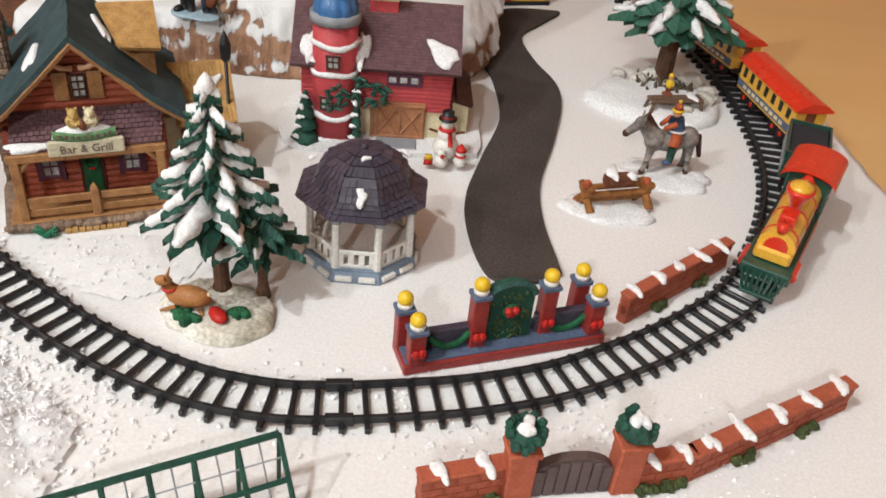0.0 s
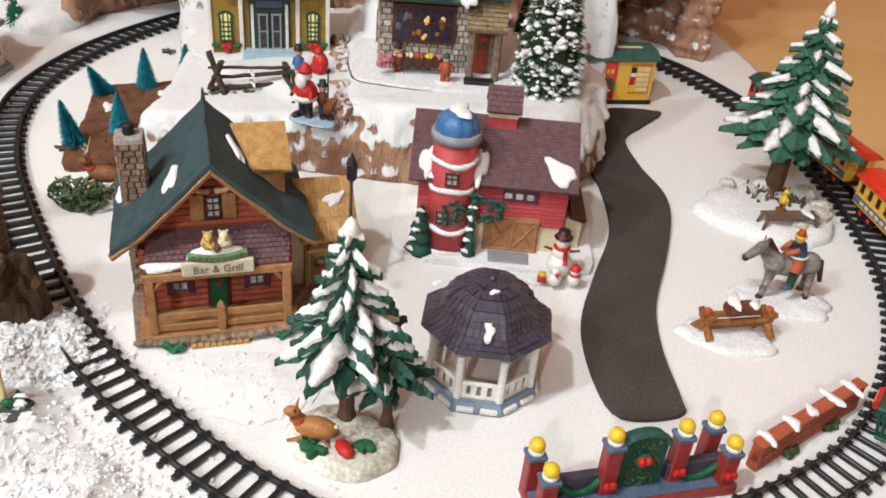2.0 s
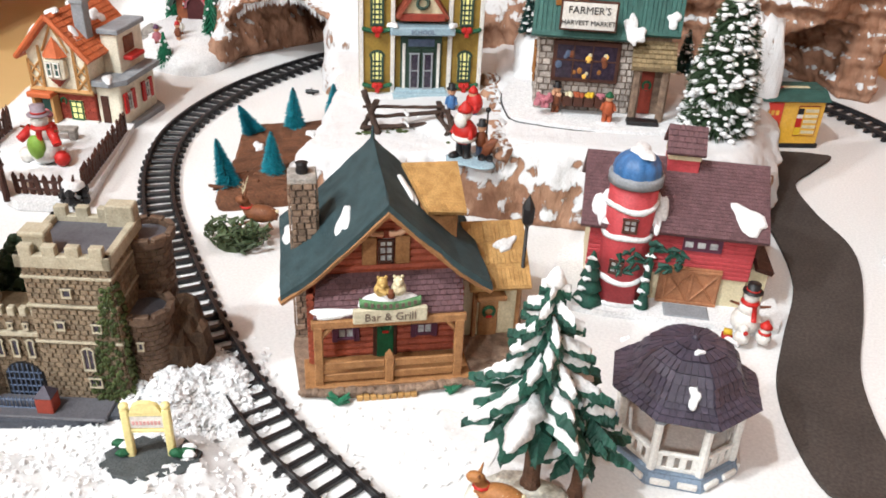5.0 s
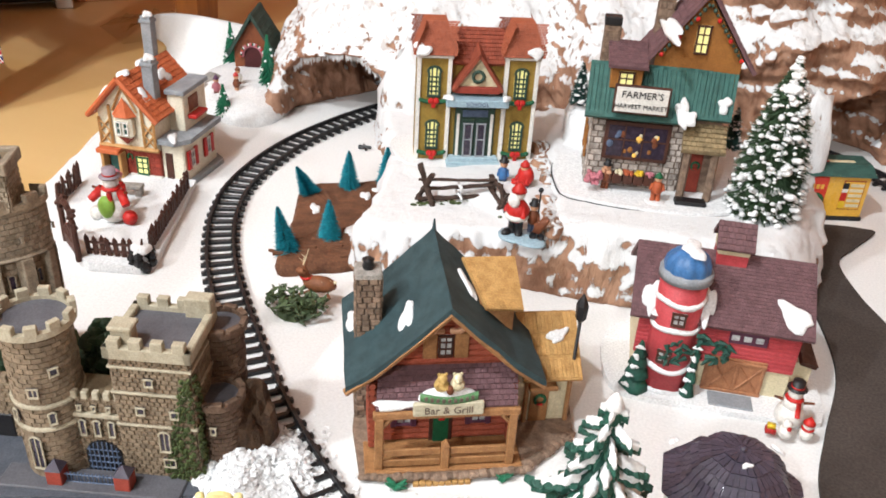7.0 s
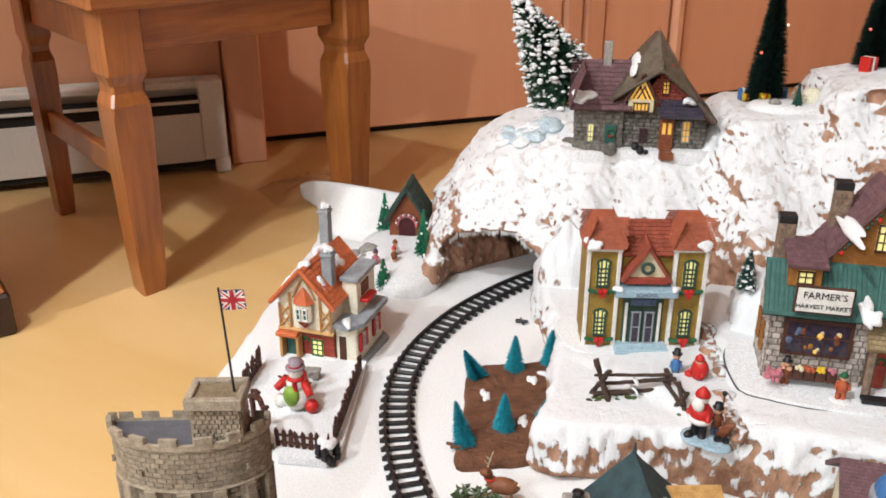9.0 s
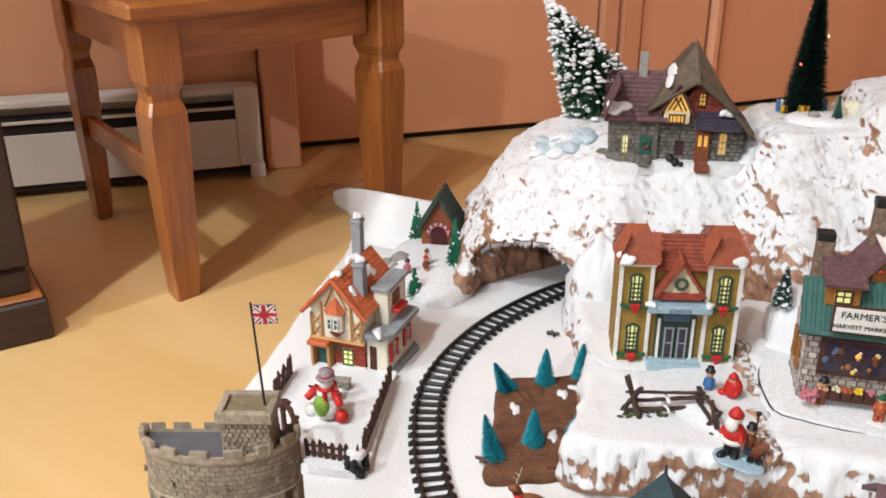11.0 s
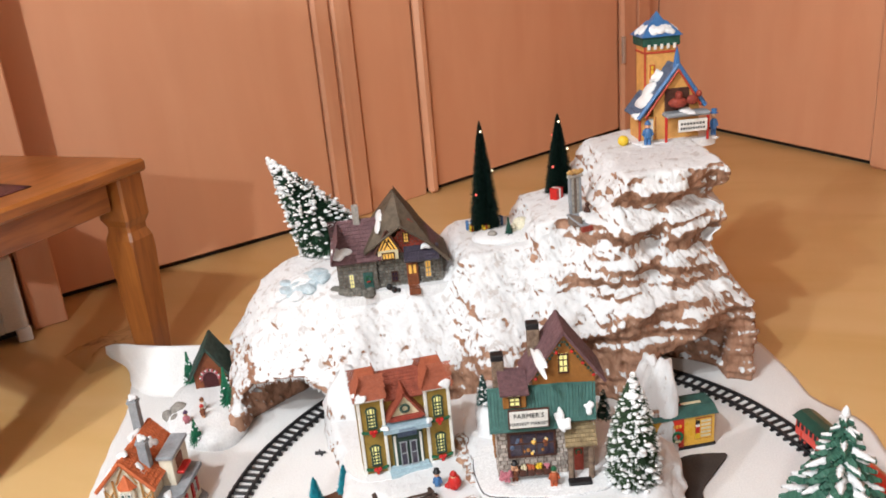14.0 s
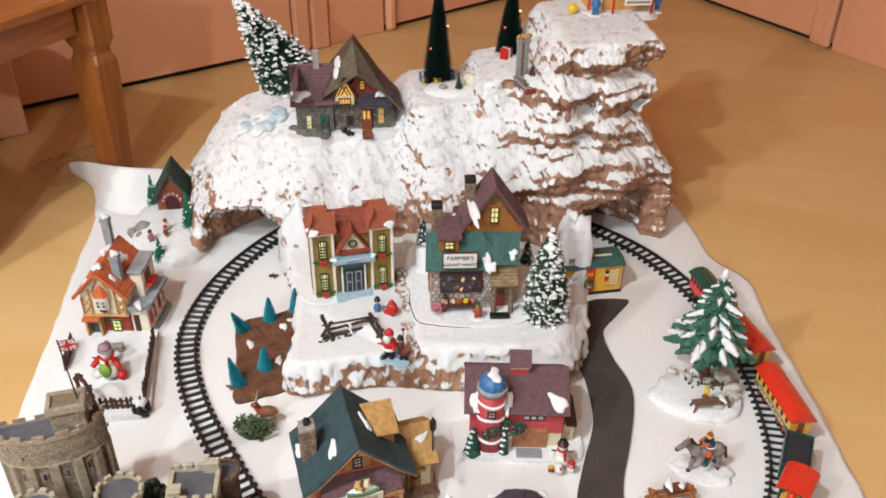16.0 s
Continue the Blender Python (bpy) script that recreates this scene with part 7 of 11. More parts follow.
def toy_house():
    t = thing("toy_house", 0.1697, 1.794, 0.417, 21.7, "blue-roofed toy house model with square yellow tower", "model house")
    t.scale = (0.92, 0.92, 1.03)
    M_PEACH = mat("peach_wall", "cf9a55", "a87638", 0.55, 90, 600, 0.4, 0.15)
    M_ORB = mat("orange_red_trim", "b0432a", "8a321e")
    bm = bm_new()
    out = [(-0.085, -0.012), (0.0, -0.022), (0.075, -0.012), (0.085, 0.05), (0.05, 0.09), (-0.07, 0.085)]
    poly_prism(bm, [(p.x, p.y) for p in smooth_path([(x, y, 0) for x, y in out], 40, True)[0]], -0.012, 0.004)
    part("snowy_base", bm, M_SNOW, t)
    bm = bm_new()
    gable(bm, -0.046, 0.046, 0.0, 0.08, 0.0, 0.062, 0.128)
    body = part("body", bm, M_PEACH, t)
    pbox(body, "left_wing", M_PEACH, -0.072, -0.040, 0.006, 0.07, 0.0, 0.046)
    for sx in (-1, 1):
        xe = sx * (0.080 if sx < 0 else 0.056)
        ze = 0.046 if sx < 0 else 0.060
        a, b, c_, d_ = V((xe, -0.008, ze)), V((xe, 0.086, ze)), V((0, 0.086, 0.136)), V((0, -0.008, 0.136))
        if sx > 0:
            pitched(body, "roof", M_BLUEGREY, a, b, c_, d_, 10, 10, 0.004, 0.0008, 0.3, 151)
        else:
            pitched(body, "roof", M_BLUEGREY, b, a, d_, c_, 12, 10, 0.004, 0.0008, 0.3, 152)
        ptube(body, "barge_board", M_BLUEP, (xe, -0.010, ze), (0, -0.010, 0.136), 0.0042, seg=6)
        ptube(body, "trim", M_ORB, (xe * 0.82, -0.011, ze + 0.002), (0, -0.011, 0.127), 0.0022, seg=5)
    lathe_b = bm_new()
    lathe(lathe_b, [(0.008, 0.130), (0.005, 0.150), (0.0, 0.168)], 6, (0, 0.0, 0))
    part("gable_spire", lathe_b, M_BLUEP, body)
    patch(body, (-0.052, 0.024, 0.078), (-0.74, -0.1, 0.67), 0.030, 0.027, 20, 0.006, seed=153)
    patch(body, (-0.026, 0.048, 0.112), (-0.74, -0.1, 0.67), 0.022, 0.018, 0, 0.006, seed=154)
    patch(body, (-0.078, 0.0, 0.049), (-0.5, -0.3, 0.8), 0.012, 0.008, 0, 0.005, seed=155)
    # open loft with a moulded sleigh
    pbox(body, "loft_opening", M_DKBROWN, -0.024, 0.026, -0.0025, 0.002, 0.052, 0.094, 0.002)
    bm = bm_new()
    ball(bm, (-0.002, -0.014, 0.070), 0.014, 10, 7, (1.4, 0.7, 0.7))
    ball(bm, (0.0, -0.014, 0.083), 0.008, 8, 6)
    ball(bm, (0.026, -0.018, 0.074), 0.010, 8, 6, (1.2, 0.6, 0.9))
    ball(bm, (0.038, -0.020, 0.084), 0.006, 8, 6)
    part("loft_sleigh", bm, M_BRICKP, body, "red and brown moulded sleigh in the loft")
    sl = pbox(t, "porch_roof", M_GREYP, -0.030, 0.060, -0.030, 0.0, 0.046, 0.054, 0.003)
    patch(sl, (0.015, -0.016, 0.0545), (0, 0, 1), 0.036, 0.011, 0, 0.004, seed=156)
    s = pbox(t, "sign", M_WHITEP, -0.006, 0.052, -0.033, -0.029, 0.020, 0.042, 0.001, "white sign with two lines of small writing")
    for z, n in ((0.0345, 8), (0.0265, 10)):
        for k in range(n):
            w_ = 0.050 / n
            pbox(s, "lettering_bar", M_INK, -0.002 + k * w_, -0.002 + k * w_ + w_ * 0.62, -0.0336, -0.0328, z - 0.002, z + 0.002, 0)
    for x in (-0.028, 0.056):
        ptube(t, "porch_post", M_REDP, (x, -0.024, 0.002), (x, -0.024, 0.048), 0.003, seg=8)
    for x in (-0.066, -0.050):
        pbox(t, "panel", M_WHITEP if x > -0.06 else M_PEACH, x - 0.006, x + 0.006, 0.002, 0.0062, 0.004, 0.042, 0.0006)
    for x in (-0.073, -0.058, -0.042):
        pbox(t, "red_post", M_ORB, x - 0.002, x + 0.002, 0.0, 0.007, 0.0, 0.047)
    # tower
    tx0, tx1, ty0, ty1 = -0.048, 0.016, 0.048, 0.105
    tw = pbox(t, "tower", M_PEACH, tx0, tx1, ty0, ty1, 0.06, 0.166, 0.001, "peach square bell tower")
    for x in (tx0, tx1):
        pbox(tw, "red_corner", M_ORB, x - 0.002, x + 0.002, ty0 - 0.002, ty0 + 0.002, 0.07, 0.170)
    pbox(tw, "band", M_ORB, tx0 - 0.002, tx1 + 0.002, ty0 - 0.002, ty1 + 0.002, 0.150, 0.154)
    pbox(tw, "gallery", M_GREENP, tx0 - 0.006, tx1 + 0.006, ty0 - 0.006, ty1 + 0.006, 0.163, 0.180, 0.002)
    for k in range(5):
        x = tx0 + 0.006 + k * 0.013
        pbox(tw, "bracket", M_WHITEP, x - 0.003, x + 0.003, ty0 - 0.008, ty0 - 0.004, 0.158, 0.167, 0.0008)
    bm = bm_new()
    hip_cap(bm, tx0 - 0.010, tx1 + 0.010, ty0 - 0.010, ty1 + 0.010, 0.180, 0.205, 0.026)
    lathe(bm, [(0.022, 0.199), (0.0, 0.222)], 4, ((tx0 + tx1) / 2, (ty0 + ty1) / 2, 0), math.pi / 4)
    part("tower_roof", bm, M_BLUEP, tw)
    for k in range(9):
        a = -3.4 + k * 0.5
        patch(tw, ((tx0 + tx1) / 2 + 0.03 * math.cos(a), (ty0 + ty1) / 2 + 0.028 * math.sin(a), 0.190), (math.cos(a) * 0.5, math.sin(a) * 0.5, 0.8), 0.0155, 0.0125, 0, 0.005, seed=158 + k)
    plathe(tw, "clock", M_WHITEP, [(0.009, -0.001), (0.009, 0.001)], ((tx0 + 0.030), ty0 - 0.012, 0.112), 14, smooth=False)
    w = window(tw, tx0 + 0.014, ty0 - 0.001, 0.105, 0.010, 0.026, M_ORB, M_YELLOWP, 1, 3)
    dr = thing("toy_drum", 0.078, 1.752, 0.417, 0, "small yellow toy drum on the snowy peak", "toy drum")
    bm = bm_new()
    lathe(bm, [(0.009, -0.004), (0.010, 0.0), (0.009, 0.004)], 14)
    part("shell", bm, M_YELLOWP, dr, smooth=True, m=Matrix.Translation((0, 0, 0.010)) @ pose(0, 0, 0, 75, 0, 10))
    figure("toy_figure", 0.122, 1.748, 0.418, 0.048, 10, "blue-robed toy figure beside the toy house", "figurine", [M_BLUEP, M_BLUEP, M_FLESH, M_BLUEP, M_SNOW], "cone", wide=0.9)
    figure("elf_figure", 0.108, 1.700, 0.365, 0.034, 10, "small elf figure with green top and yellow trousers on the slope", "figurine", [M_YELLOWP, M_HOLLY, M_FLESH, M_BRICKP, M_SNOW], "cone", wide=0.7)
    figure("toy_soldier", 0.236, 1.815, 0.415, 0.055, 20, "slim blue toy soldier beside the toy house", "figurine", [M_BLUEP, M_BLUEP, M_FLESH, M_BLUEP, M_SNOW], "top", wide=0.6)


toy_house()

# ---------- castle ----------


def merlons(parent, material, pts, z, w, d, h):
    for x, y, a in pts:
        bm = bm_new()
        box(bm, -w / 2, w / 2, -d / 2, d / 2, z, z + h, 0.0006, m=Matrix.Translation((x, y, 0)) @ pose(0, 0, 0, 0, 0, a))
        part("merlon", bm, material, parent)


def round_tower(parent, name, x, y, r, z0, z1, rows, cols, stone, coping, seed, n_merlon=12, roof=True, wide=0.0, high=0.0075):
    bm = bm_new()
    lathe(bm, [(r - 0.0006, z0), (r - 0.0006, z1)], 24, (x, y, 0))
    tw = part(name, bm, M_CASTLE_J, parent)
    bm = bm_new()
    g = random.Random(seed)
    for i in range(rows):
        za, zb = z0 + (z1 - z0) * (i + 0.06) / rows, z0 + (z1 - z0) * (i + 0.94) / rows
        off = 0.5 * (i % 2) + g.uniform(-0.1, 0.1)
        for k in range(cols):
            a0, a1 = math.tau * (k + off + 0.05) / cols, math.tau * (k + off + 0.95) / cols
            rr = r + g.uniform(0, 0.0007)
            vs = [bm.verts.new((x + q * math.cos(a), y + q * math.sin(a), z)) for q in (r - 0.0006, rr) for a, z in ((a0, za), (a1, za), (a1, zb), (a0, zb))]
            bm.faces.new((vs[4], vs[5], vs[6], vs[7]))
            for p, q in ((0, 1), (1, 2), (2, 3), (3, 0)):
                bm.faces.new((vs[p], vs[q], vs[q + 4], vs[p + 4]))
    part("stonework", bm, stone, tw, kind="stuff")
    bm = bm_new()
    R = r + wide
    if n_merlon:
        lathe(bm, [(r, z1 - 0.004), (R + 0.0015, z1 - 0.001), (R + 0.0015, z1 + 0.004), (R - 0.0035, z1 + 0.004), (R - 0.0035, z1 + 0.0005)], 24, (x, y, 0))
        merlons(tw, coping, [(x + (R - 0.001) * math.cos(math.tau * k / n_merlon), y + (R - 0.001) * math.sin(math.tau * k / n_merlon), math.degrees(math.tau * k / n_merlon) + 90) for k in range(n_merlon)], z1 + 0.003, math.tau * R / n_merlon * (0.55 if high > 0.005 else 0.8), 0.005, high)
        part("parapet", bm, coping, tw)
    else:
        bm.free()
    if roof:
        plathe(tw, "lead_roof", M_LEAD, [(R - 0.003, z1 - 0.001), (R - 0.003, z1 + 0.001)], (x, y, 0), 24, smooth=False)
    return tw


def slit(parent, x, y, z, w, h, a=0.0, arch=False, frame_=None):
    m = Matrix.Translation((x, y, 0)) @ pose(0, 0, 0, 0, 0, a)
    return window(parent, 0, -0.0008, z, w, h, frame_ or M_BUFF, M_DARKPANE, 2 if w > 0.0075 else 1, 1, arch, 0.0018, 0.0008, m=m)


def castle():
    t = thing("castle", -0.2516, 0.6616, 0, 21.5, "tan stone castle model with gatehouse, towers and flag", "model castle", scale=0.945)
    bm = bm_new()
    out = [(-0.12, -0.030), (0.0, -0.028), (0.09, -0.014), (0.118, 0.03), (0.115, 0.085), (0.06, 0.12), (-0.02, 0.14), (-0.12, 0.15), (-0.20, 0.12), (-0.21, 0.03)]
    poly_prism(bm, [(p.x, p.y) for p in smooth_path([(x, y, 0) for x, y in out], 50, True)[0]], 0, 0.007)
    part("mound", bm, mat("dark_mound", "4a4d55", "30343c", 0.7, 90, 600, 0.6, 0.3), t)
    # square gatehouse tower
    x0, x1, y0, y1, zt = 0.032, 0.090, 0.0, 0.056, 0.123
    sq = pbox(t, "square_tower", M_CASTLE_J, x0 + 0.0006, x1 - 0.0006, y0 + 0.0006, y1 - 0.0006, 0.004, zt)
    bm = bm_new()
    for o, u in (((x0, y0, 0.006), (x1 - x0, 0, 0)), ((x1, y0, 0.006), (0, y1 - y0, 0)), ((x1, y1, 0.006), (x0 - x1, 0, 0)), ((x0, y1, 0.006), (0, y0 - y1, 0))):
        courses(bm, o, u, (0, 0, zt - 0.006), 28, 11, 0.0007, 0.14, 0.3, 171)
    part("stonework", bm, M_CASTLE, sq, kind="stuff")
    bm = bm_new()
    for z in (0.057, 0.087, 0.110):
        box(bm, x0 - 0.0018, x1 + 0.0018, y0 - 0.0018, y1 + 0.0018, z, z + 0.0022, 0.0005)
    part("string_course", bm, M_BUFF, sq)
    bm = bm_new()
    for a in (x0, x1):
        box(bm, a - 0.003, a + 0.003, y0 - 0.003, y1 + 0.003, zt - 0.004, zt + 0.006, 0.0008)
    for b in (y0, y1):
        box(bm, x0 - 0.003, x1 + 0.003, b - 0.003, b + 0.003, zt - 0.004, zt + 0.006, 0.0008)
    merlons(sq, M_BUFF, [(x0 + 0.006 + k * 0.0155, y0, 0) for k in range(4)], zt + 0.005, 0.009, 0.006, 0.008)
    merlons(sq, M_BUFF, [(x0 + 0.006 + k * 0.0155, y1, 0) for k in range(4)], zt + 0.005, 0.009, 0.006, 0.008)
    part("parapet", bm, M_BUFF, sq)
    pbox(sq, "lead_roof", M_LEAD, x0 + 0.002, x1 - 0.002, y0 + 0.002, y1 - 0.002, zt, zt + 0.0015)
    pbox(sq, "roof_turret", M_BUFF, x0 + 0.002, x0 + 0.017, y0 + 0.004, y0 + 0.016, zt, zt + 0.017, 0.001)
    pbox(sq, "turret_cap", M_BUFF, x0 + 0.0005, x0 + 0.0185, y0 + 0.0025, y0 + 0.0175, zt + 0.016, zt + 0.020, 0.001)
    pbox(sq, "corner_turret", M_BUFF, x1 - 0.018, x1 + 0.002, y1 - 0.008, y1 + 0.004, zt, zt + 0.018, 0.001)
    for x, z in ((0.060, 0.097), (0.051, 0.070), (0.076, 0.069)):
        slit(sq, x, y0 - 0.001, z, 0.007, 0.007)
    slit(sq, 0.066, y0 - 0.001, 0.036, 0.009, 0.015, arch=True)
    slit(sq, 0.068, y0 - 0.001, 0.021, 0.010, 0.008)
    # ivy on the corner
    bm = bm_new()
    for k in range(420):
        u = rnd.random() ** 1.4
        z = 0.006 + 0.10 * u
        sp = 0.022 * (1 - u) + 0.006
        onx = rnd.random() < 0.55
        p = V((x1 - rnd.random() * sp, y0 - 0.002, z)) if onx else V((x1 + 0.002, y0 + rnd.random() * sp, z))
        ball(bm, p, rnd.uniform(0.0012, 0.0024), 4, 3)
    part("ivy", bm, M_IVY, sq, "green ivy", kind="stuff")
    # gate wall
    gw = pbox(t, "gate_wall", M_CASTLE_J, -0.004, 0.033, 0.003, 0.030, 0.004, 0.078)
    bm = bm_new()
    courses(bm, (-0.004, 0.003, 0.006), (0.037, 0, 0), (0, 0, 0.072), 16, 7, 0.0007, 0.14, 0.3, 173)
    part("stonework", bm, M_CASTLE, gw, kind="stuff")
    bm = bm_new()
    box(bm, -0.004, 0.033, 0.000, 0.005, 0.060, 0.064, 0.0006)
    merlons(gw, M_BUFF, [(0.000 + k * 0.0082, 0.003, 0) for k in range(5)], 0.077, 0.0048, 0.005, 0.007)
    part("parapet", bm, M_BUFF, gw)
    for x in (0.003, 0.014, 0.025):
        slit(gw, x, 0.0022, 0.043, 0.0055, 0.012, arch=True)
        slit(gw, x, 0.0022, 0.067, 0.004, 0.005)
    bm = bm_new()
    poly = [(0.001, 0.004), (0.029, 0.004)] + [(0.015 + 0.014 * math.cos(math.pi * k / 10), 0.023 + 0.014 * math.sin(math.pi * k / 10)) for k in range(11)]
    f = [bm.verts.new((x, 0.0016, z)) for x, z in poly]
    b = [bm.verts.new((x, 0.0045, z)) for x, z in poly]
    bm.faces.new(f)
    bridge(bm, b, f)
    arch = part("gate_arch", bm, M_BLACKP, gw, "dark arched gateway with iron bars")
    for k in range(7):
        x = 0.0045 + k * 0.0035
        pbox(arch, "iron_bar", M_BLUEGREY, x - 0.0005, x + 0.0005, 0.0004, 0.0016, 0.004, 0.023 + 0.013 * math.sqrt(max(0, 1 - ((x - 0.015) / 0.0135) ** 2)), 0.0002)
    for z in (0.010, 0.016, 0.022, 0.028):
        pbox(arch, "cross_bar", M_BLUEGREY, 0.0025, 0.0275, 0.0006, 0.0017, z - 0.0005, z + 0.0005, 0.0002)
    # round gate towers
    rt = round_tower(t, "round_tower", -0.024, 0.012, 0.0245, 0.004, 0.138, 30, 22, M_CASTLE, M_BUFF, 175, 11, True, 0.003)
    for a, z, w, h, ar in ((-0.1, 0.020, 0.010, 0.026, True), (0.5, 0.062, 0.006, 0.008, True), (-0.6, 0.062, 0.006, 0.008, True), (0.15, 0.088, 0.008, 0.008, False), (0.75, 0.104, 0.007, 0.007, False)):
        an = -math.pi / 2 + a
        slit(rt, -0.024 + 0.0252 * math.cos(an), 0.012 + 0.0252 * math.sin(an), z, w, h, math.degrees(a), ar)
    bm = bm_new()
    for z in (0.055, 0.076):
        lathe(bm, [(0.0245, z - 0.001), (0.0265, z), (0.0265, z + 0.002), (0.0245, z + 0.003)], 24, (-0.024, 0.012, 0))
    part("string_course", bm, M_BUFF, rt)
    rt2 = round_tower(t, "round_turret", 0.100, 0.026, 0.0165, 0.004, 0.070, 16, 15, M_BROWNSTONE, M_BROWNSTONE, 176, 9, True, 0.002, 0.0035)
    slit(rt2, 0.100, 0.0088, 0.048, 0.005, 0.007)
    bm = bm_new()
    ball(bm, (0, 0, 0), 1.0, 22, 14)
    for v in bm.verts:
        n_ = v.co.normalized()
        k_ = 1 + 0.25 * noise.noise(n_ * 2 + V((4, 0, 0))) + 0.14 * noise.noise(n_ * 6)
        v.co = V((0.118 + 0.020 * n_.x * k_, 0.046 + 0.030 * n_.y * k_, max(0.002, 0.062 * n_.z * k_)))
    part("rock_bank", bm, mat("dark_earth", "54402f", "33271f", 0.85, 120, 600, 0.8, 0.5), t, "dark brown rocky bank behind the turret")
    round_tower(t, "round_turret", 0.094, 0.060, 0.0175, 0.004, 0.112, 24, 15, M_BROWNSTONE, M_BROWNSTONE, 177, 9, True, 0.002, 0.0035)
    # outer left wall
    lw = pbox(t, "curtain_wall", M_CASTLE_J, -0.115, -0.040, 0.030, 0.045, 0.004, 0.060)
    bm = bm_new()
    courses(bm, (-0.115, 0.030, 0.006), (0.075, 0, 0), (0, 0, 0.054), 12, 13, 0.0007, 0.14, 0.3, 178)
    merlons(lw, M_CASTLE, [(-0.112 + k * 0.010, 0.0335, 0) for k in range(8)], 0.059, 0.0056, 0.006, 0.008)
    part("stonework", bm, M_CASTLE, lw, kind="stuff")
    pbox(lw, "gate_arch", M_BLACKP, -0.092, -0.070, 0.0285, 0.031, 0.004, 0.030, 0.002)
    rt3 = round_tower(t, "round_tower", -0.135, 0.020, 0.0235, 0.004, 0.112, 25, 21, M_CASTLE, M_BUFF, 179, 10, True, 0.003)
    # forecourt: posts and railings
    pbox(t, "forecourt", M_LEAD, -0.06, 0.08, -0.024, 0.0, 0.006, 0.009, 0.001)
    for x in (-0.016, 0.036):
        p = pbox(t, "brick_pier", M_BRICKP, x - 0.006, x + 0.006, -0.020, -0.008, 0.006, 0.022, 0.0006)
        bm = bm_new()
        lathe(bm, [(0.009, 0.022), (0.0, 0.030)], 4, (x, -0.014, 0), math.pi / 4)
        part("pier_cap", bm, M_SLATE, p)
    for k in range(14):
        x = -0.008 + k * 0.0028
        ptube(t, "railing_bar", M_BLUEGREY, (x, -0.0145, 0.006), (x, -0.0145, 0.018), 0.0006, seg=4)
    for z in (0.009, 0.016):
        ptube(t, "railing_rail", M_BLUEGREY, (-0.010, -0.0145, z), (0.030, -0.0145, z), 0.0007, seg=4)
    # planted bank behind the gate
    bm = bm_new()
    for k in range(260):
        a, rr = rnd.uniform(0, math.tau), rnd.random() ** 0.5
        ball(bm, (0.000 + 0.032 * rr * math.cos(a), 0.058 + 0.026 * rr * math.sin(a), 0.095 * (1 - rr * rr) + rnd.uniform(0, 0.010)), rnd.uniform(0.004, 0.008), 5, 4)
    lathe(bm, [(0.036, 0.004), (0.022, 0.07), (0.0, 0.095)], 12, (0, 0.058, 0), 0, 0.8)
    part("bank_bush", bm, mat("dark_bush", "22351f", "141f14", random_=0.3), t, "dark green bushes on the castle bank", kind="stuff")
    bm = bm_new()
    for k in range(160):
        a, rr = rnd.uniform(0, math.tau), rnd.random() ** 0.5
        ball(bm, (-0.075 + 0.035 * rr * math.cos(a), 0.062 + 0.016 * rr * math.sin(a), 0.06 * (1 - rr * rr) + rnd.uniform(0.01, 0.02)), rnd.uniform(0.004, 0.007), 5, 4)
    part("bank_bush", bm, bpy.data.materials["dark_bush"], t, "dark green bushes on the castle bank", kind="stuff")
    # round keep behind, on its own motte
    kx, ky, kr = -0.094, 0.100, 0.066
    motte = plathe(t, "motte", M_IVY, [(0.085, 0.004), (0.074, 0.03), (0.070, 0.05)], (kx, ky, 0), 30)
    kp = round_tower(t, "keep", kx, ky, kr - 0.006, 0.03, 0.136, 20, 46, M_CASTLE2, M_CASTLE2, 181, 0, False)
    for k in range(14):
        a = math.tau * (k + 0.5) / 14
        bm = bm_new()
        box(bm, -0.006, 0.006, -0.006, 0.004, 0.03, 0.134, 0.001, m=Matrix.Translation((kx + (kr - 0.004) * math.cos(a), ky + (kr - 0.004) * math.sin(a), 0)) @ pose(0, 0, 0, 0, 0, math.degrees(a) + 90))
        part("buttress", bm, M_CASTLE2, kp)
        a2 = math.tau * k / 14
        slit(kp, kx + (kr - 0.0052) * math.cos(a2), ky + (kr - 0.0052) * math.sin(a2), 0.108, 0.007, 0.010, math.degrees(a2) + 90, True, M_CASTLE2)
    ku = round_tower(t, "keep_top", kx, ky, kr, 0.134, 0.176, 9, 50, M_CASTLE2, M_CASTLE2, 182, 15, True, 0.001)
    bm = bm_new()
    lathe(bm, [(kr, 0.133), (kr + 0.002, 0.135), (kr, 0.137)], 30, (kx, ky, 0))
    part("string_course", bm, M_CASTLE2, ku)
    for k in range(9):
        a2 = math.tau * k / 9 - 1.4
        slit(ku, kx + kr * 1.006 * math.cos(a2), ky + kr * 1.006 * math.sin(a2), 0.149, 0.003, 0.005, math.degrees(a2) + 90, False, M_CASTLE2)
    # the keep is a shallow half round with a flat back
    def flatten(ob, acc):
        acc = acc @ ob.matrix_basis
        if ob.type == "MESH":
            back = acc.inverted()
            for v in ob.data.vertices:
                p = acc @ v.co
                dy = p.y - ky
                p.y = 0.098 + (0.60 * dy if dy < 0 else 0.03 * dy)
                p.x += 0.001
                v.co = back @ p
        for c in ob.children:
            flatten(c, acc)

    for ob in (kp, ku, motte):
        flatten(ob, Matrix())
    tx, ty = -0.063, 0.084
    tu = pbox(t, "keep_turret", M_CASTLE_J, tx - 0.0195, tx + 0.0195, ty - 0.0145, ty + 0.0145, 0.176, 0.214)
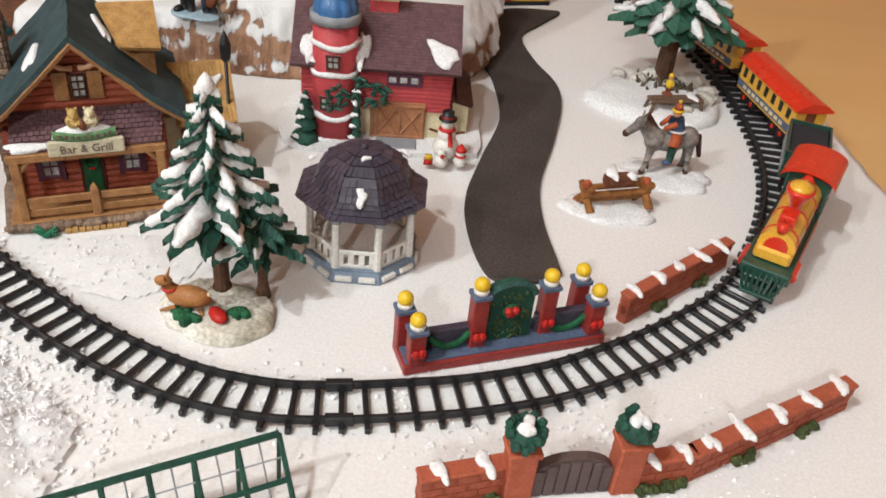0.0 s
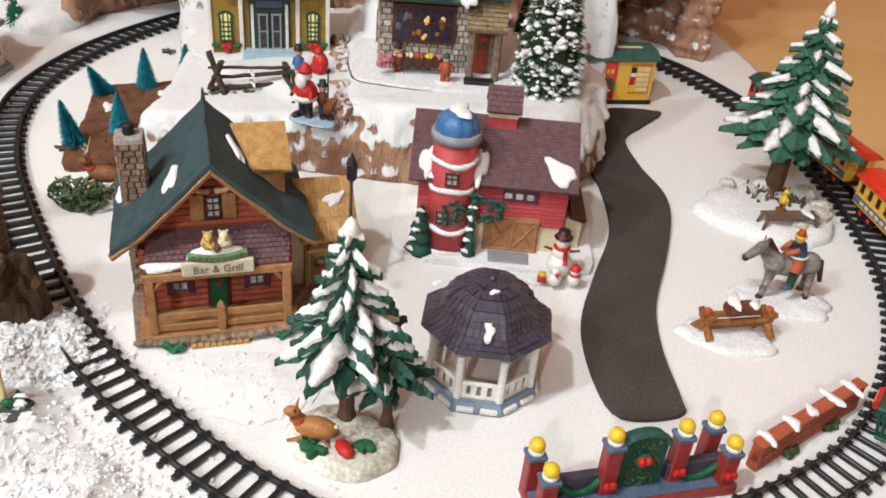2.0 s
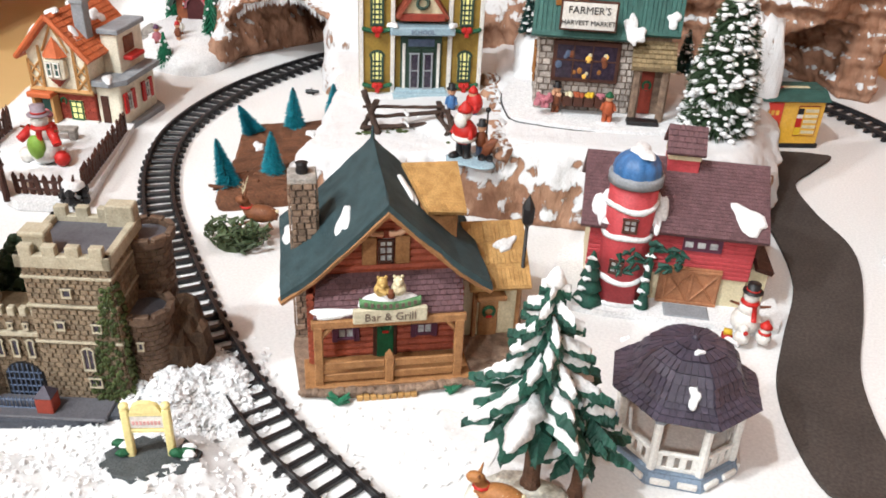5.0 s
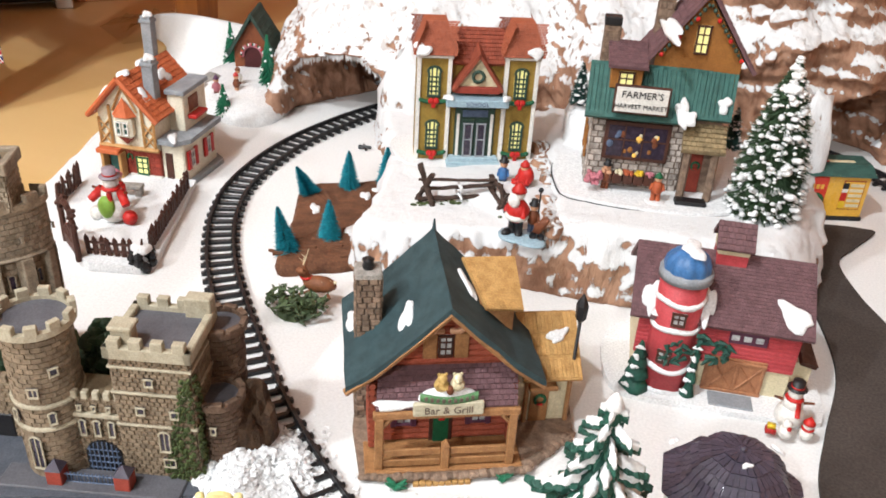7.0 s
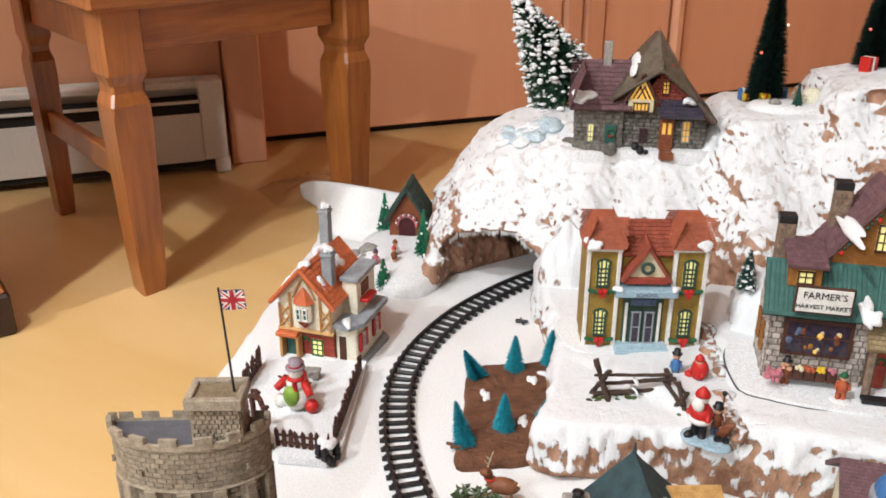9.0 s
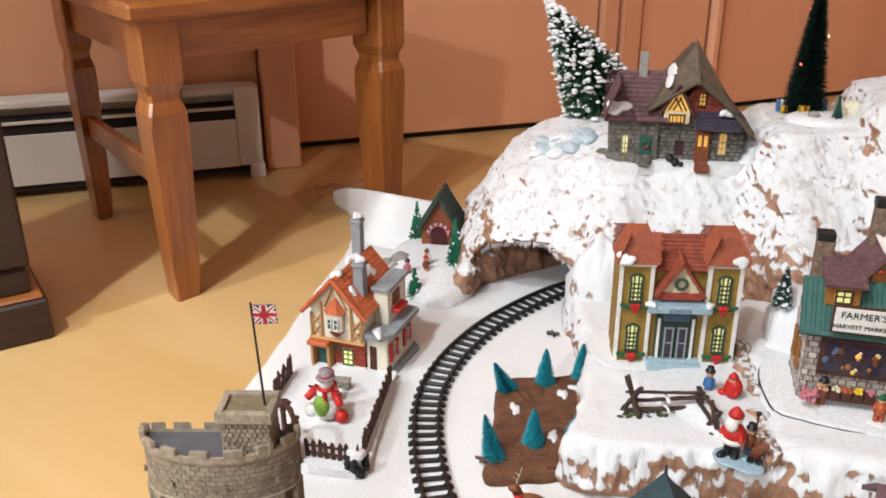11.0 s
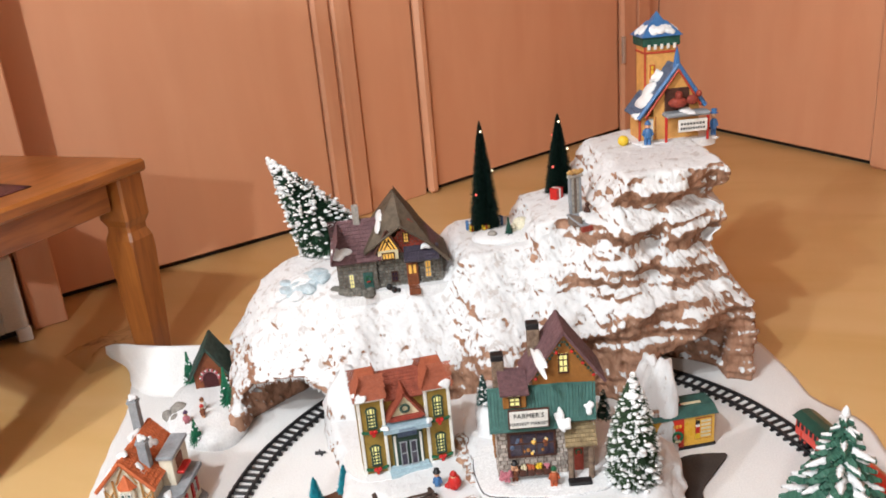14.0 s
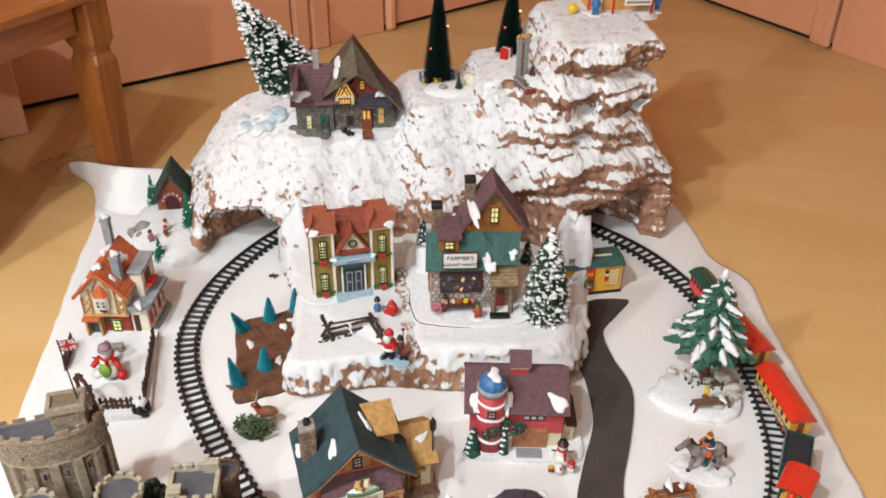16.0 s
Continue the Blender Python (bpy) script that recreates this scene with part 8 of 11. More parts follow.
    bm = bm_new()
    for o, u in (((tx - 0.02, ty - 0.015, 0.176), (0.04, 0, 0)), ((tx + 0.02, ty - 0.015, 0.176), (0, 0.03, 0)), ((tx + 0.02, ty + 0.015, 0.176), (-0.04, 0, 0)), ((tx - 0.02, ty + 0.015, 0.176), (0, -0.03, 0))):
        courses(bm, o, u, (0, 0, 0.034), 8, 8, 0.0007, 0.14, 0.3, 183)
    part("stonework", bm, M_CASTLE2, tu, kind="stuff")
    bm = bm_new()
    for b in (ty - 0.0155, ty + 0.0155):
        box(bm, tx - 0.023, tx + 0.023, b - 0.003, b + 0.003, 0.207, 0.217, 0.0008)
    for a in (tx - 0.0205, tx + 0.0205):
        box(bm, a - 0.003, a + 0.003, ty - 0.018, ty + 0.018, 0.2072, 0.2168, 0.0008)
    part("parapet", bm, M_CASTLE2, tu)
    pbox(tu, "lead_roof", M_LEAD, tx - 0.019, tx + 0.019, ty - 0.014, ty + 0.014, 0.2105, 0.2115)
    # flag
    pl = ptube(t, "flag_pole", M_BLACKP, (tx + 0.014, ty, 0.211), (tx + 0.009, ty + 0.004, 0.304), 0.0011, 0.0009, 7)
    base = V((tx + 0.009, ty + 0.004, 0.302))
    navy, crimson = mat("flag_navy", "26305e", None, 0.8), mat("flag_crimson", "a52a35", None, 0.8)
    W, H = 0.020, 0.0165
    e, s = V((0.96, 0.10, -0.06)), V((0.05, 0.0, -1))
    nn = V((0.10, -0.99, 0.0))
    def quad(bm, pts, off):
        bm.faces.new([bm.verts.new(base + e * (W * x) + s * (H * y) + nn * (off + 0.0008 * math.sin(x * 6))) for x, y in pts])
    def stripe(bm, p, q, w, off):
        d = (V((q[0], q[1], 0)) - V((p[0], p[1], 0))).normalized()
        n_ = V((-d.y, d.x, 0)) * w / 2
        N = 6
        for k in range(N):
            a, b = V((p[0], p[1], 0)).lerp(V((q[0], q[1], 0)), k / N), V((p[0], p[1], 0)).lerp(V((q[0], q[1], 0)), (k + 1) / N)
            cl = lambda v: (min(1, max(0, v.x)), min(1, max(0, v.y)))
            quad(bm, [cl(a - n_), cl(b - n_), cl(b + n_), cl(a + n_)], off)
    bm = bm_new()
    for k in range(6):
        for off in (0.0, -0.0006):
            quad(bm, [(k / 6, 0), ((k + 1) / 6, 0), ((k + 1) / 6, 1), (k / 6, 1)], off)
    fl = part("flag", bm, navy, pl, "small blue flag with red and white crosses")
    bm = bm_new()
    for p, q in (((0, 0), (1, 1)), ((0, 1), (1, 0))):
        stripe(bm, p, q, 0.22, 0.0003)
    stripe(bm, (0.5, 0), (0.5, 1), 0.30, 0.0004)
    stripe(bm, (0, 0.5), (1, 0.5), 0.36, 0.0004)
    part("white_cross", bm, M_WHITEP, fl)
    bm = bm_new()
    for p, q in (((0, 0), (1, 1)), ((0, 1), (1, 0))):
        stripe(bm, p, q, 0.08, 0.0005)
    stripe(bm, (0.5, 0), (0.5, 1), 0.17, 0.0007)
    stripe(bm, (0, 0.5), (1, 0.5), 0.20, 0.0007)
    part("red_cross", bm, crimson, fl)
    # the keep stands turned against the gatehouse
    turned = t.matrix_basis.inverted() @ pose(-0.2747, 0.6808, 0, 0, 0, 32.5) @ Matrix.Diagonal((0.948, 0.948, 0.966, 1))
    for ob in (kp, ku, motte, tu, pl):
        ob.matrix_basis = turned @ ob.matrix_basis


castle()

# ---------- gazebo ----------


def gazebo():
    t = thing("gazebo", 0.1752, 0.8185, 0, 11, "eight-sided garden gazebo model, dark shingled roof, white rails", "model gazebo")
    T8 = math.pi / 8
    plathe(t, "base", mat("blue_grey_base", "7b8a9b", "64748a", 0.6, 110, 600, 0.6, 0.2), [(0.0455, 0), (0.0455, 0.004), (0.043, 0.009), (0.0435, 0.0105)], seg=8, smooth=False, turn=T8)
    for k in range(8):
        a = math.tau * k / 8
        for dx in (-0.0085, 0.0085):
            m = pose(0, 0, 0, 0, 0, math.degrees(a) + 90)
            pbox(t, "base_panel", M_WHITEP, dx - 0.0062, dx + 0.0062, -0.0435, -0.0405, 0.0022, 0.0062, 0.0006, m=m)
        c = V((0.0395 * math.cos(a + T8), 0.0395 * math.sin(a + T8), 0))
        po = ptube(t, "post", M_WHITEP, c + V((0, 0, 0.010)), c + V((0, 0, 0.056)), 0.0031, 0.0027, 8)
        pbox(po, "bracket", M_GREYP, c.x - 0.0035, c.x + 0.0035, c.y - 0.0035, c.y + 0.0035, 0.048, 0.054, 0.001)
        m = pose(0, 0, 0, 0, 0, math.degrees(a) + 90)
        half = 0.0395 * math.sin(T8)
        rl = pbox(t, "railing", M_WHITEP, -half, half, -0.0378, -0.0352, 0.0225, 0.0255, 0.0005, m=m)
        pbox(rl, "lower_rail", M_WHITEP, -half, half, -0.0375, -0.0355, 0.0105, 0.0135, 0.0004)
        for j in range(4):
            x = -half + half * 2 * (j + 0.5) / 4
            pbox(rl, "baluster", M_WHITEP, x - 0.0022, x + 0.0022, -0.0372, -0.0358, 0.0125, 0.0235, 0.0003)
        pbox(t, "frieze", M_GREYP, -half, half, -0.0378, -0.0352, 0.0535, 0.0575, 0.0005, m=m)
    plathe(t, "deck", M_WHITEP, [(0.040, 0.0100), (0.040, 0.0115)], seg=8, smooth=False, turn=T8)
    # bell-shaped roof in shingle courses
    prof = [(0.0492, 0.0552), (0.0448, 0.0578), (0.0405, 0.0604), (0.0368, 0.0636), (0.0342, 0.0684), (0.0320, 0.0737), (0.0278, 0.0792), (0.0208, 0.0842), (0.0128, 0.0874), (0.0050, 0.0892)]
    bm = bm_new()
    lathe(bm, [(0.046, 0.0540)] + prof + [(0.0, 0.0888)], 8, (0, 0, 0), T8)
    rf = part("roof", bm, M_SLATE, t, "dark slate shingled roof")
    bm = bm_new()
    for i, ((ra, za), (rb, zb)) in enumerate(zip(prof, prof[1:])):
        for k in range(8):
            a0, a1 = T8 + math.tau * k / 8, T8 + math.tau * (k + 1) / 8
            P = lambda r, z, a: V((r * math.cos(a), r * math.sin(a), z))
            n = max(1, round(2 * ra * math.sin(T8) / 0.0046))
            A, B, C, D = P(ra, za, a0), P(ra, za, a1), P(rb, zb, a1), P(rb, zb, a0)
            nn = (B - A).cross(D - A).normalized()
            for j in range(n):
                f0, f1 = (j + 0.06) / n, (j + 0.94) / n
                lift = 0.0016 * rnd.uniform(0.7, 1.2)
                q = [A.lerp(B, f0) + nn * lift, A.lerp(B, f1) + nn * lift, D.lerp(C, f1) + nn * 0.0003, D.lerp(C, f0) + nn * 0.0003]
                lo = [A.lerp(B, f0), A.lerp(B, f1), D.lerp(C, f1), D.lerp(C, f0)]
                h4, l4 = [bm.verts.new(p) for p in q], [bm.verts.new(p) for p in lo]
                bm.faces.new(h4)
                bridge(bm, l4, h4)
    part("shingle_cover", bm, M_SLATE, rf, kind="stuff")
    ball_b = bm_new()
    ball(ball_b, (0, 0, 0.0896), 0.0026, 8, 6)
    part("finial", ball_b, M_SLATE, rf)
    patch(rf, (0.002, -0.013, 0.0876), (0, -0.3, 0.95), 0.0022, 0.0034, 10, 0.0015, seed=190)
    patch(rf, (0.0015, -0.0325, 0.0690), (0, -0.68, 0.73), 0.0042, 0.0080, 0, 0.002, seed=191)
    patch(rf, (0.028, 0.030, 0.070), (0.5, 0.5, 0.7), 0.006, 0.004, 0, 0.0025, seed=192)
    patch(rf, (-0.040, 0.028, 0.061), (-0.5, 0.4, 0.7), 0.004, 0.004, 0, 0.0025, seed=193)


gazebo()

# ---------- trees ----------


def bough(bm, p, a, length, droop, g, wide=0.5, thick=0.004, lift=0.0, shrink=1.0, lobes=4, start=0.0):
    """A moulded bough: a drooping slab with a lobed outline, thick along its rib."""
    d = V((math.cos(a), math.sin(a), 0))
    s = V((-d.y, d.x, 0))
    n = 4 * lobes
    left, right, rib, low = [], [], [], []
    for k in range(n + 1):
        f = start + (1 - start) * k / n
        half = length * wide * 0.5 * shrink * (math.sin(math.pi * min(1, 0.16 + 0.84 * f)) ** 0.55)
        tooth = 1 - 0.30 * (0.5 - 0.5 * math.cos(math.tau * k / 4 + 0.6)) if 0 < k < n else 1
        if k == n:
            half *= 0.25
        c = p + d * length * f * (shrink if f > 0.5 else 1) + V((0, 0, lift - droop * f ** 1.5))
        w0, w1 = half * tooth * g.uniform(0.88, 1.1), half * tooth * g.uniform(0.88, 1.1)
        sag = 0.34 * half
        left.append(bm.verts.new(c + s * w0 + d * 0.12 * w0 - V((0, 0, sag + g.uniform(0, 0.12) * half))))
        right.append(bm.verts.new(c - s * w1 + d * 0.12 * w1 - V((0, 0, sag + g.uniform(0, 0.12) * half))))
        rib.append(bm.verts.new(c + V((0, 0, thick * (0.6 if k % 2 else 0.45)))))
        low.append(bm.verts.new(c - V((0, 0, thick + 0.25 * half))))
    for k in range(n):
        for x, y in ((left, rib), (rib, right), (right, low), (low, left)):
            bm.faces.new((x[k], x[k + 1], y[k + 1], y[k]))
    for k in (0, n):
        bm.faces.new((left[k], rib[k], right[k], low[k]))


def snow_on(bm, p, a, length, droop, g, wide, full):
    """Snow lying along the top of a bough: a lobed slab just above it."""
    if full:
        bough(bm, p, a + g.uniform(-0.05, 0.05), length * g.uniform(0.80, 0.95), droop * 0.92, g, wide * g.uniform(0.80, 1.05), 0.0062, 0.0030, 1.0, 3, g.uniform(0.0, 0.18))
    else:
        q = length * g.uniform(0.82, 1.0)
        bough(bm, p, a + g.uniform(-0.25, 0.25), q, droop * 0.86, g, wide * g.uniform(0.62, 0.90), 0.0032, 0.0036, 1.0, 3, g.uniform(0.25, 0.5))


def resin_pine(name, x, y, z, h, spread, label, seed, bare=0.26, tiers=7, snowy=0.62, green=None, full=True, wide=0.62, trunk=0.010, first=8):
    """A moulded pine: trunk, tiers of drooping lobed boughs, snow on the boughs."""
    g = random.Random(seed)
    t = thing(name, x, y, z, 0, label, "model tree")
    bm = bm_new()
    lathe(bm, [(trunk * 1.25, -0.003), (trunk * 0.85, 0.008), (trunk * 0.7, h * 0.4), (0.002, h * 0.93)], 10)
    rough(bm, 0.0012, 120, seed)
    part("trunk", bm, M_BARK, t)
    crown, snow = bm_new(), bm_new()
    for i in range(tiers):
        f = i / (tiers - 1)
        zc = h * (bare + (0.90 - bare) * f ** 0.95)
        r = spread * (1 - f) ** 0.9 + 0.010
        n = max(4, int(first - 3 * f))
        a0 = g.uniform(0, math.tau)
        for k in range(n):
            a = a0 + math.tau * k / n + g.uniform(-0.2, 0.2)
            L = r * g.uniform(0.80, 1.12)
            base = V((0, 0, zc + 0.30 * r + g.uniform(-0.06, 0.06) * r))
            dr = 0.33 * L
            bough(crown, base, a, L, dr, g, wide, 0.004)
            bough(crown, base - V((0, 0, 0.007)), a + g.uniform(0.25, 0.5), L * 0.78, dr * 0.95, g, wide, 0.0035, lobes=3)
            if g.random() < snowy:
                snow_on(snow, base, a, L, dr, g, wide, full)
    lathe(crown, [(0.006, h * 0.88), (0.0, h)], 6)
    lathe(snow, [(0.0045, h * 0.93), (0.0062, h * 0.95), (0.0035, h * 0.985), (0.0, h * 1.01)], 7)
    part("crown", crown, green or M_GREENP, t, "dark green moulded boughs")
    part("snow_cover", snow, M_SNOW, t, "white snow on the boughs", smooth=True)
    return t


def brush_tree(name, x, y, z, h, r, label, seed, material, n=2600, snow=0.0, lean=(0, 0), flock=0, base=True, group="", lights=None, trunk=0.06, droop=0.25, thin=0.00055, full=0.0):
    """A bottle-brush tree: wire stem with a cone of bristles."""
    g = random.Random(seed)
    t = thing(name, x, y, z, 0, label, "model tree", group)
    up = V((lean[0], lean[1], 1)).normalized()
    sx = up.cross(V((0, 1, 0))).normalized()
    sy = up.cross(sx)
    ptube(t, "stem", M_BARK, (0, 0, 0), up * (h * 0.97), max(0.0016, h * 0.014), 0.0006, 7)
    bm, tips = bm_new(), []
    for k in range(n):
        f = 1 - (1 - k / n) ** (0.8 if full else 0.62)
        f = min(0.995, f)
        a = k * 2.39996 + g.uniform(-0.4, 0.4)
        rr = r * ((1 - f ** full) if full else (1 - f) ** 0.8) * g.uniform(0.75, 1.08) + 0.0015
        c = up * (h * (trunk + (1 - trunk) * f))
        d = sx * math.cos(a) + sy * math.sin(a)
        q = c + d * rr + up * (-droop * rr * g.uniform(0.2, 1.2) + 0.001)
        s = d.cross(up) * thin * g.uniform(1.0, 2.2)
        m1 = c.lerp(q, 0.45)
        vs = [bm.verts.new(p) for p in (c, m1 + s + up * thin, q, m1 - s)]
        bm.faces.new(vs)
        m2 = bm.verts.new(m1 - up * thin * 1.6)
        bm.faces.new((vs[0], vs[3], m2))
        bm.faces.new((vs[2], m2, vs[3]))
        tips.append((q, f, d))
    part("bristles", bm, material, t, kind="stuff")
    if snow:
        bm = bm_new()
        for q, f, d in tips:
            if g.random() < snow:
                p = q - d * 0.001
                w = 0.0010 * (1 + 2.2 * g.random() ** 2) * (0.8 + flock)
                ball(bm, p - d * g.uniform(0, 0.003) + up * 0.0008, w, 5, 4, (g.uniform(0.9, 1.9), g.uniform(0.8, 1.5), g.uniform(0.6, 1.0)))
        part("snow_flock", bm, M_SNOW, t, "white snow flock", kind="stuff", smooth=True)
    if lights:
        for i in range(lights):
            f = (i + 0.6) / lights
            a = i * 2.4 - 1.2
            c = up * (h * (0.08 + 0.9 * f)) + (sx * math.cos(a) + sy * math.sin(a)) * (r * (1 - f) ** 0.8 * 0.95 + 0.001)
            bm = bm_new()
            ball(bm, c, 0.0022, 6, 5)
            part("bulb", bm, M_BULB[i % len(M_BULB)], t)
    if base:
        plathe(t, "foot", M_SNOW, [(0.007, 0), (0.006, 0.003), (0.002, 0.006)], seg=10)
    return t


M_BULB = [glow("warm_bulb", "fff0c8", 1.6), glow("red_bulb", "ff6a5a", 0.8)]


def snowy_rock_base(name, x, y, rx, ry, h, label, seed, category="model base", top=None):
    g = random.Random(seed)
    bm = bm_new()
    N = 36
    wob = [g.uniform(0.82, 1.12) for _ in range(N)]
    wob = [(wob[k - 1] + 2 * wob[k] + wob[(k + 1) % N]) / 4 for k in range(N)]
    rings = []
    for f, z in ((1.0, 0), (1.0, 0.45), (0.93, 0.8), (0.7, 0.95), (0.4, 1.0)):
        rings.append([bm.verts.new((rx * f * wob[k] * math.cos(math.tau * k / N), ry * f * wob[k] * math.sin(math.tau * k / N), h * z + (0.002 * g.uniform(-1, 1) if z > 0.5 else 0))) for k in range(N)])
    for a, b in zip(rings, rings[1:]):
        bridge(bm, a, b)
    bm.faces.new(rings[-1])
    rough(bm, min(0.0022, h * 0.22), 70, seed, [v for v in bm.verts if v.co.z > h * 0.5])
    ob = part(name, bm, top or M_SNOW, label=label, smooth=True)
    ob.matrix_basis = pose(x, y, 0)
    return tagged(ob, label, category)


# pine with a resting fawn, in front of the cabin
snowy_rock_base("snowy_mound", 0.106, 0.717, 0.040, 0.031, 0.008, "cream snowy mound carrying the pine and a fawn", 3, top=mat("mossy_cream", "dcd9cf", "a59d88", 0.8, 45, 300, 0.9, 0.5))
resin_pine("pine_tree", 0.101, 0.735, 0.006, 0.160, 0.038, "snow-laden green pine with brown trunk on a mound", 11, 0.40, 7, 0.92, wide=0.44, trunk=0.0066, first=7)
resin_pine("pine_tree", 0.128, 0.741, 0.006, 0.082, 0.021, "smaller snowy pine growing beside the larger one", 12, 0.46, 5, 0.5, wide=0.46, trunk=0.0044, first=6)


def deer(name, x, y, z, size, turn, label, material, lying=False, antlers=False):
    bm = bm_new()
    def add(i, fn, *a):
        s = len(bm.faces)
        fn(bm, *a)
        paint(bm, s, i)
    up = 0.30 if lying else 0.62
    nk = 0.27 if lying else 0.42
    add(0, ball, (0, 0, up * size), (0.235 if lying else 0.20) * size, 12, 8, (1.9, 1.0, 0.95) if lying else (2.0, 0.85, 0.9))
    add(0, tube, (-0.30 * size, 0, (up + 0.05) * size), (-0.42 * size, 0, (up + nk) * size), (0.15 if lying else 0.11) * size, (0.11 if lying else 0.075) * size, 9)
    add(0, ball, (-0.47 * size, 0, (up + nk + 0.05) * size), (0.13 if lying else 0.095) * size, 10, 7, (1.4, 0.9, 0.9))
    for sy in (-1, 1):
        add(0, tube, (-0.42 * size, sy * 0.06 * size, (up + nk + 0.10) * size), (-0.38 * size, sy * 0.16 * size, (up + nk + 0.28) * size), 0.045 * size, 0.008 * size, 5)
        if antlers:
            a, b = V((-0.42 * size, sy * 0.04 * size, (up + 0.54) * size)), V((-0.36 * size, sy * 0.16 * size, (up + 0.80) * size))
            add(1, tube, a, b, 0.02 * size, 0.012 * size, 5)
            add(1, tube, a.lerp(b, 0.5), a.lerp(b, 0.5) + V((-0.12 * size, 0, 0.10 * size)), 0.014 * size, 0.008 * size, 4)
            add(1, tube, b, b + V((0.04 * size, 0, 0.12 * size)), 0.012 * size, 0.006 * size, 4)
        for sx in (-1, 1):
            if lying:
                add(0, tube, (sx * 0.22 * size, sy * 0.16 * size, 0.14 * size), (sx * 0.42 * size - 0.1 * size, sy * 0.22 * size, 0.05 * size), 0.05 * size, 0.03 * size, 6)
            else:
                add(0, tube, (sx * 0.27 * size, sy * 0.10 * size, 0.55 * size), (sx * 0.29 * size, sy * 0.10 * size, 0.0), 0.06 * size, 0.03 * size, 6)
    add(1, ball, (0.40 * size, 0, (up + 0.10) * size), 0.05 * size, 6, 5)
    if lying:
        add(2, lathe, [(0.14 * size, 0.0), (0.17 * size, 0.03 * size), (0.13 * size, 0.06 * size)], 9, (-0.36 * size, 0, (up + 0.14) * size))
        for k in range(14):
            a = k * 2.4
            add(1, ball, (0.26 * size * math.cos(a) * (k / 14) + 0.05 * size, 0.14 * size * math.sin(a), (up + 0.155) * size), 0.016 * size, 5, 4)
    ob = part(name, bm, [material, M_CREAM, M_REDP], label=label, smooth=True)
    ob.matrix_basis = pose(x, y, z, 0, 0, turn)
    return tagged(ob, label, "animal figurine")


deer("fawn_figure", 0.090, 0.709, 0.007, 0.034, 8, "tan spotted fawn figure resting below the pine", M_FAWN, True)
bm = bm_new()
ball(bm, (0, 0, 0.002), 0.0055, 9, 6, (1.7, 1, 0.7))
tagged(part("red_bird", bm, M_REDP, label="small red bird figure on the snowy mound", smooth=True), category="animal figurine").matrix_basis = pose(0.112, 0.704, 0.009, 0, 0, -40)
for i, (x, y, r) in enumerate(((0.090, 0.699, 0.011), (0.123, 0.712, 0.007))):
    bm = bm_new()
    for k in range(16):
        a = rnd.uniform(0, math.tau)
        ball(bm, (r * rnd.random() * math.cos(a), 0.6 * r * rnd.random() * math.sin(a), 0.002), 0.0038, 6, 4)
    tagged(part("shrub", bm, M_HOLLY, label="low dark green shrub on the snowy mound"), category="shrub").matrix_basis = pose(x, y, 0.006)

# large pine at the right, on a snowy rock with a small bench
snowy_rock_base("snowy_rock", 0.389, 1.172, 0.071, 0.057, 0.013, "white snowy rock base below the large pine", 5)
resin_pine("large_pine", 0.399, 1.219, 0.008, 0.209, 0.058, "large green pine with snow on its boughs", 21, 0.33, 8, 0.80, green=mat("pine_green_light", "35604e", "234539", 0.6, 90, 600, 0.7, 0.3), full=False, wide=0.56, trunk=0.012, first=9)
M_OLDPLANK = mat("old_plank", "6b5545", "493829", 0.75, 130, 600, 0.7, 0.4)
bt = thing("park_bench", 0.411, 1.146, 0.0115, 24, "weathered brown plank bench on the snowy rock", "bench")
for y in (-0.004, 0.004):
    pbox(bt, "seat_plank", M_OLDPLANK, -0.029, 0.029, y - 0.0037, y + 0.0037, 0.0105, 0.0135, 0.0008)
for x in (-0.026, 0.026):
    for y in (-0.006, 0.006):
        ptube(bt, "leg", M_OLDPLANK, (x * 1.12, y * 1.25, -0.003), (x, y, 0.011), 0.0018, seg=6)
patch(bt, (0.018, 0.001, 0.0136), (0, 0, 1), 0.009, 0.005, 10, 0.0022, seed=205)
figure("seated_figure", 0.402, 1.152, 0.0245, 0.024, 0, "small yellow-coated figure on the bench", "figurine", [M_BROWNP, M_YELLOWP, M_FLESH, M_YELLOWP, M_BROWNP], "cone", wide=0.8)
bm = bm_new()
g = random.Random(12)
for k in range(70):
    a, r = g.uniform(0, math.tau), g.random() ** 0.5 * 0.034
    p = V((r * math.cos(a), 0.7 * r * math.sin(a), 0.0))
    tube(bm, p, p + V((g.uniform(-0.008, 0.008), g.uniform(-0.008, 0.008), g.uniform(0.004, 0.011))), 0.0028, 0.0006, 4)
tagged(part("brushwood", bm, mat("brown_twigs", "5d4a38", "38402a", 0.8, 120, 600, 0.8, 0.3), label="brown and green brushwood round the pine's trunk", kind="stuff"), category="brushwood").matrix_basis = pose(0.402, 1.205, 0.011)
M_SNOWROCK = mat("snow_dusted_rock", "c9c4bc", "8d8276", 0.8, 60, 500, 0.8, 0.5)
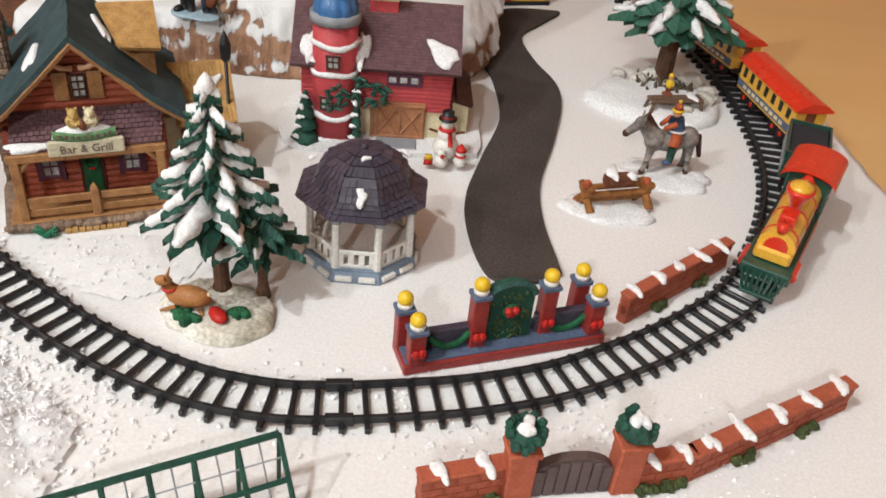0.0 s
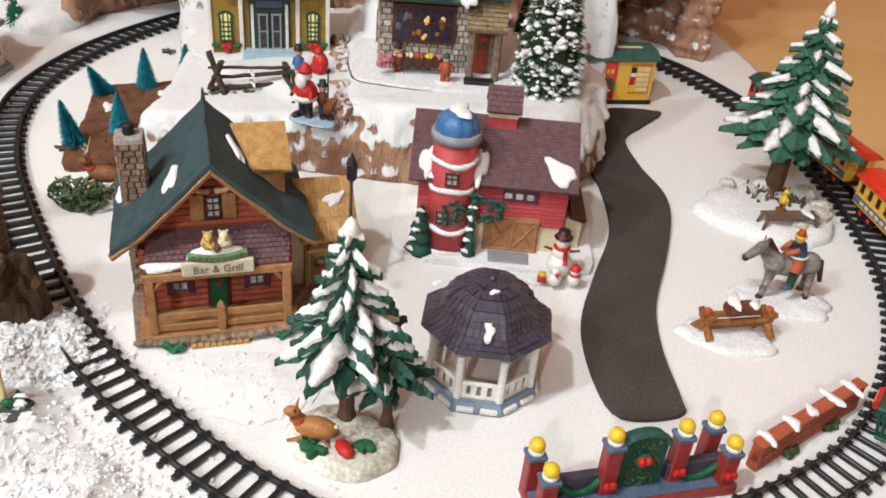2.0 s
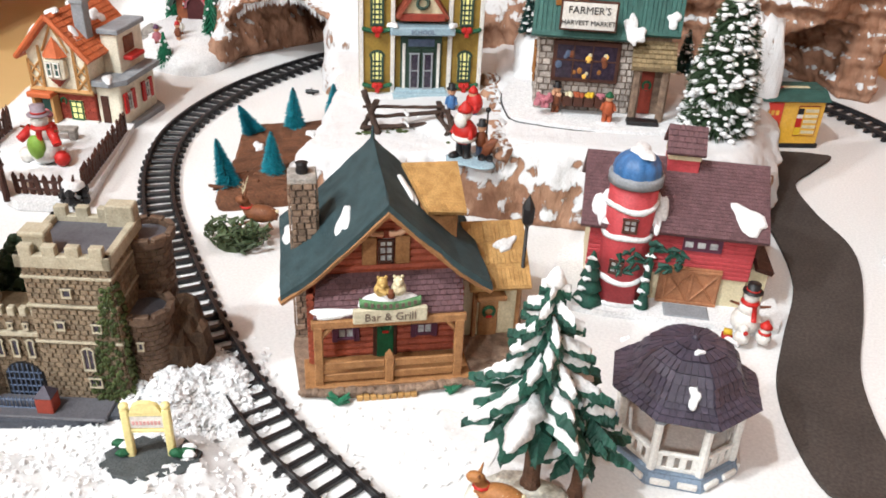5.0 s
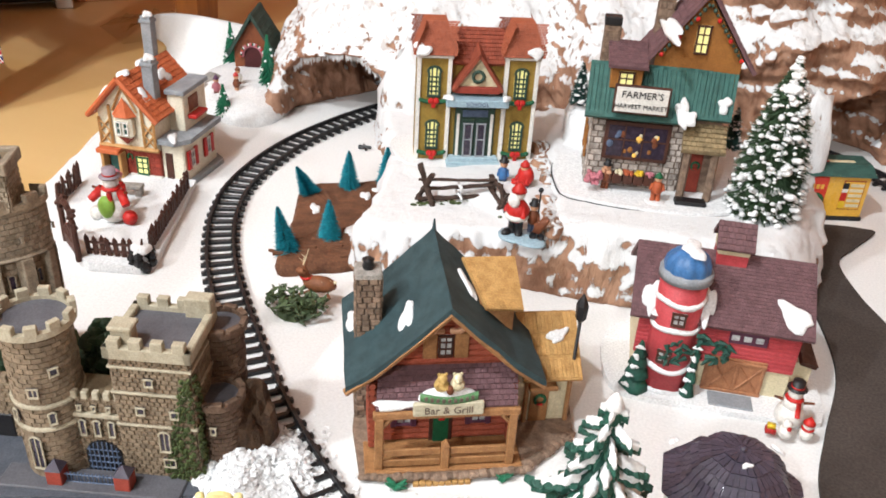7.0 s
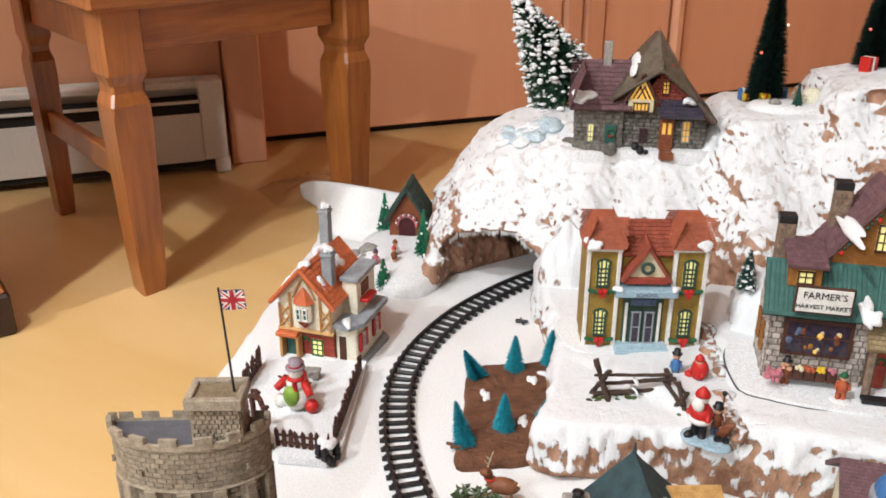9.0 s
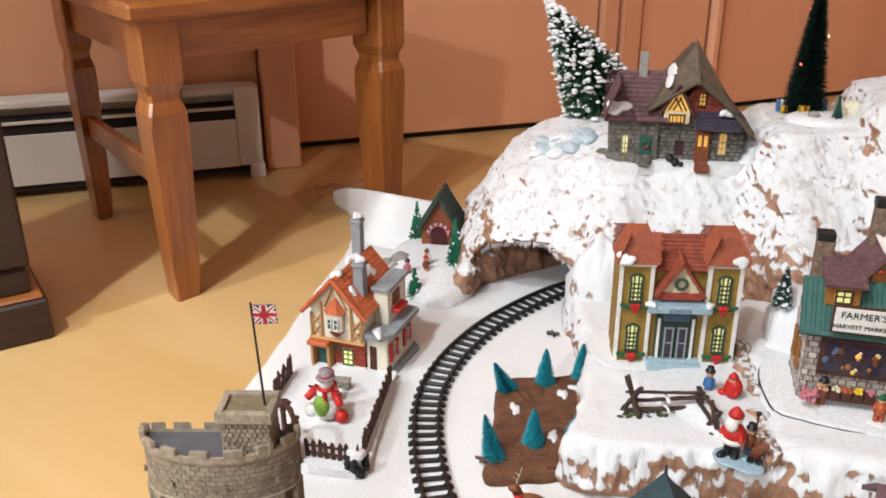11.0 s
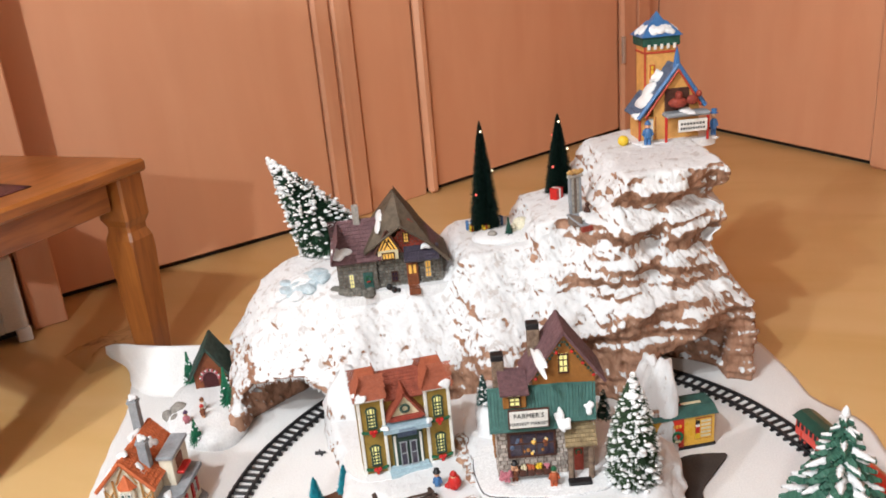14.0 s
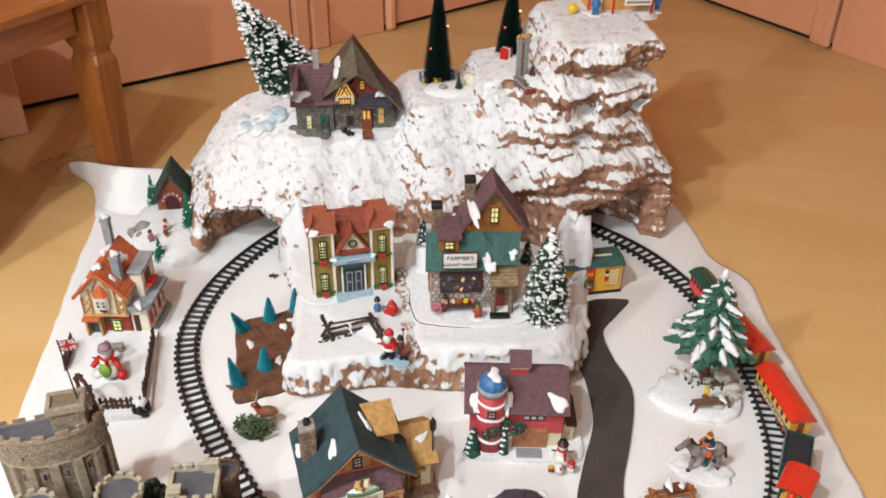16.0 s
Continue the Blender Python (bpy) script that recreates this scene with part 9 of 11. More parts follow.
for k, (x, y, s) in enumerate(((0.432, 1.165, 0.012), (0.444, 1.180, 0.011), (0.352, 1.215, 0.008), (0.424, 1.150, 0.008), (0.390, 1.222, 0.013), (0.430, 1.218, 0.014), (0.374, 1.208, 0.009), (0.448, 1.200, 0.010), (0.408, 1.205, 0.009))):
    bm = bm_new()
    ball(bm, (0, 0, s * 0.4), s, 7, 5, (1.2, 1, 0.8))
    rough(bm, s * 0.25, 90, k)
    tagged(part("rock", bm, M_SNOWROCK, label="small snow-dusted rock on the snow base"), category="rock").matrix_basis = pose(x, y, 0.009)

# rider and ox
snowy_rock_base("snow_pad", 0.402, 1.020, 0.047, 0.029, 0.005, "small white snow pad under the horse figure", 8)
bm = bm_new()


def add_to(bm, i, fn, *a):
    s = len(bm.faces)
    fn(bm, *a)
    paint(bm, s, i)


add_to(bm, 0, ball, (0, 0, 0.031), 0.0108, 14, 9, (1.75, 0.82, 0.95))
add_to(bm, 0, ball, (-0.015, 0, 0.0325), 0.0105, 12, 8, (0.95, 0.85, 1.05))
add_to(bm, 0, ball, (0.016, 0, 0.0335), 0.0110, 12, 8, (1.0, 0.88, 1.0))
add_to(bm, 0, tube, (-0.018, 0, 0.036), (-0.031, 0, 0.0495), 0.0082, 0.0052, 10)
add_to(bm, 0, ball, (-0.0325, 0, 0.0495), 0.0056, 10, 7, (1.0, 0.85, 1.0))
add_to(bm, 0, tube, (-0.032, 0, 0.0490), (-0.0435, 0, 0.0395), 0.0050, 0.0034, 9)
add_to(bm, 5, ball, (-0.0440, 0, 0.0390), 0.0035, 8, 6)
for sy in (-1, 1):
    add_to(bm, 0, tube, (-0.030, sy * 0.0025, 0.053), (-0.0295, sy * 0.0038, 0.0595), 0.0018, 0.0004, 5)
for k in range(7):
    f = k / 6
    add_to(bm, 5, ball, (-0.027 + 0.011 * f, 0, 0.0555 - 0.0135 * f), 0.0032, 7, 5, (0.9, 0.55, 1.1))
add_to(bm, 5, tube, (0.026, 0, 0.036), (0.033, 0.001, 0.014), 0.0032, 0.0020, 7)
for x, y, b in ((-0.019, -0.0058, -0.004), (-0.015, 0.0058, 0.001), (0.017, -0.0062, 0.003), (0.022, 0.0062, -0.001)):
    add_to(bm, 0, tube, (x, y, 0.029), (x + b * 0.5, y, 0.0145), 0.0046, 0.0028, 8)
    add_to(bm, 0, tube, (x + b * 0.5, y, 0.0150), (x + b, y, 0.003), 0.0026, 0.0023, 8)
    add_to(bm, 5, tube, (x + b, y, 0.0035), (x + b - 0.001, y, 0.0), 0.0027, 0.0034, 8)
add_to(bm, 1, tube, (0.003, 0, 0.039), (0.001, 0, 0.054), 0.0088, 0.0062, 12)
add_to(bm, 6, lathe, [(0.0088, 0.0415), (0.0096, 0.0425), (0.0088, 0.0435)], 12, (0.003, 0, 0))
for sy in (-1, 1):
    add_to(bm, 2, tube, (0.002, sy * 0.006, 0.040), (-0.002, sy * 0.0115, 0.030), 0.0056, 0.0045, 8)
    add_to(bm, 3, tube, (-0.002, sy * 0.0118, 0.031), (-0.003, sy * 0.0125, 0.018), 0.0044, 0.0034, 8)
    add_to(bm, 1, ball, (-0.0045, sy * 0.0128, 0.0165), 0.0034, 8, 6, (1.5, 0.9, 0.8))
    add_to(bm, 2, tube, (-0.001, sy * 0.007, 0.051), (-0.011, sy * 0.004, 0.045), 0.0028, 0.0022, 7)
add_to(bm, 7, ball, (0.0, 0, 0.0585), 0.0044, 9, 7)
add_to(bm, 4, lathe, [(0.0052, 0.0600), (0.0056, 0.0615), (0.0048, 0.0625)], 10)
add_to(bm, 2, lathe, [(0.0046, 0.0622), (0.0026, 0.0670), (0.0, 0.0690)], 10)
add_to(bm, 4, ball, (0, 0, 0.0695), 0.0018, 7, 5)
ob = part("horse_figure", bm, [mat("dapple_grey", "8a827c", "4d4744", 0.5, 170, 700, 0.9, 0.2), mat("rider_blue", "3d5273", "2b3b57"), M_ORANGEROOF, M_GREENP, M_YELLOWP, M_DKBROWN, M_WHITEP, M_FLESH], label="grey dappled horse figure with a blue-coated rider", smooth=True)
ob.matrix_basis = pose(0.402, 1.024, 0.0045, 0, 0, 22)
tagged(ob, category="animal figurine")

# log rack with firewood
snowy_rock_base("snow_pad", 0.356, 0.942, 0.042, 0.023, 0.004, "small white snow pad under the log rack", 9)
M_RAWLOG = mat("raw_log", "93602f", "5f3b1e", 0.7, 130, 600, 0.8, 0.4)
lr = thing("log_rack", 0.360, 0.949, 0.0035, 25, "small brown log rack carrying a stump and snow", "log rack")
for x in (-0.027, 0.027):
    for k in (-1, 1):
        bm = bm_new()
        tube(bm, (x - 0.003 * k, k * 0.010, -0.0005), (x + 0.003 * k, -k * 0.007, 0.022), 0.0036, 0.0028, 8)
        rough(bm, 0.0007, 220, 3 + k)
        part("leg", bm, M_RAWLOG, lr)
    bm = bm_new()
    ball(bm, (x, 0.0, 0.0215), 0.0042, 8, 6)
    rough(bm, 0.0008, 220, 6)
    part("knob", bm, M_ORANGEROOF, lr)
for y, z in ((-0.003, 0.0125), (0.003, 0.0165), (0.001, 0.006)):
    bm = bm_new()
    tube(bm, (-0.031, y, z), (0.031, y + 0.001, z + 0.001), 0.0030, 0.0027, 8)
    rough(bm, 0.0007, 200, z * 900)
    part("rail", bm, M_RAWLOG, lr)
bm = bm_new()
tube(bm, (-0.010, 0.0, 0.0235), (0.011, 0.001, 0.0240), 0.0072, 0.0064, 11)
rough(bm, 0.0010, 160, 4)
part("log", bm, mat("reddish_stump", "6a3d28", "46271a", 0.75, 130, 600, 0.7, 0.4), lr, "reddish brown stump")
patch(lr, (-0.006, 0.001, 0.0305), (0, 0, 1), 0.011, 0.0055, 0, 0.004, seed=202)
patch(lr, (0.012, -0.001, 0.0285), (0.3, -0.2, 1), 0.006, 0.005, 0, 0.003, seed=203)

# ---------- gates and brick walls ----------


def brick_gate():
    t = thing("brick_gate", 0.295, 0.7445, 0, 30.3, "red brick gate with green door and yellow ball lamps", "gate", scale=1.022)
    M_GATERED = mat("gate_red", "8f2f2a", "6a211f", 0.45, 110, 700, 0.5, 0.2, coat=0.1)
    pbox(t, "base", M_GATERED, -0.070, 0.070, -0.014, 0.014, 0, 0.008, 0.001)
    pbox(t, "paving", M_BLUEGREY, -0.0685, 0.0685, -0.0125, 0.0125, 0.0075, 0.0095, 0.0004)
    for x, y, h in ((-0.065, 0.008, 0.036), (-0.062, -0.010, 0.033), (-0.020, -0.003, 0.048), (0.029, 0.0, 0.045), (0.058, 0.011, 0.037), (0.061, -0.008, 0.034)):
        p = pbox(t, "pillar", M_GATERED, x - 0.0052, x + 0.0052, y - 0.0048, y + 0.0048, 0.008, h, 0.0008)
        pbox(p, "pillar_cap", M_BLUEGREY, x - 0.0062, x + 0.0062, y - 0.0058, y + 0.0058, h - 0.001, h + 0.0025, 0.0006)
        plathe(p, "collar", M_WHITEP, [(0.0045, h + 0.002), (0.0052, h + 0.004), (0.0048, h + 0.006)], (x, y, 0), 12)
        bm = bm_new()
        ball(bm, (x, y, h + 0.0085), 0.0052, 14, 9)
        part("lamp_ball", bm, M_YELLOWP, p, "glossy yellow ball", smooth=True)
        if y <= 0:
            bm = bm_new()
            for dx in (-0.002, 0.002):
                ball(bm, (x + dx, y - 0.0065, 0.019), 0.0028, 7, 5, (1.1, 0.7, 1.2))
            part("bow", bm, M_REDP, p)
    for x0, x1 in ((-0.056, -0.020), (0.022, 0.062)):
        w = pbox(t, "low_wall", M_SLATE, x0, x1, -0.003, 0.003, 0.009, 0.024, 0.0008)
        bm = bm_new()
        for k in range(22):
            u = k / 21
            x = x0 + 0.006 + (x1 - x0 - 0.012) * u
            z = 0.019 - 0.008 * (1 - (2 * u - 1) ** 2)
            ball(bm, (x, -0.0045, z), 0.0024, 6, 4)
        part("garland", bm, M_HOLLY, w, kind="stuff")
    bm = bm_new()
    poly = [(-0.0155, 0.009), (0.0175, 0.009), (0.0175, 0.044)] + [(0.001 + 0.0165 * math.cos(math.pi * k / 10), 0.044 + 0.010 * math.sin(math.pi * k / 10)) for k in range(1, 10)] + [(-0.0155, 0.044)]
    f, b = [bm.verts.new((x, -0.0035, z)) for x, z in poly], [bm.verts.new((x, 0.0035, z)) for x, z in poly]
    bm.faces.new(f)
    bm.faces.new(b[::-1])
    bridge(bm, b, f)
    door = part("gate_door", bm, M_GREENP, t, "dark green arched double door")
    bm = bm_new()
    prev = None
    for k in range(13):
        a = math.pi * k / 12
        p = V((0.001 + 0.0165 * math.cos(a), -0.0035, 0.044 + 0.010 * math.sin(a)))
        if prev:
            tube(bm, prev, p, 0.0022, seg=6)
        prev = p
    part("door_arch", bm, M_TEALROOF, door)
    g = random.Random(3)
    bm = bm_new()
    for k in range(90):
        x, z = g.uniform(-0.013, 0.015), g.uniform(0.010, 0.047)
        ball(bm, (x, -0.004, z), 0.0011, 4, 3)
    part("door_texture", bm, M_IVY, door, kind="stuff")
    wreath(door, 0.001, -0.0055, 0.034, 0.0042, M_HOLLY, M_REDP)
    ball_b = bm_new()
    for dx in (-0.0022, 0.0022):
        ball(ball_b, (0.001 + dx, -0.0075, 0.0355), 0.003, 7, 5)
    part("bow", ball_b, M_REDP, door)


brick_gate()
M_TERRA = mat("terracotta_brick", "a4553c", "843f2c", 0.7, 130, 700, 0.5, 0.35, random_=0.12)


def brick_wall_piece(name, a, b, h, d, label, snow=5, seed=1, taper=0.0):
    L = math.hypot(b[0] - a[0], b[1] - a[1])
    ang = math.degrees(math.atan2(b[1] - a[1], b[0] - a[0]))
    t = thing(name, a[0], a[1], 0, ang, label, "garden wall", "brick garden walls")
    core = pbox(t, "core", M_TERRA, 0, L, -d / 2, d / 2, 0, h, 0.0006)
    n = max(4, int(L / 0.011))
    rows = max(3, int(h / 0.0058))
    for r in range(rows):
        for k in range(n):
            off = 0.5 * (r % 2)
            x0, x1 = max(0, (k - off + 0.05) * L / n), min(L, (k - off + 0.95) * L / n)
            if x1 - x0 < 0.003:
                continue
            z0, z1 = h * (r + 0.08) / rows, h * (r + 0.92) / rows
            pbox(core, "brick", M_TERRA, x0, x1, -d / 2 - 0.0007, d / 2 + 0.0007, z0, z1, 0)
    pbox(t, "coping", M_TERRA, -0.001, L + 0.001, -d / 2 - 0.0015, d / 2 + 0.0015, h, h + 0.003, 0.0008)
    g = random.Random(seed)
    for k in range(snow):
        x = L * (k + 0.5) / snow + g.uniform(-0.004, 0.004)
        patch(t, (x, 0, h + 0.0026), (0, -0.05, 1), g.uniform(0.006, 0.010), d * 0.52, 0, 0.0028, seed=seed + k)
    for k in range(2):
        bm = bm_new()
        x = L * (0.3 + 0.4 * k)
        for _ in range(12):
            ball(bm, (x + g.uniform(-0.008, 0.008), -d / 2 - 0.003 + g.uniform(-0.002, 0.002), g.uniform(0.001, 0.005)), 0.0028, 5, 4)
        part("shrub", bm, M_IVY, t)
    return t


brick_wall_piece("brick_wall", (0.3735, 0.7955), (0.4500, 0.8930), 0.0225, 0.007, "terracotta brick garden wall with snow patches inside the track", 5, 31)
brick_wall_piece("brick_wall", (0.4170, 0.6660), (0.5190, 0.7560), 0.020, 0.008, "terracotta brick garden wall with snow patches outside the track", 5, 41)
brick_wall_piece("brick_wall", (0.2720, 0.6020), (0.3180, 0.6265), 0.024, 0.008, "terracotta brick garden wall beside the arched gate", 2, 51)
brick_wall_piece("brick_wall", (0.3830, 0.6490), (0.4180, 0.6665), 0.020, 0.008, "short terracotta brick garden wall beside the arched gate", 2, 61)


def arched_gate():
    t = thing("arched_gate", 0.351, 0.637, 0, 21, "brick gateway with dark arched gate and green urns", "gate")
    for sx in (-1, 1):
        x = sx * 0.031
        p = pbox(t, "pillar", M_TERRA, x - 0.008, x + 0.008, -0.007, 0.007, 0, 0.038, 0.001)
        pbox(p, "cap", M_TERRA, x - 0.0095, x + 0.0095, -0.0085, 0.0085, 0.036, 0.040, 0.001)
        bm = bm_new()
        ball(bm, (x, 0, 0.047), 0.0095, 10, 7, (1, 1, 0.85))
        for k in range(26):
            a = rnd.uniform(0, math.tau)
            ball(bm, (x + 0.009 * math.cos(a), 0.009 * math.sin(a), 0.047 + rnd.uniform(-0.003, 0.007)), 0.003, 5, 4)
        u = part("urn_bush", bm, M_GREENP, p, "green bush in an urn")
        patch(u, (x, -0.001, 0.0545), (0, -0.2, 1), 0.006, 0.005, 0, 0.003, seed=71 + sx)
    bm = bm_new()
    poly = [(-0.023, 0.001), (0.023, 0.001), (0.023, 0.016)] + [(0.023 * math.cos(math.pi * k / 12), 0.016 + 0.013 * math.sin(math.pi * k / 12)) for k in range(1, 12)] + [(-0.023, 0.016)]
    f, b = [bm.verts.new((x, -0.003, z)) for x, z in poly], [bm.verts.new((x, 0.003, z)) for x, z in poly]
    bm.faces.new(f)
    bm.faces.new(b[::-1])
    bridge(bm, b, f)
    dr = part("gate_leaf", bm, mat("grey_brown_gate", "5a4a48", "3e3332"), t)
    for k in range(7):
        x = -0.0195 + k * 0.0065
        pbox(dr, "plank", bpy.data.materials["grey_brown_gate"], x - 0.0028, x + 0.0028, -0.0042, -0.0028, 0.001, 0.016 + 0.013 * math.sqrt(max(0, 1 - (x / 0.023) ** 2)) - 0.002, 0.0003)


arched_gate()

# green wire bench frame at the near edge
gb = thing("green_lattice", 0.156, 0.564, 0, 38, "dark green metal lattice frame standing in the snow", "lattice frame")
for y, z in ((0.0, 0.040), (-0.016, 0.022), (-0.032, 0.004)):
    ptube(gb, "bar", M_GREENP, (-0.080, y, z), (0.052, y, z), 0.0017 if y else 0.0021, seg=6)
for k in range(7):
    x = -0.080 + k * 0.022
    ptube(gb, "upright", M_GREENP, (x, -0.033, 0.003), (x, 0, 0.040), 0.0015, seg=6)
    ptube(gb, "prop", M_GREENP, (x, 0, 0.040), (x, 0.004, 0.0), 0.0013, seg=5)
for y, z in ((-0.008, 0.031), (-0.024, 0.013)):
    ptube(gb, "wire", M_GREYP, (-0.080, y, z), (0.052, y, z), 0.0006, seg=4)
for k in range(12):
    x = -0.069 + k * 0.011
    ptube(gb, "wire", M_GREYP, (x, -0.032, 0.004), (x, 0, 0.040), 0.0005, seg=4)

# cream sign post near the castle
M_CREAMY = mat("cream_plastic", "e2d394", "c9b877", 0.45, 80, 500, 0.3, 0.1)
sp = thing("sign_post", -0.121, 0.6525, 0.010, 27, "cream wooden sign post with faded pink writing on a dark base", "sign")
bm = bm_new()
out = [(0.029 * math.cos(math.tau * k / 26) * (1 + 0.10 * math.sin(k * 2.3)), 0.019 * math.sin(math.tau * k / 26) * (1 + 0.10 * math.cos(k * 3.1)) - 0.003) for k in range(26)]
poly_prism(bm, out, -0.010, 0.0035)
rough(bm, 0.0012, 140, 3)
part("plinth", bm, mat("dark_plinth", "4a4e4f", "2d3233", 0.8, 120, 600, 0.6, 0.4), sp)
g = random.Random(6)
for k in range(9):
    sx_, sy_ = (-0.019, 0.006) if k % 2 else (0.020, 0.003)
    bm = bm_new()
    ball(bm, (sx_ + g.uniform(-0.005, 0.005), sy_ - g.uniform(0, 0.009), 0.0055 + g.uniform(0, 0.003)), 0.0036, 7, 5, (1.4, 0.8, 0.7))
    rough(bm, 0.001, 200, k)
    part("sprig", bm, M_HOLLY if k % 3 else M_SNOW, sp)
for x in (-0.0123, 0.0123):
    pbox(sp, "post", M_CREAMY, x - 0.0024, x + 0.0024, -0.0024, 0.0024, 0.002, 0.041, 0.0008)
    bm = bm_new()
    ball(bm, (x, 0, 0.0425), 0.0031, 9, 6, (1, 1, 0.8))
    part("post_cap", bm, M_CREAMY, sp, smooth=True)
for z in (0.0235, 0.0365):
    pbox(sp, "rail", M_CREAMY, -0.0105, 0.0105, -0.0015, 0.0015, z - 0.0014, z + 0.0014, 0.0005)
bd = pbox(sp, "board", M_WHITEP, -0.0102, 0.0102, -0.0010, 0.0010, 0.0255, 0.0350, 0.0004, "white board with faded pink writing")
for k in range(8):
    pbox(bd, "lettering_bar", M_PINKSIGN, -0.0086 + k * 0.0022, -0.0071 + k * 0.0022, -0.0014, -0.0008, 0.0285, 0.0312, 0)
bm = bm_new()
N = 12
front = [(-0.0095, 0.0378)] + [(-0.0085 + 0.017 * k / N, 0.0410 + 0.0045 * math.sin(math.pi * k / N) ** 0.5) for k in range(N + 1)] + [(0.0095, 0.0378)]
fa, ba = [bm.verts.new((x, -0.0018, z)) for x, z in front], [bm.verts.new((x, 0.0018, z)) for x, z in front]
bm.faces.new(fa)
bm.faces.new(ba[::-1])
bridge(bm, ba, fa)
bmesh.ops.recalc_face_normals(bm, faces=bm.faces)
part("arched_crest", bm, M_CREAMY, sp)

# ---------- train ----------


def on_track(name, x, y, turn, label):
    """A thing that stands on the rails, its front towards -x of its own frame."""
    return thing(name, x, y, 0.0098, turn, label, "toy train", "toy train")


M_TRAINY = mat("train_yellow", "d9a83a", "b98a24", 0.3, 60, 500, 0.3, 0.05, coat=0.4)
M_TRAINR = mat("train_red", "c8301c", "a8240f", 0.3, 60, 500, 0.3, 0.05, coat=0.4)
M_TRAING = mat("train_green", "24483c", "16322a", 0.35, 60, 500, 0.4, 0.05, coat=0.3)
M_COAL = mat("coal_load", "23262c", "33373f", 0.7, 200, 700, 0.7, 0.6)


def wheels(t, xs, r=0.0075, half=0.0145):
    for x in xs:
        for s in (-1, 1):
            w = ptube(t, "wheel", M_BLACKP, (x, s * half, r), (x, s * (half - 0.003), r), r, seg=14)
            ptube(w, "hub", M_TRAINR, (x, s * (half + 0.0006), r), (x, s * half, r), r * 0.35, seg=8)


def locomotive():
    t = on_track("locomotive", 0.4990, 0.930, 70.5, "yellow and green toy steam locomotive with red trim")
    wheels(t, (-0.038, -0.016, 0.006, 0.030))
    pbox(t, "chassis", M_TRAING, -0.062, 0.058, -0.013, 0.013, 0.008, 0.016, 0.001)
    pbox(t, "running_board", M_TRAING, -0.058, 0.056, -0.0175, 0.0175, 0.0155, 0.018, 0.0006)
    # cow catcher
    cc = pbox(t, "buffer_beam", M_TRAING, -0.066, -0.058, -0.018, 0.018, 0.010, 0.019, 0.001)
    for k in range(8):
        y = -0.0155 + k * 0.0044
        ptube(cc, "catcher_bar", M_TRAING, (-0.066, y, 0.016), (-0.074 + abs(y) * 0.35, y * 0.75, 0.001), 0.0013, seg=5)
    pbox(cc, "catcher_foot", M_TRAING, -0.075, -0.071, -0.012, 0.012, 0.0005, 0.003, 0.0006)
    # boiler
    bm = bm_new()
    tube(bm, (-0.052, 0, 0.030), (0.026, 0, 0.030), 0.0135, seg=20)
    bl = part("boiler", bm, M_TRAINY, t, smooth=False)
    pbox(bl, "boiler_skirt", M_TRAINY, -0.056, 0.024, -0.0135, 0.0135, 0.018, 0.029, 0.002)
    for x in (-0.044, -0.018, 0.008):
        bm = bm_new()
        tube(bm, (x - 0.001, 0, 0.030), (x + 0.001, 0, 0.030), 0.0140, seg=20)
        part("boiler_band", bm, M_TRAINR, bl)
    ptube(bl, "smokebox_door", M_TRAINR, (-0.054, 0, 0.030), (-0.0515, 0, 0.030), 0.0085, seg=16)
    plathe(t, "headlamp", M_TRAINR, [(0.0035, 0), (0.0045, 0.004), (0.0035, 0.008)], (-0.050, 0, 0.042), 10)
    plathe(t, "smokestack", M_TRAINR, [(0.0055, 0.0), (0.0045, 0.005), (0.0055, 0.010), (0.0105, 0.018), (0.0105, 0.021), (0.007, 0.021)], (-0.020, 0, 0.042), 14)
    plathe(t, "stack_lid", M_TRAINY, [(0.0090, 0.0), (0.0085, 0.003), (0.003, 0.006), (0.0, 0.0065)], (-0.020, 0, 0.062), 14)
    pbox(t, "sand_box", M_TRAINR, -0.042, -0.028, -0.006, 0.006, 0.041, 0.050, 0.001)
    plathe(t, "bell", M_TRAING, [(0.005, 0), (0.0045, 0.006), (0.002, 0.009)], (0.004, 0, 0.043), 10)
    plathe(t, "dome", M_TRAINR, [(0.0055, 0), (0.0055, 0.005), (0.003, 0.009), (0.0, 0.010)], (0.016, 0, 0.043), 12)
    for s in (-1, 1):
        ptube(t, "handrail", M_BLACKP, (-0.050, s * 0.0145, 0.034), (0.022, s * 0.0145, 0.034), 0.0007, seg=5)
        ptube(t, "side_rod", M_TRAINR, (-0.040, s * 0.017, 0.008), (0.030, s * 0.017, 0.008), 0.0011, seg=5)
        bm = bm_new()
        tube(bm, (-0.056, s * 0.0165, 0.012), (-0.040, s * 0.0165, 0.012), 0.005, seg=10)
        part("cylinder", bm, M_TRAINR, t)
    # cab
    cb = pbox(t, "cab", M_TRAING, 0.026, 0.058, -0.0170, 0.0170, 0.016, 0.048, 0.001)
    for s in (-1, 1):
        pbox(cb, "cab_window", M_BLACKP, 0.033, 0.050, s * 0.0165 - 0.001, s * 0.0165 + 0.001, 0.032, 0.043, 0.0003)
    bm = bm_new()
    rings = []
    for x in (0.018, 0.064):
        rings.append([bm.verts.new((x, 0.0215 * math.cos(a), 0.046 + 0.009 * math.sin(a))) for a in [math.pi * k / 10 for k in range(11)]])
    lo = [[bm.verts.new(v.co - V((0, 0, 0.002))) for v in r] for r in rings]
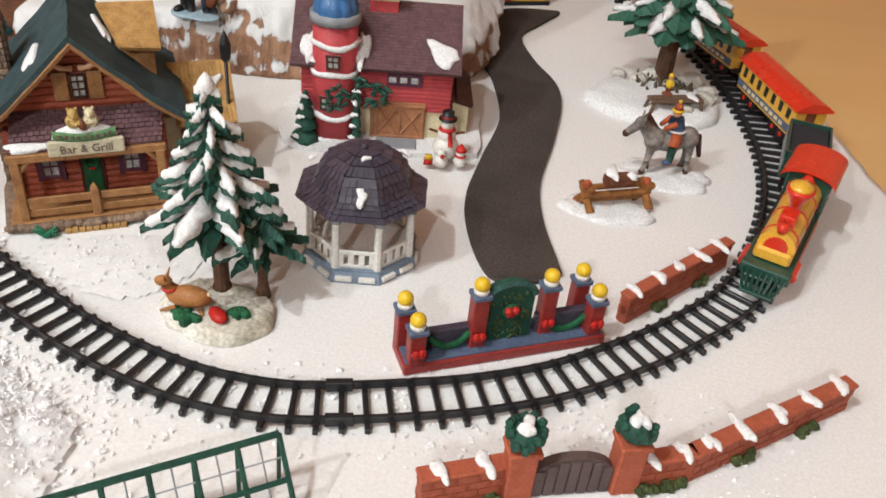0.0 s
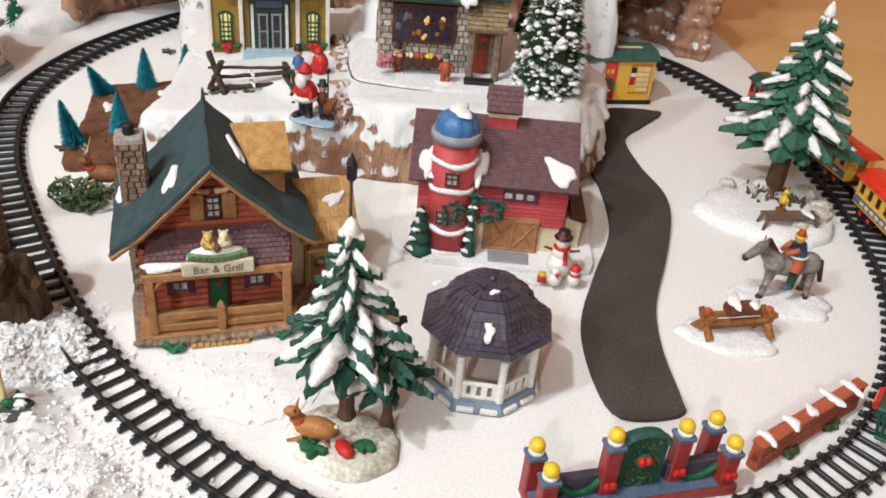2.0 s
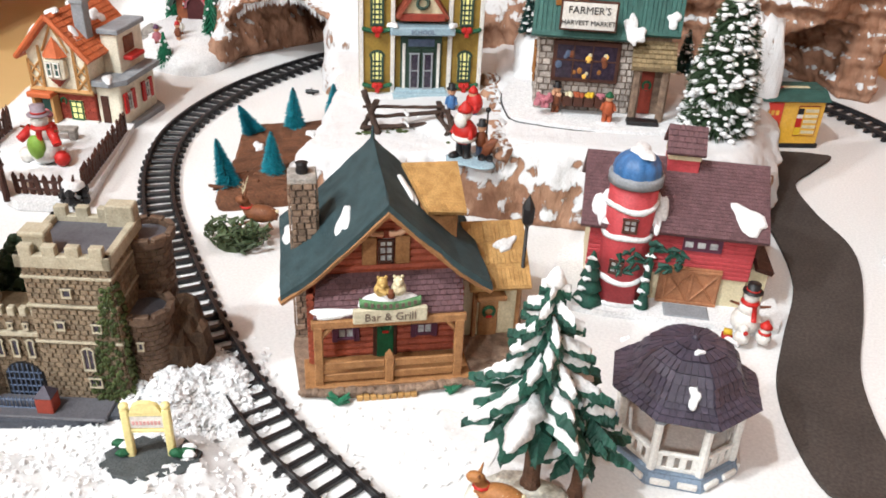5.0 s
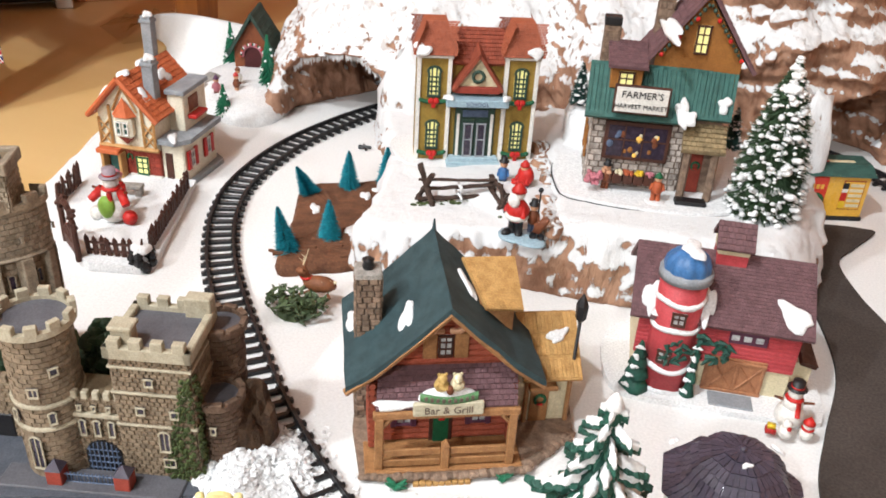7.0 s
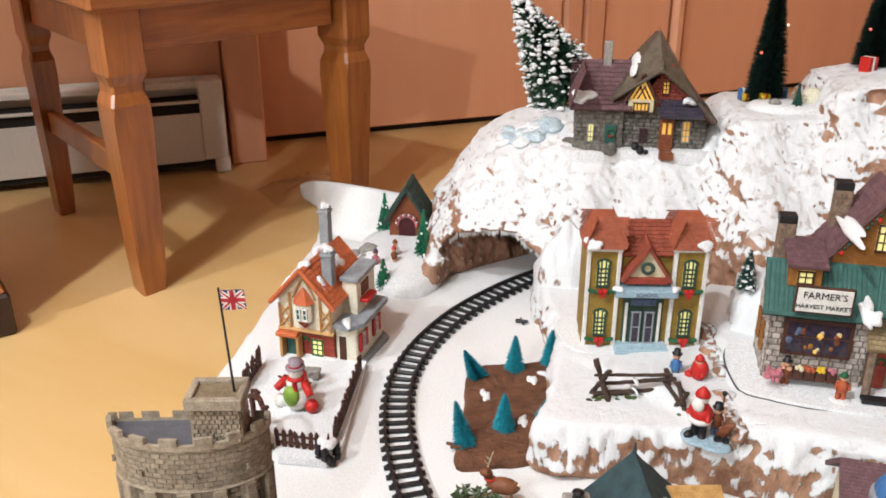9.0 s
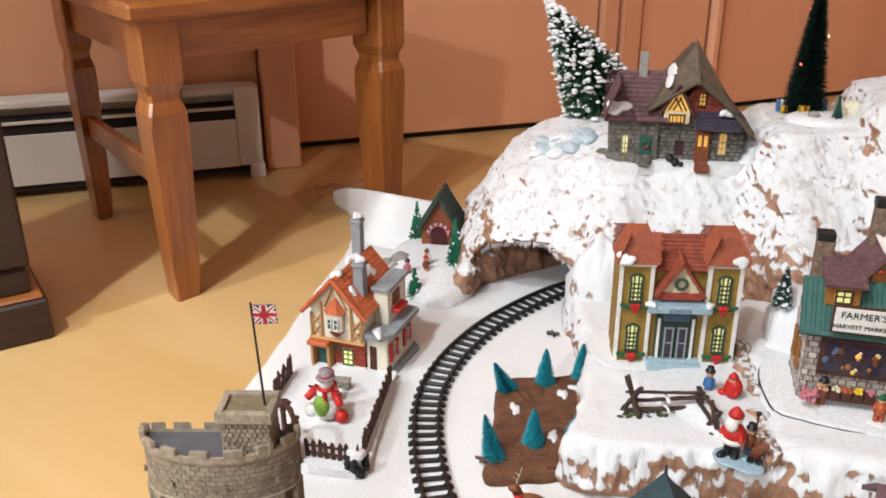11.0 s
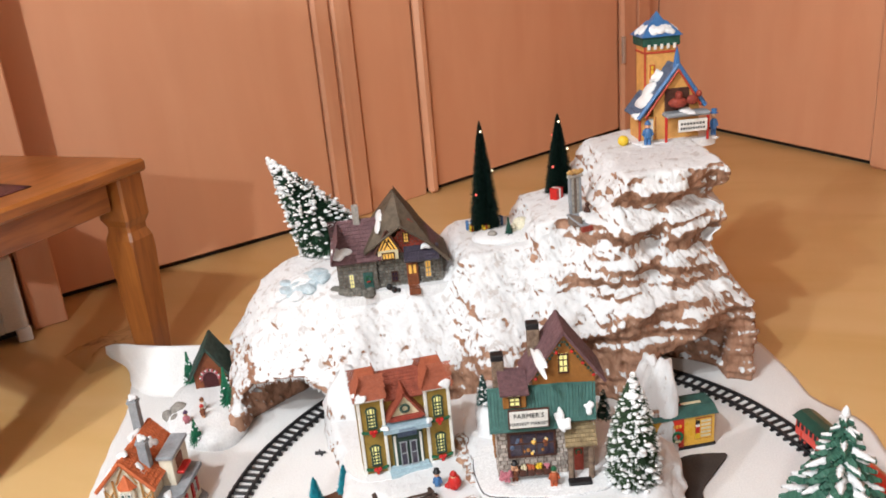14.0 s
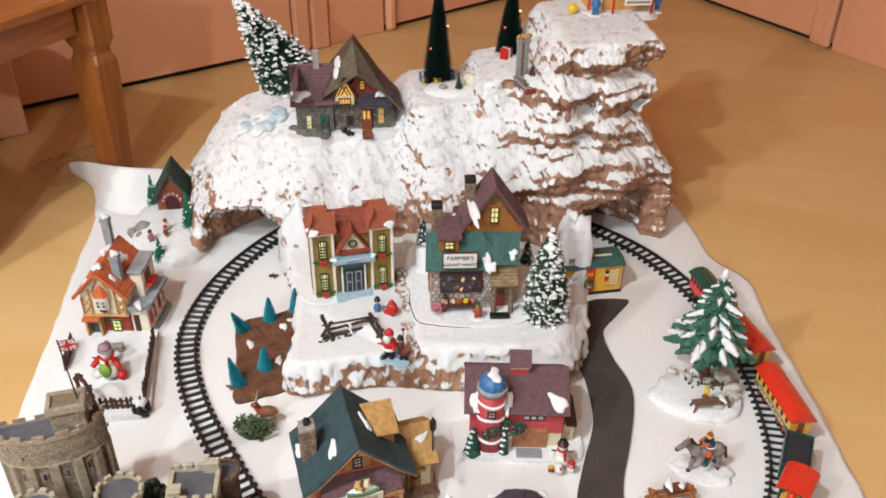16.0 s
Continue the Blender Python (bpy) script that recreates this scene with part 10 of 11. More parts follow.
    for a, b in ((rings[0], rings[1]), (lo[1], lo[0])):
        for k in range(10):
            bm.faces.new((a[k], a[k + 1], b[k + 1], b[k]))
    for i in (0, 1):
        for k in range(10):
            bm.faces.new((lo[i][k], lo[i][k + 1], rings[i][k + 1], rings[i][k]))
    part("cab_roof", bm, M_TRAINR, t, "curved red cab roof")
    t.scale = (1.22, 1.02, 1.0)


def tender():
    t = on_track("coal_tender", 0.523, 1.045, 80, "dark green toy coal tender with black coal load")
    wheels(t, (-0.024, 0.024))
    pbox(t, "chassis", M_BLACKP, -0.036, 0.036, -0.012, 0.012, 0.008, 0.014, 0.001)
    b = pbox(t, "body", M_TRAING, -0.036, 0.036, -0.0185, 0.0185, 0.014, 0.036, 0.001)
    for s in (-1, 1):
        pbox(b, "side_panel", M_GREYP, -0.032, 0.032, s * 0.0186 - 0.0005, s * 0.0186 + 0.0005, 0.019, 0.031, 0)
    bm = bm_new()
    box(bm, -0.034, 0.034, -0.0165, 0.0165, 0.034, 0.0385, 0.001)
    rough(bm, 0.0015, 160, 5)
    part("coal", bm, M_COAL, t)
    bm = bm_new()
    for sx in (-0.035, 0.035):
        box(bm, sx - 0.001, sx + 0.001, -0.0185, 0.0185, 0.034, 0.041)
    for sy in (-0.0178, 0.0178):
        box(bm, -0.036, 0.036, sy - 0.001, sy + 0.001, 0.034, 0.0405)
    part("rim", bm, M_TRAING, t)


def coach(x, y, turn, label, roof, wall, half=0.060, band=True):
    t = on_track("passenger_coach", x, y, turn, label)
    wheels(t, (-half * 0.68, -half * 0.4, half * 0.4, half * 0.68))
    pbox(t, "chassis", M_BLACKP, -half, half, -0.012, 0.012, 0.008, 0.014, 0.001)
    b = pbox(t, "body", wall, -half + 0.002, half - 0.002, -0.0170, 0.0170, 0.013, 0.043, 0.001)
    for s in (-1, 1):
        if band:
            bd = pbox(b, "name_band", M_BLUEGREY, -half + 0.004, half - 0.004, s * 0.0171 - 0.0005, s * 0.0171 + 0.0005, 0.016, 0.0235, 0)
            for k in range(9):
                x0 = -half * 0.72 + k * half * 0.165
                pbox(bd, "lettering_bar", M_CREAM, x0, x0 + half * 0.11, s * 0.0177 - 0.0004, s * 0.0177 + 0.0004, 0.018, 0.0215, 0)
        n = 7
        for k in range(n):
            x0 = -half * 0.78 + k * half * 0.26
            pbox(b, "window", M_BLACKP, x0 - 0.0032, x0 + 0.0032, s * 0.0171 - 0.0006, s * 0.0171 + 0.0006, 0.028, 0.038, 0.0003)
    for e in (-1, 1):
        pbox(b, "end_door", M_BROWNP, e * (half - 0.002) - 0.001, e * (half - 0.002) + 0.001, -0.005, 0.005, 0.014, 0.038, 0.0004)
    bm = bm_new()
    prof = [(-0.0205, 0.042), (-0.012, 0.0475), (-0.006, 0.0500), (0.006, 0.0500), (0.012, 0.0475), (0.0205, 0.042), (0.018, 0.0405), (-0.018, 0.0405)]
    a, c = [bm.verts.new((-half - 0.003, y_, z)) for y_, z in prof], [bm.verts.new((half + 0.003, y_, z)) for y_, z in prof]
    bridge(bm, a, c)
    bm.faces.new(a[::-1])
    bm.faces.new(c)
    part("roof", bm, roof, t, "smooth red roof" if roof == M_TRAINR else "smooth green roof")
    ptube(t, "coupler", M_BLACKP, (-half - 0.010, 0, 0.011), (-half, 0, 0.011), 0.0015, seg=6)


locomotive()
tender()
coach(0.513, 1.162, 111, "yellow toy passenger coach with bright red roof", M_TRAINR, M_TRAINY)
coach(0.459, 1.313, 119, "second yellow toy passenger coach with bright red roof", M_TRAINR, M_TRAINY)
coach(0.404, 1.430, 118, "red toy caboose with dark green roof", M_TRAING, M_TRAINR, 0.042, False)


def boxcar():
    t = thing("toy_boxcar", 0.187, 1.439, 0, 26.5, "yellow toy boxcar with dark green roof beside the road", "toy train", scale=0.975)
    pbox(t, "chassis", M_BLACKP, -0.060, 0.058, -0.031, 0.029, 0.0, 0.006, 0.001)
    b = pbox(t, "body", M_TRAINY, -0.056, 0.056, -0.029, 0.029, 0.005, 0.064, 0.001)
    d = pbox(b, "door", M_TRAINR, -0.024, 0.002, -0.0305, -0.0285, 0.006, 0.060, 0.0006, "red boxcar door with a wreath")
    wreath(d, -0.011, -0.0325, 0.028, 0.0085, M_HOLLY, M_CREAM)
    for k in range(3):
        pbox(d, "lettering_bar", M_TRAINY, -0.019 + k * 0.006, -0.015 + k * 0.006, -0.0312, -0.0303, 0.044, 0.050, 0)
    p = pbox(b, "poster", M_BRICKP, 0.022, 0.050, -0.0300, -0.0288, 0.016, 0.056, 0.0003, "cream poster with lines of small writing")
    pbox(p, "paper", M_TRAINY, 0.0232, 0.0488, -0.0304, -0.0298, 0.0172, 0.0548, 0)
    for k in range(5):
        pbox(p, "lettering_bar", M_CREAM, 0.031, 0.048, -0.0310, -0.0302, 0.020 + k * 0.007, 0.024 + k * 0.007, 0)
    for z0, z1, m in ((0.018, 0.028, M_YELLOWP), (0.028, 0.040, M_REDP), (0.040, 0.045, M_WHITEP), (0.045, 0.053, M_BLACKP)):
        pbox(p, "painted_shape", m, 0.0215, 0.0290, -0.0312, -0.0302, z0, z1, 0.0004)
    pbox(b, "end_panel", M_TRAINR, -0.0575, -0.0555, -0.027, 0.027, 0.008, 0.060, 0.0004)
    bm = bm_new()
    prof = [(-0.034, 0.0625), (-0.016, 0.0720), (0.016, 0.0720), (0.034, 0.0625), (0.031, 0.061), (-0.031, 0.061)]
    a, c = [bm.verts.new((-0.060, y_, z)) for y_, z in prof], [bm.verts.new((0.060, y_, z)) for y_, z in prof]
    bridge(bm, a, c)
    bm.faces.new(a[::-1])
    bm.faces.new(c)
    part("roof", bm, M_TEALROOF, t, "dark green roof")
    pbox(t, "roof_walk", M_BRICKP, -0.050, 0.006, -0.010, -0.005, 0.0719, 0.0732, 0.0004)
    pbox(t, "roof_walk", M_CREAM, 0.006, 0.040, -0.010, -0.004, 0.0719, 0.0734, 0.0004)


boxcar()

# ---------- brown garden slab with teal brush trees ----------


def garden_slab():
    out = [(-0.376, 1.134), (-0.33, 1.178), (-0.293, 1.212), (-0.262, 1.150), (-0.236, 1.085), (-0.232, 1.020), (-0.262, 0.990), (-0.297, 0.966), (-0.316, 1.000), (-0.345, 1.065)]
    pts = [p for p in smooth_path([(x, y, 0) for x, y in out], 90, True)[0]]
    c = sum(pts, V()) / len(pts)
    bm = bm_new()
    g = random.Random(4)
    rings = []
    for f, z in ((1.02, 0.0), (1.03, 0.007), (1.0, 0.013), (0.95, 0.015), (0.7, 0.016), (0.4, 0.016)):
        rings.append([bm.verts.new(c.lerp(p, f) + V((0, 0, z)) + 0.002 * V(noise.noise_vector(p * 70 + V((0, 0, z * 200))))) for p in pts])
    for a, b in zip(rings, rings[1:]):
        bridge(bm, a, b)
    bm.faces.new(rings[-1])
    for v in rings[0]:
        v.co.z = 0
    sl = part("garden_slab", bm, M_SOIL, label="rough brown bark slab with snow patches on the snow")
    tagged(sl, category="model ground")
    # layered bark strips on the near side
    for k in range(34):
        u = g.random()
        p = V((-0.310, 0.985, 0)).lerp(V((-0.240, 1.020, 0)), u) + V((g.uniform(-0.012, 0.006), g.uniform(-0.010, 0.03), 0))
        bm = bm_new()
        L = g.uniform(0.012, 0.030)
        box(bm, -L / 2, L / 2, -0.002, 0.002, 0, 0.0035, 0.0008, m=pose(0, 0, 0, g.uniform(-12, 12), g.uniform(-8, 8), 28 + g.uniform(-14, 14)))
        rough(bm, 0.0008, 200, k)
        part("bark_strip", bm, M_SOIL, sl).matrix_basis = Matrix.Translation((p.x, p.y, 0.0135 + g.uniform(-0.003, 0.001)))
    for k, (x, y) in enumerate(((-0.330, 1.085), (-0.297, 1.145), (-0.268, 1.060), (-0.288, 1.165))):
        patch(sl, (x, y, 0.016), (0, 0, 1), g.uniform(0.008, 0.012), 0.006, g.uniform(0, 90), 0.003, seed=210 + k)
    for k, (x, y, h, lx, ly) in enumerate(((-0.328, 1.158, 0.046, 0, 0), (-0.297, 1.196, 0.044, 0, 0.05), (-0.357, 1.118, 0.036, -0.9, 0.3), (-0.280, 1.037, 0.044, 0, 0), (-0.249, 1.080, 0.044, 0.25, 0), (-0.302, 0.990, 0.046, -0.4, 0.2))):
        brush_tree("teal_tree", x, y, 0.012, h * 1.12, 0.0145, "small teal bottle-brush tree on the brown slab" if lx > -0.3 else "tilted teal bottle-brush tree at the slab edge", 230 + k, M_TEAL, 900, 0, (lx, ly), base=False, group="teal brush trees", trunk=0.03, thin=0.0006)


garden_slab()
deer("reindeer_figure", -0.230, 0.940, 0.012, 0.038, 16, "brown reindeer figure with antlers near the slab", M_REINDEER, True, True)
bm = bm_new()
for k in range(190):
    a, r = rnd.uniform(0, math.tau), rnd.random() ** 0.5 * 0.032
    p = V((r * math.cos(a), 0.7 * r * math.sin(a), rnd.uniform(0.003, 0.018)))
    tube(bm, p, p + V((rnd.uniform(-0.008, 0.008), rnd.uniform(-0.008, 0.008), rnd.uniform(-0.002, 0.007))), 0.0022, 0.0005, 4)
lathe(bm, [(0.020, 0), (0.018, 0.006), (0.004, 0.010)], 12)
tagged(part("snowy_shrub", bm, mat("olive_shrub", "4c5a3a", "2c3824", random_=0.3), label="olive green shrub under the reindeer figure", kind="stuff"), category="shrub").matrix_basis = pose(-0.243, 0.918, 0)

# ---------- on the ledge ----------
M_FENCE = mat("dark_bark", "4b3a31", "2c211c", 0.85, 160, 600, 0.8, 0.6)


def split_log(name, p, q, r, seed, parent):
    """One split, slightly bent log with flat cut ends."""
    p, q = V(p), V(q)
    w = (q - p).normalized()
    a = w.cross(V((0, 0, 1)) if abs(w.z) < 0.95 else V((1, 0, 0))).normalized()
    b = w.cross(a)
    g = random.Random(seed)
    bm, rings, N = bm_new(), [], 8
    for k in range(N + 1):
        c, rk = p.lerp(q, k / N) + g.uniform(-0.0005, 0.0005) * a + g.uniform(-0.0005, 0.0005) * b, r * g.uniform(0.85, 1.15)
        rings.append([bm.verts.new(c + rk * (math.cos(n * math.tau / 7) * a + 0.8 * math.sin(n * math.tau / 7) * b)) for n in range(7)])
    for u, v in zip(rings, rings[1:]):
        bridge(bm, u, v)
    bm.faces.new(rings[0][::-1])
    bm.faces.new(rings[-1])
    bmesh.ops.recalc_face_normals(bm, faces=bm.faces)
    rough(bm, 0.0008, 260, seed)
    return part(name, bm, M_FENCE, parent)


lf = thing("log_fence", -0.129, 1.126, 0.062, 0, "rustic dark split-log fence with snow and moss on the ledge", "fence")
LP, MP, RP = V((-0.059, -0.045, 0)), V((0, 0, 0)), V((0.023, -0.027, 0))
for n, (a, b, za, zb, r) in enumerate(((LP, MP, 0.029, 0.024, 0.0022), (LP, MP, 0.017, 0.019, 0.0026), (LP, MP, 0.006, 0.006, 0.0032), (MP, RP, 0.022, 0.024, 0.0023), (MP, RP, 0.013, 0.012, 0.0026), (MP, RP, 0.005, 0.005, 0.0030))):
    d = (b - a).normalized() * 0.006
    side = V((0.0015 if n % 2 else -0.0015, 0.002 if n % 2 else -0.001, 0))
    split_log("rail", a - d + side + V((0, 0, za)), b + d + side + V((0, 0, zb)), r, 300 + n, lf)
    if n in (1, 2):
        mid = a.lerp(b, 0.5)
        patch(lf, (mid.x, mid.y, (za + zb) / 2 + r), (0, 0, 1), 0.002, 0.013, -52, 0.0014, seed=240 + n)
for n, (c, h, lean) in enumerate(((LP, 0.044, 0.013), (MP, 0.029, 0.006), (RP, 0.033, 0.009))):
    for e in (-1, 1):
        split_log("crossed_post", c + V((-e * lean, e * 0.004, -0.003)), c + V((e * lean * 0.7, -e * 0.003, h - 0.003 * (e + 1))), 0.0034 if n == 0 else 0.0029, 320 + 2 * n + e, lf)
g = random.Random(12)
bm = bm_new()
for a, b in ((LP, MP), (MP, RP)):
    for k in range(34):
        c = a.lerp(b, g.uniform(-0.08, 1.05)) + V((g.gauss(0.001, 0.003), g.gauss(-0.005, 0.003), 0.0012))
        ball(bm, c, g.uniform(0.0016, 0.0032), 6, 4, (1.4, 1, 0.8))
rough(bm, 0.0012, 300, 2)
part("moss", bm, M_IVY, lf, kind="stuff")
figure("winter_figure", -0.077, 1.060, 0.064, 0.060, -20, "red-coated winter figure with red hat on pale blue base", "figurine", [M_BLACKP, M_REDP, M_WHITEP, M_REDP, M_ICE], "cone", wide=0.92,
       extra=((4, ball, ((0.011, 0.003, 0.0012), 0.025, 18, 6, (1.0, 0.62, 0.07))), (0, ball, ((-0.006, -0.006, 0.004), 0.006, 8, 6, (0.8, 1.2, 0.7))), (2, lathe, ([(0.0115, 0.021), (0.0125, 0.0235), (0.0110, 0.026)], 12)), (2, ball, ((0, -0.0065, 0.0415), 0.0066, 9, 7, (1.1, 0.7, 1.2))), (1, ball, ((0, 0.001, 0.029), 0.0125, 10, 8, (1, 0.9, 0.9)))))
figure("companion_figure", -0.063, 1.070, 0.066, 0.038, 10, "small blue-legged figure pushing an orange-brown cart", "figurine", [M_BLUEGREY, M_BROWNP, M_FLESH, M_BLACKP, M_ICE], "top", wide=0.8,
       extra=((1, box, (0.003, 0.011, -0.010, -0.003, 0.005, 0.013, 0.001)), (1, ball, ((0.007, -0.0065, 0.013), 0.0046, 9, 6, (1, 0.85, 0.9))), (3, tube, ((0.003, -0.0125, 0.0040), (0.003, -0.0105, 0.0040), 0.0036, None, 12)), (3, tube, ((0.011, -0.0125, 0.0040), (0.011, -0.0105, 0.0040), 0.0036, None, 12)), (3, tube, ((0.004, 0.006, 0.0), (0.004, 0.006, 0.044), 0.0009, None, 6)), (3, ball, ((0.004, 0.006, 0.046), 0.0028, 7, 5))))
figure("sledding_figure", -0.131, 1.160, 0.062, 0.039, 20, "small blue figure behind the log fence", "figurine", [M_BLUEGREY, M_BLUEP, M_FLESH, M_BLACKP, M_SNOW], "top", wide=0.75)
figure("sledding_figure", -0.105, 1.156, 0.062, 0.043, -30, "small red figure in a wide cloak behind the log fence", "figurine", [M_BLUEGREY, M_REDP, M_FLESH, M_REDP, M_SNOW], "cone", wide=1.0,
       extra=((1, ball, ((0, 0.002, 0.024), 0.0105, 10, 8, (1, 0.8, 1.1))), (1, box, (-0.016, -0.006, -0.006, 0.004, 0.006, 0.016, 0.002))))
brush_tree("snowy_tree", 0.138, 1.214, 0.070, 0.176, 0.037, "snow-tipped green bottle-brush tree on the ledge", 250, M_BRISTLE, 7500, 0.105, flock=0.55, trunk=0.13, droop=0.45, thin=0.0011, full=2.3)


def boulder(x, y, z, rx, ry, h, seed, label="snowy brown foam boulder at the mountain foot"):
    bm = bm_new()
    ball(bm, (0, 0, 0), 1.0, 26, 18)
    for v in bm.verts:
        n = v.co.normalized()
        k = 1 + 0.22 * noise.noise(n * 1.6 + V((seed, 0, 0))) + 0.13 * noise.noise(n * 4 + V((0, seed, 0))) + 0.05 * noise.noise(n * 11)
        v.co = V((n.x * rx * k, n.y * ry * k, max(-0.02, n.z * h * k)))
    ob = part("snowy_boulder", bm, M_ROCK_LOW, label=label, smooth=True)
    ob.matrix_basis = pose(x, y, z)
    tagged(ob, label, "model rock")


boulder(-0.075, 1.325, 0.04, 0.050, 0.060, 0.11, 2)
boulder(0.155, 1.430, 0.0, 0.045, 0.040, 0.155, 5)
boulder(-0.345, 1.355, 0.0, 0.052, 0.050, 0.135, 7)
boulder(-0.03, 1.42, 0.0, 0.09, 0.05, 0.13, 9)
for k, (x, y, z, h) in enumerate(((-0.094, 1.300, 0.128, 0.050), (0.085, 1.33, 0.10, 0.05), (-0.262, 1.300, 0.10, 0.055))):
    brush_tree("tiny_tree", x, y, z, h, 0.013, "tiny grey-green brush tree behind the houses", 260 + k, M_TEALROOF, 700, 0.10, base=False, trunk=0.03)

# ---------- on the mountain ----------


def hill(u, v, z):
    p = MM @ V((u, v, 0))
    return p.x, p.y, z


brush_tree("snowy_tree", -0.464, 1.662, 0.212, 0.254, 0.070, "tilted snow-tipped bottle-brush tree on the mountain", 270, mat("grey_green_bristle", "35573f", "1f3a2a", 0.7, 120, 800, 0.6, 0.2, random_=0.3), 7500, 0.13, (-0.66, -0.02), 0.9, trunk=0.20, droop=0.35, thin=0.0011, full=1.35)
x, y, z = -0.177, 1.692, 0.268
brush_tree("lit_tree", x, y, z, 0.215, 0.034, "slim dark green tree with tiny lights on the mountain", 271, M_DKBRISTLE, 4200, 0, lights=5, trunk=0.02, droop=0.1, base=False, group="lit trees", thin=0.0009)
x, y, z = -0.042, 1.752, 0.328
brush_tree("lit_tree", x, y, z, 0.152, 0.031, "slim dark green tree with tiny lights beside the ramp", 272, M_DKBRISTLE, 3600, 0, lights=5, trunk=0.02, droop=0.1, base=False, group="lit trees", thin=0.0009)
for k, (u, v, z, s, m) in enumerate(((0.447, 0.225, 0.270, 0.017, M_BLUEP), (0.450, 0.212, 0.270, 0.012, M_YELLOWP), (0.474, 0.195, 0.270, 0.017, M_YELLOWP), (0.502, 0.225, 0.270, 0.021, M_BLUEP), (0.482, 0.2, 0.270, 0.010, M_HOLLY), (0.612, 0.190, 0.322, 0.024, M_REDP))):
    px, py, pz = hill(u, v, z)
    gft = thing("gift_box", px, py, pz, MA + 8 * k, "small wrapped gift box with ribbon under the tree", "gift box", "gift boxes")
    pbox(gft, "box", m, -s * 0.42, s * 0.42, -s * 0.35, s * 0.35, 0, s, 0.0006)
    pbox(gft, "ribbon", M_REDP if m == M_YELLOWP else M_WHITEP, -s * 0.09, s * 0.09, -s * 0.37, s * 0.37, -0.0002, s + 0.0006, 0.0002)
px, py, pz = hill(0.505, 0.165, 0.268)
bm = bm_new()
lathe(bm, [(0.060, 0), (0.062, 0.005), (0.055, 0.010), (0.02, 0.012)], 30, (0, 0, 0), 0, 0.7)
ob = tagged(part("ice_pond_base", bm, M_SNOW, label="white oval snow scene base on the mountain", smooth=True), category="model base")
ob.matrix_basis = pose(px, py, pz, 0, 0, MA)
bm = bm_new()
for k in range(60):
    f = k / 60
    a = k * 2.4
    tube(bm, (0, 0, 0.004 + 0.030 * f), (0.009 * (1 - f) * math.cos(a), 0.009 * (1 - f) * math.sin(a), 0.030 * f), 0.0024, 0.0007, 4)
fort = bm_new()
g = random.Random(9)
for k in range(22):
    a = -0.5 + 4.0 * k / 22
    for z in range(2):
        ball(fort, (0.034 + 0.017 * math.cos(a), 0.012 * math.sin(a), 0.012 + 0.0075 * z), 0.0052 + g.uniform(-0.0006, 0.0008), 6, 5, (1, 1, 0.85))
ball(fort, (0.034, 0.012, 0.014), 0.018, 12, 8, (1, 0.8, 1.05))
rough(fort, 0.0016, 150, 2)
tagged(part("snow_fort", fort, mat("cream_snow", "d2ccb4", "b3ac94", 0.6, 60, 400, 0.6, 0.3), label="lumpy cream snow fort on the white base", smooth=True), category="model fort").matrix_basis = pose(px, py, pz, 0, 0, MA)
tagged(part("tiny_pine", bm, M_GREENP, label="tiny dark green pine on the white base"), category="model tree").matrix_basis = pose(px + 0.012, py - 0.012, pz + 0.010)
bm = bm_new()
ball(bm, (0, 0, 0.004), 0.008, 8, 6, (1.2, 1, 0.8))
tagged(part("rock", bm, M_GREYSTONE, label="small grey rock on the white base"), category="rock").matrix_basis = pose(px - 0.018, py - 0.018, pz + 0.009)
rp = thing("wooden_ramp", 0.041, 1.586, 0.3185, 42, "weathered grey ramp with mossy backboard and red edge", "ramp")
for k in range(5):
    bm = bm_new()
    box(bm, -0.017 + k * 0.0052, -0.0125 + k * 0.0052, 0.043, 0.048, -0.004, 0.084 + 0.005 * math.sin(k * 2.3), 0.0006)
    part("back_board", bm, (M_GREYP, M_GREYSTONE, M_MORTAR, M_GREYSTONE, M_GREYP)[k], rp)
pbox(rp, "side_rail", M_MORTAR, -0.020, -0.0168, 0.004, 0.046, 0.001, 0.020, 0.0006, m=pose(0, 0, 0, -8))
pbox(rp, "top_rail", M_GREYSTONE, -0.018, 0.011, 0.041, 0.050, 0.078, 0.083, 0.0008)
pbox(rp, "ramp_deck", M_GREYP, -0.022, 0.022, 0.0, 0.050, 0.0015, 0.0055, 0.001, m=pose(0, 0, 0, 10))
patch(rp, (0.004, 0.028, 0.0108), (0, -0.17, 0.98), 0.012, 0.016, 10, 0.004, seed=281)
pbox(rp, "red_edge", M_BRICKP, -0.024, 0.024, -0.004, 0.0005, -0.006, 0.0035, 0.0006)
g = random.Random(8)
bm = bm_new()
for k in range(16):
    ball(bm, (g.uniform(-0.017, 0.010), 0.046 + g.uniform(-0.003, 0.003), 0.086 + g.uniform(0, 0.004)), 0.0038, 6, 5)
part("moss", bm, M_SHAKE, rp)
bm = bm_new()
ball(bm, (0.012, 0.034, 0.016), 0.006, 8, 6, (1, 1, 1.6))
ball(bm, (0.012, 0.033, 0.029), 0.0042, 8, 6)
part("ramp_figure", bm, M_DKBROWN, rp, "small dark moulded figure on the ramp")
M_PALEICE = mat("frosted_ice", "b9c6cc", "95a8b2", 0.45, 60, 400, 0.7, 0.3)
ic = thing("ice_stones", -0.492, 1.512, 0.2175, MA, "pale blue-white ice stones below the leaning tree", "ice")
g = random.Random(15)
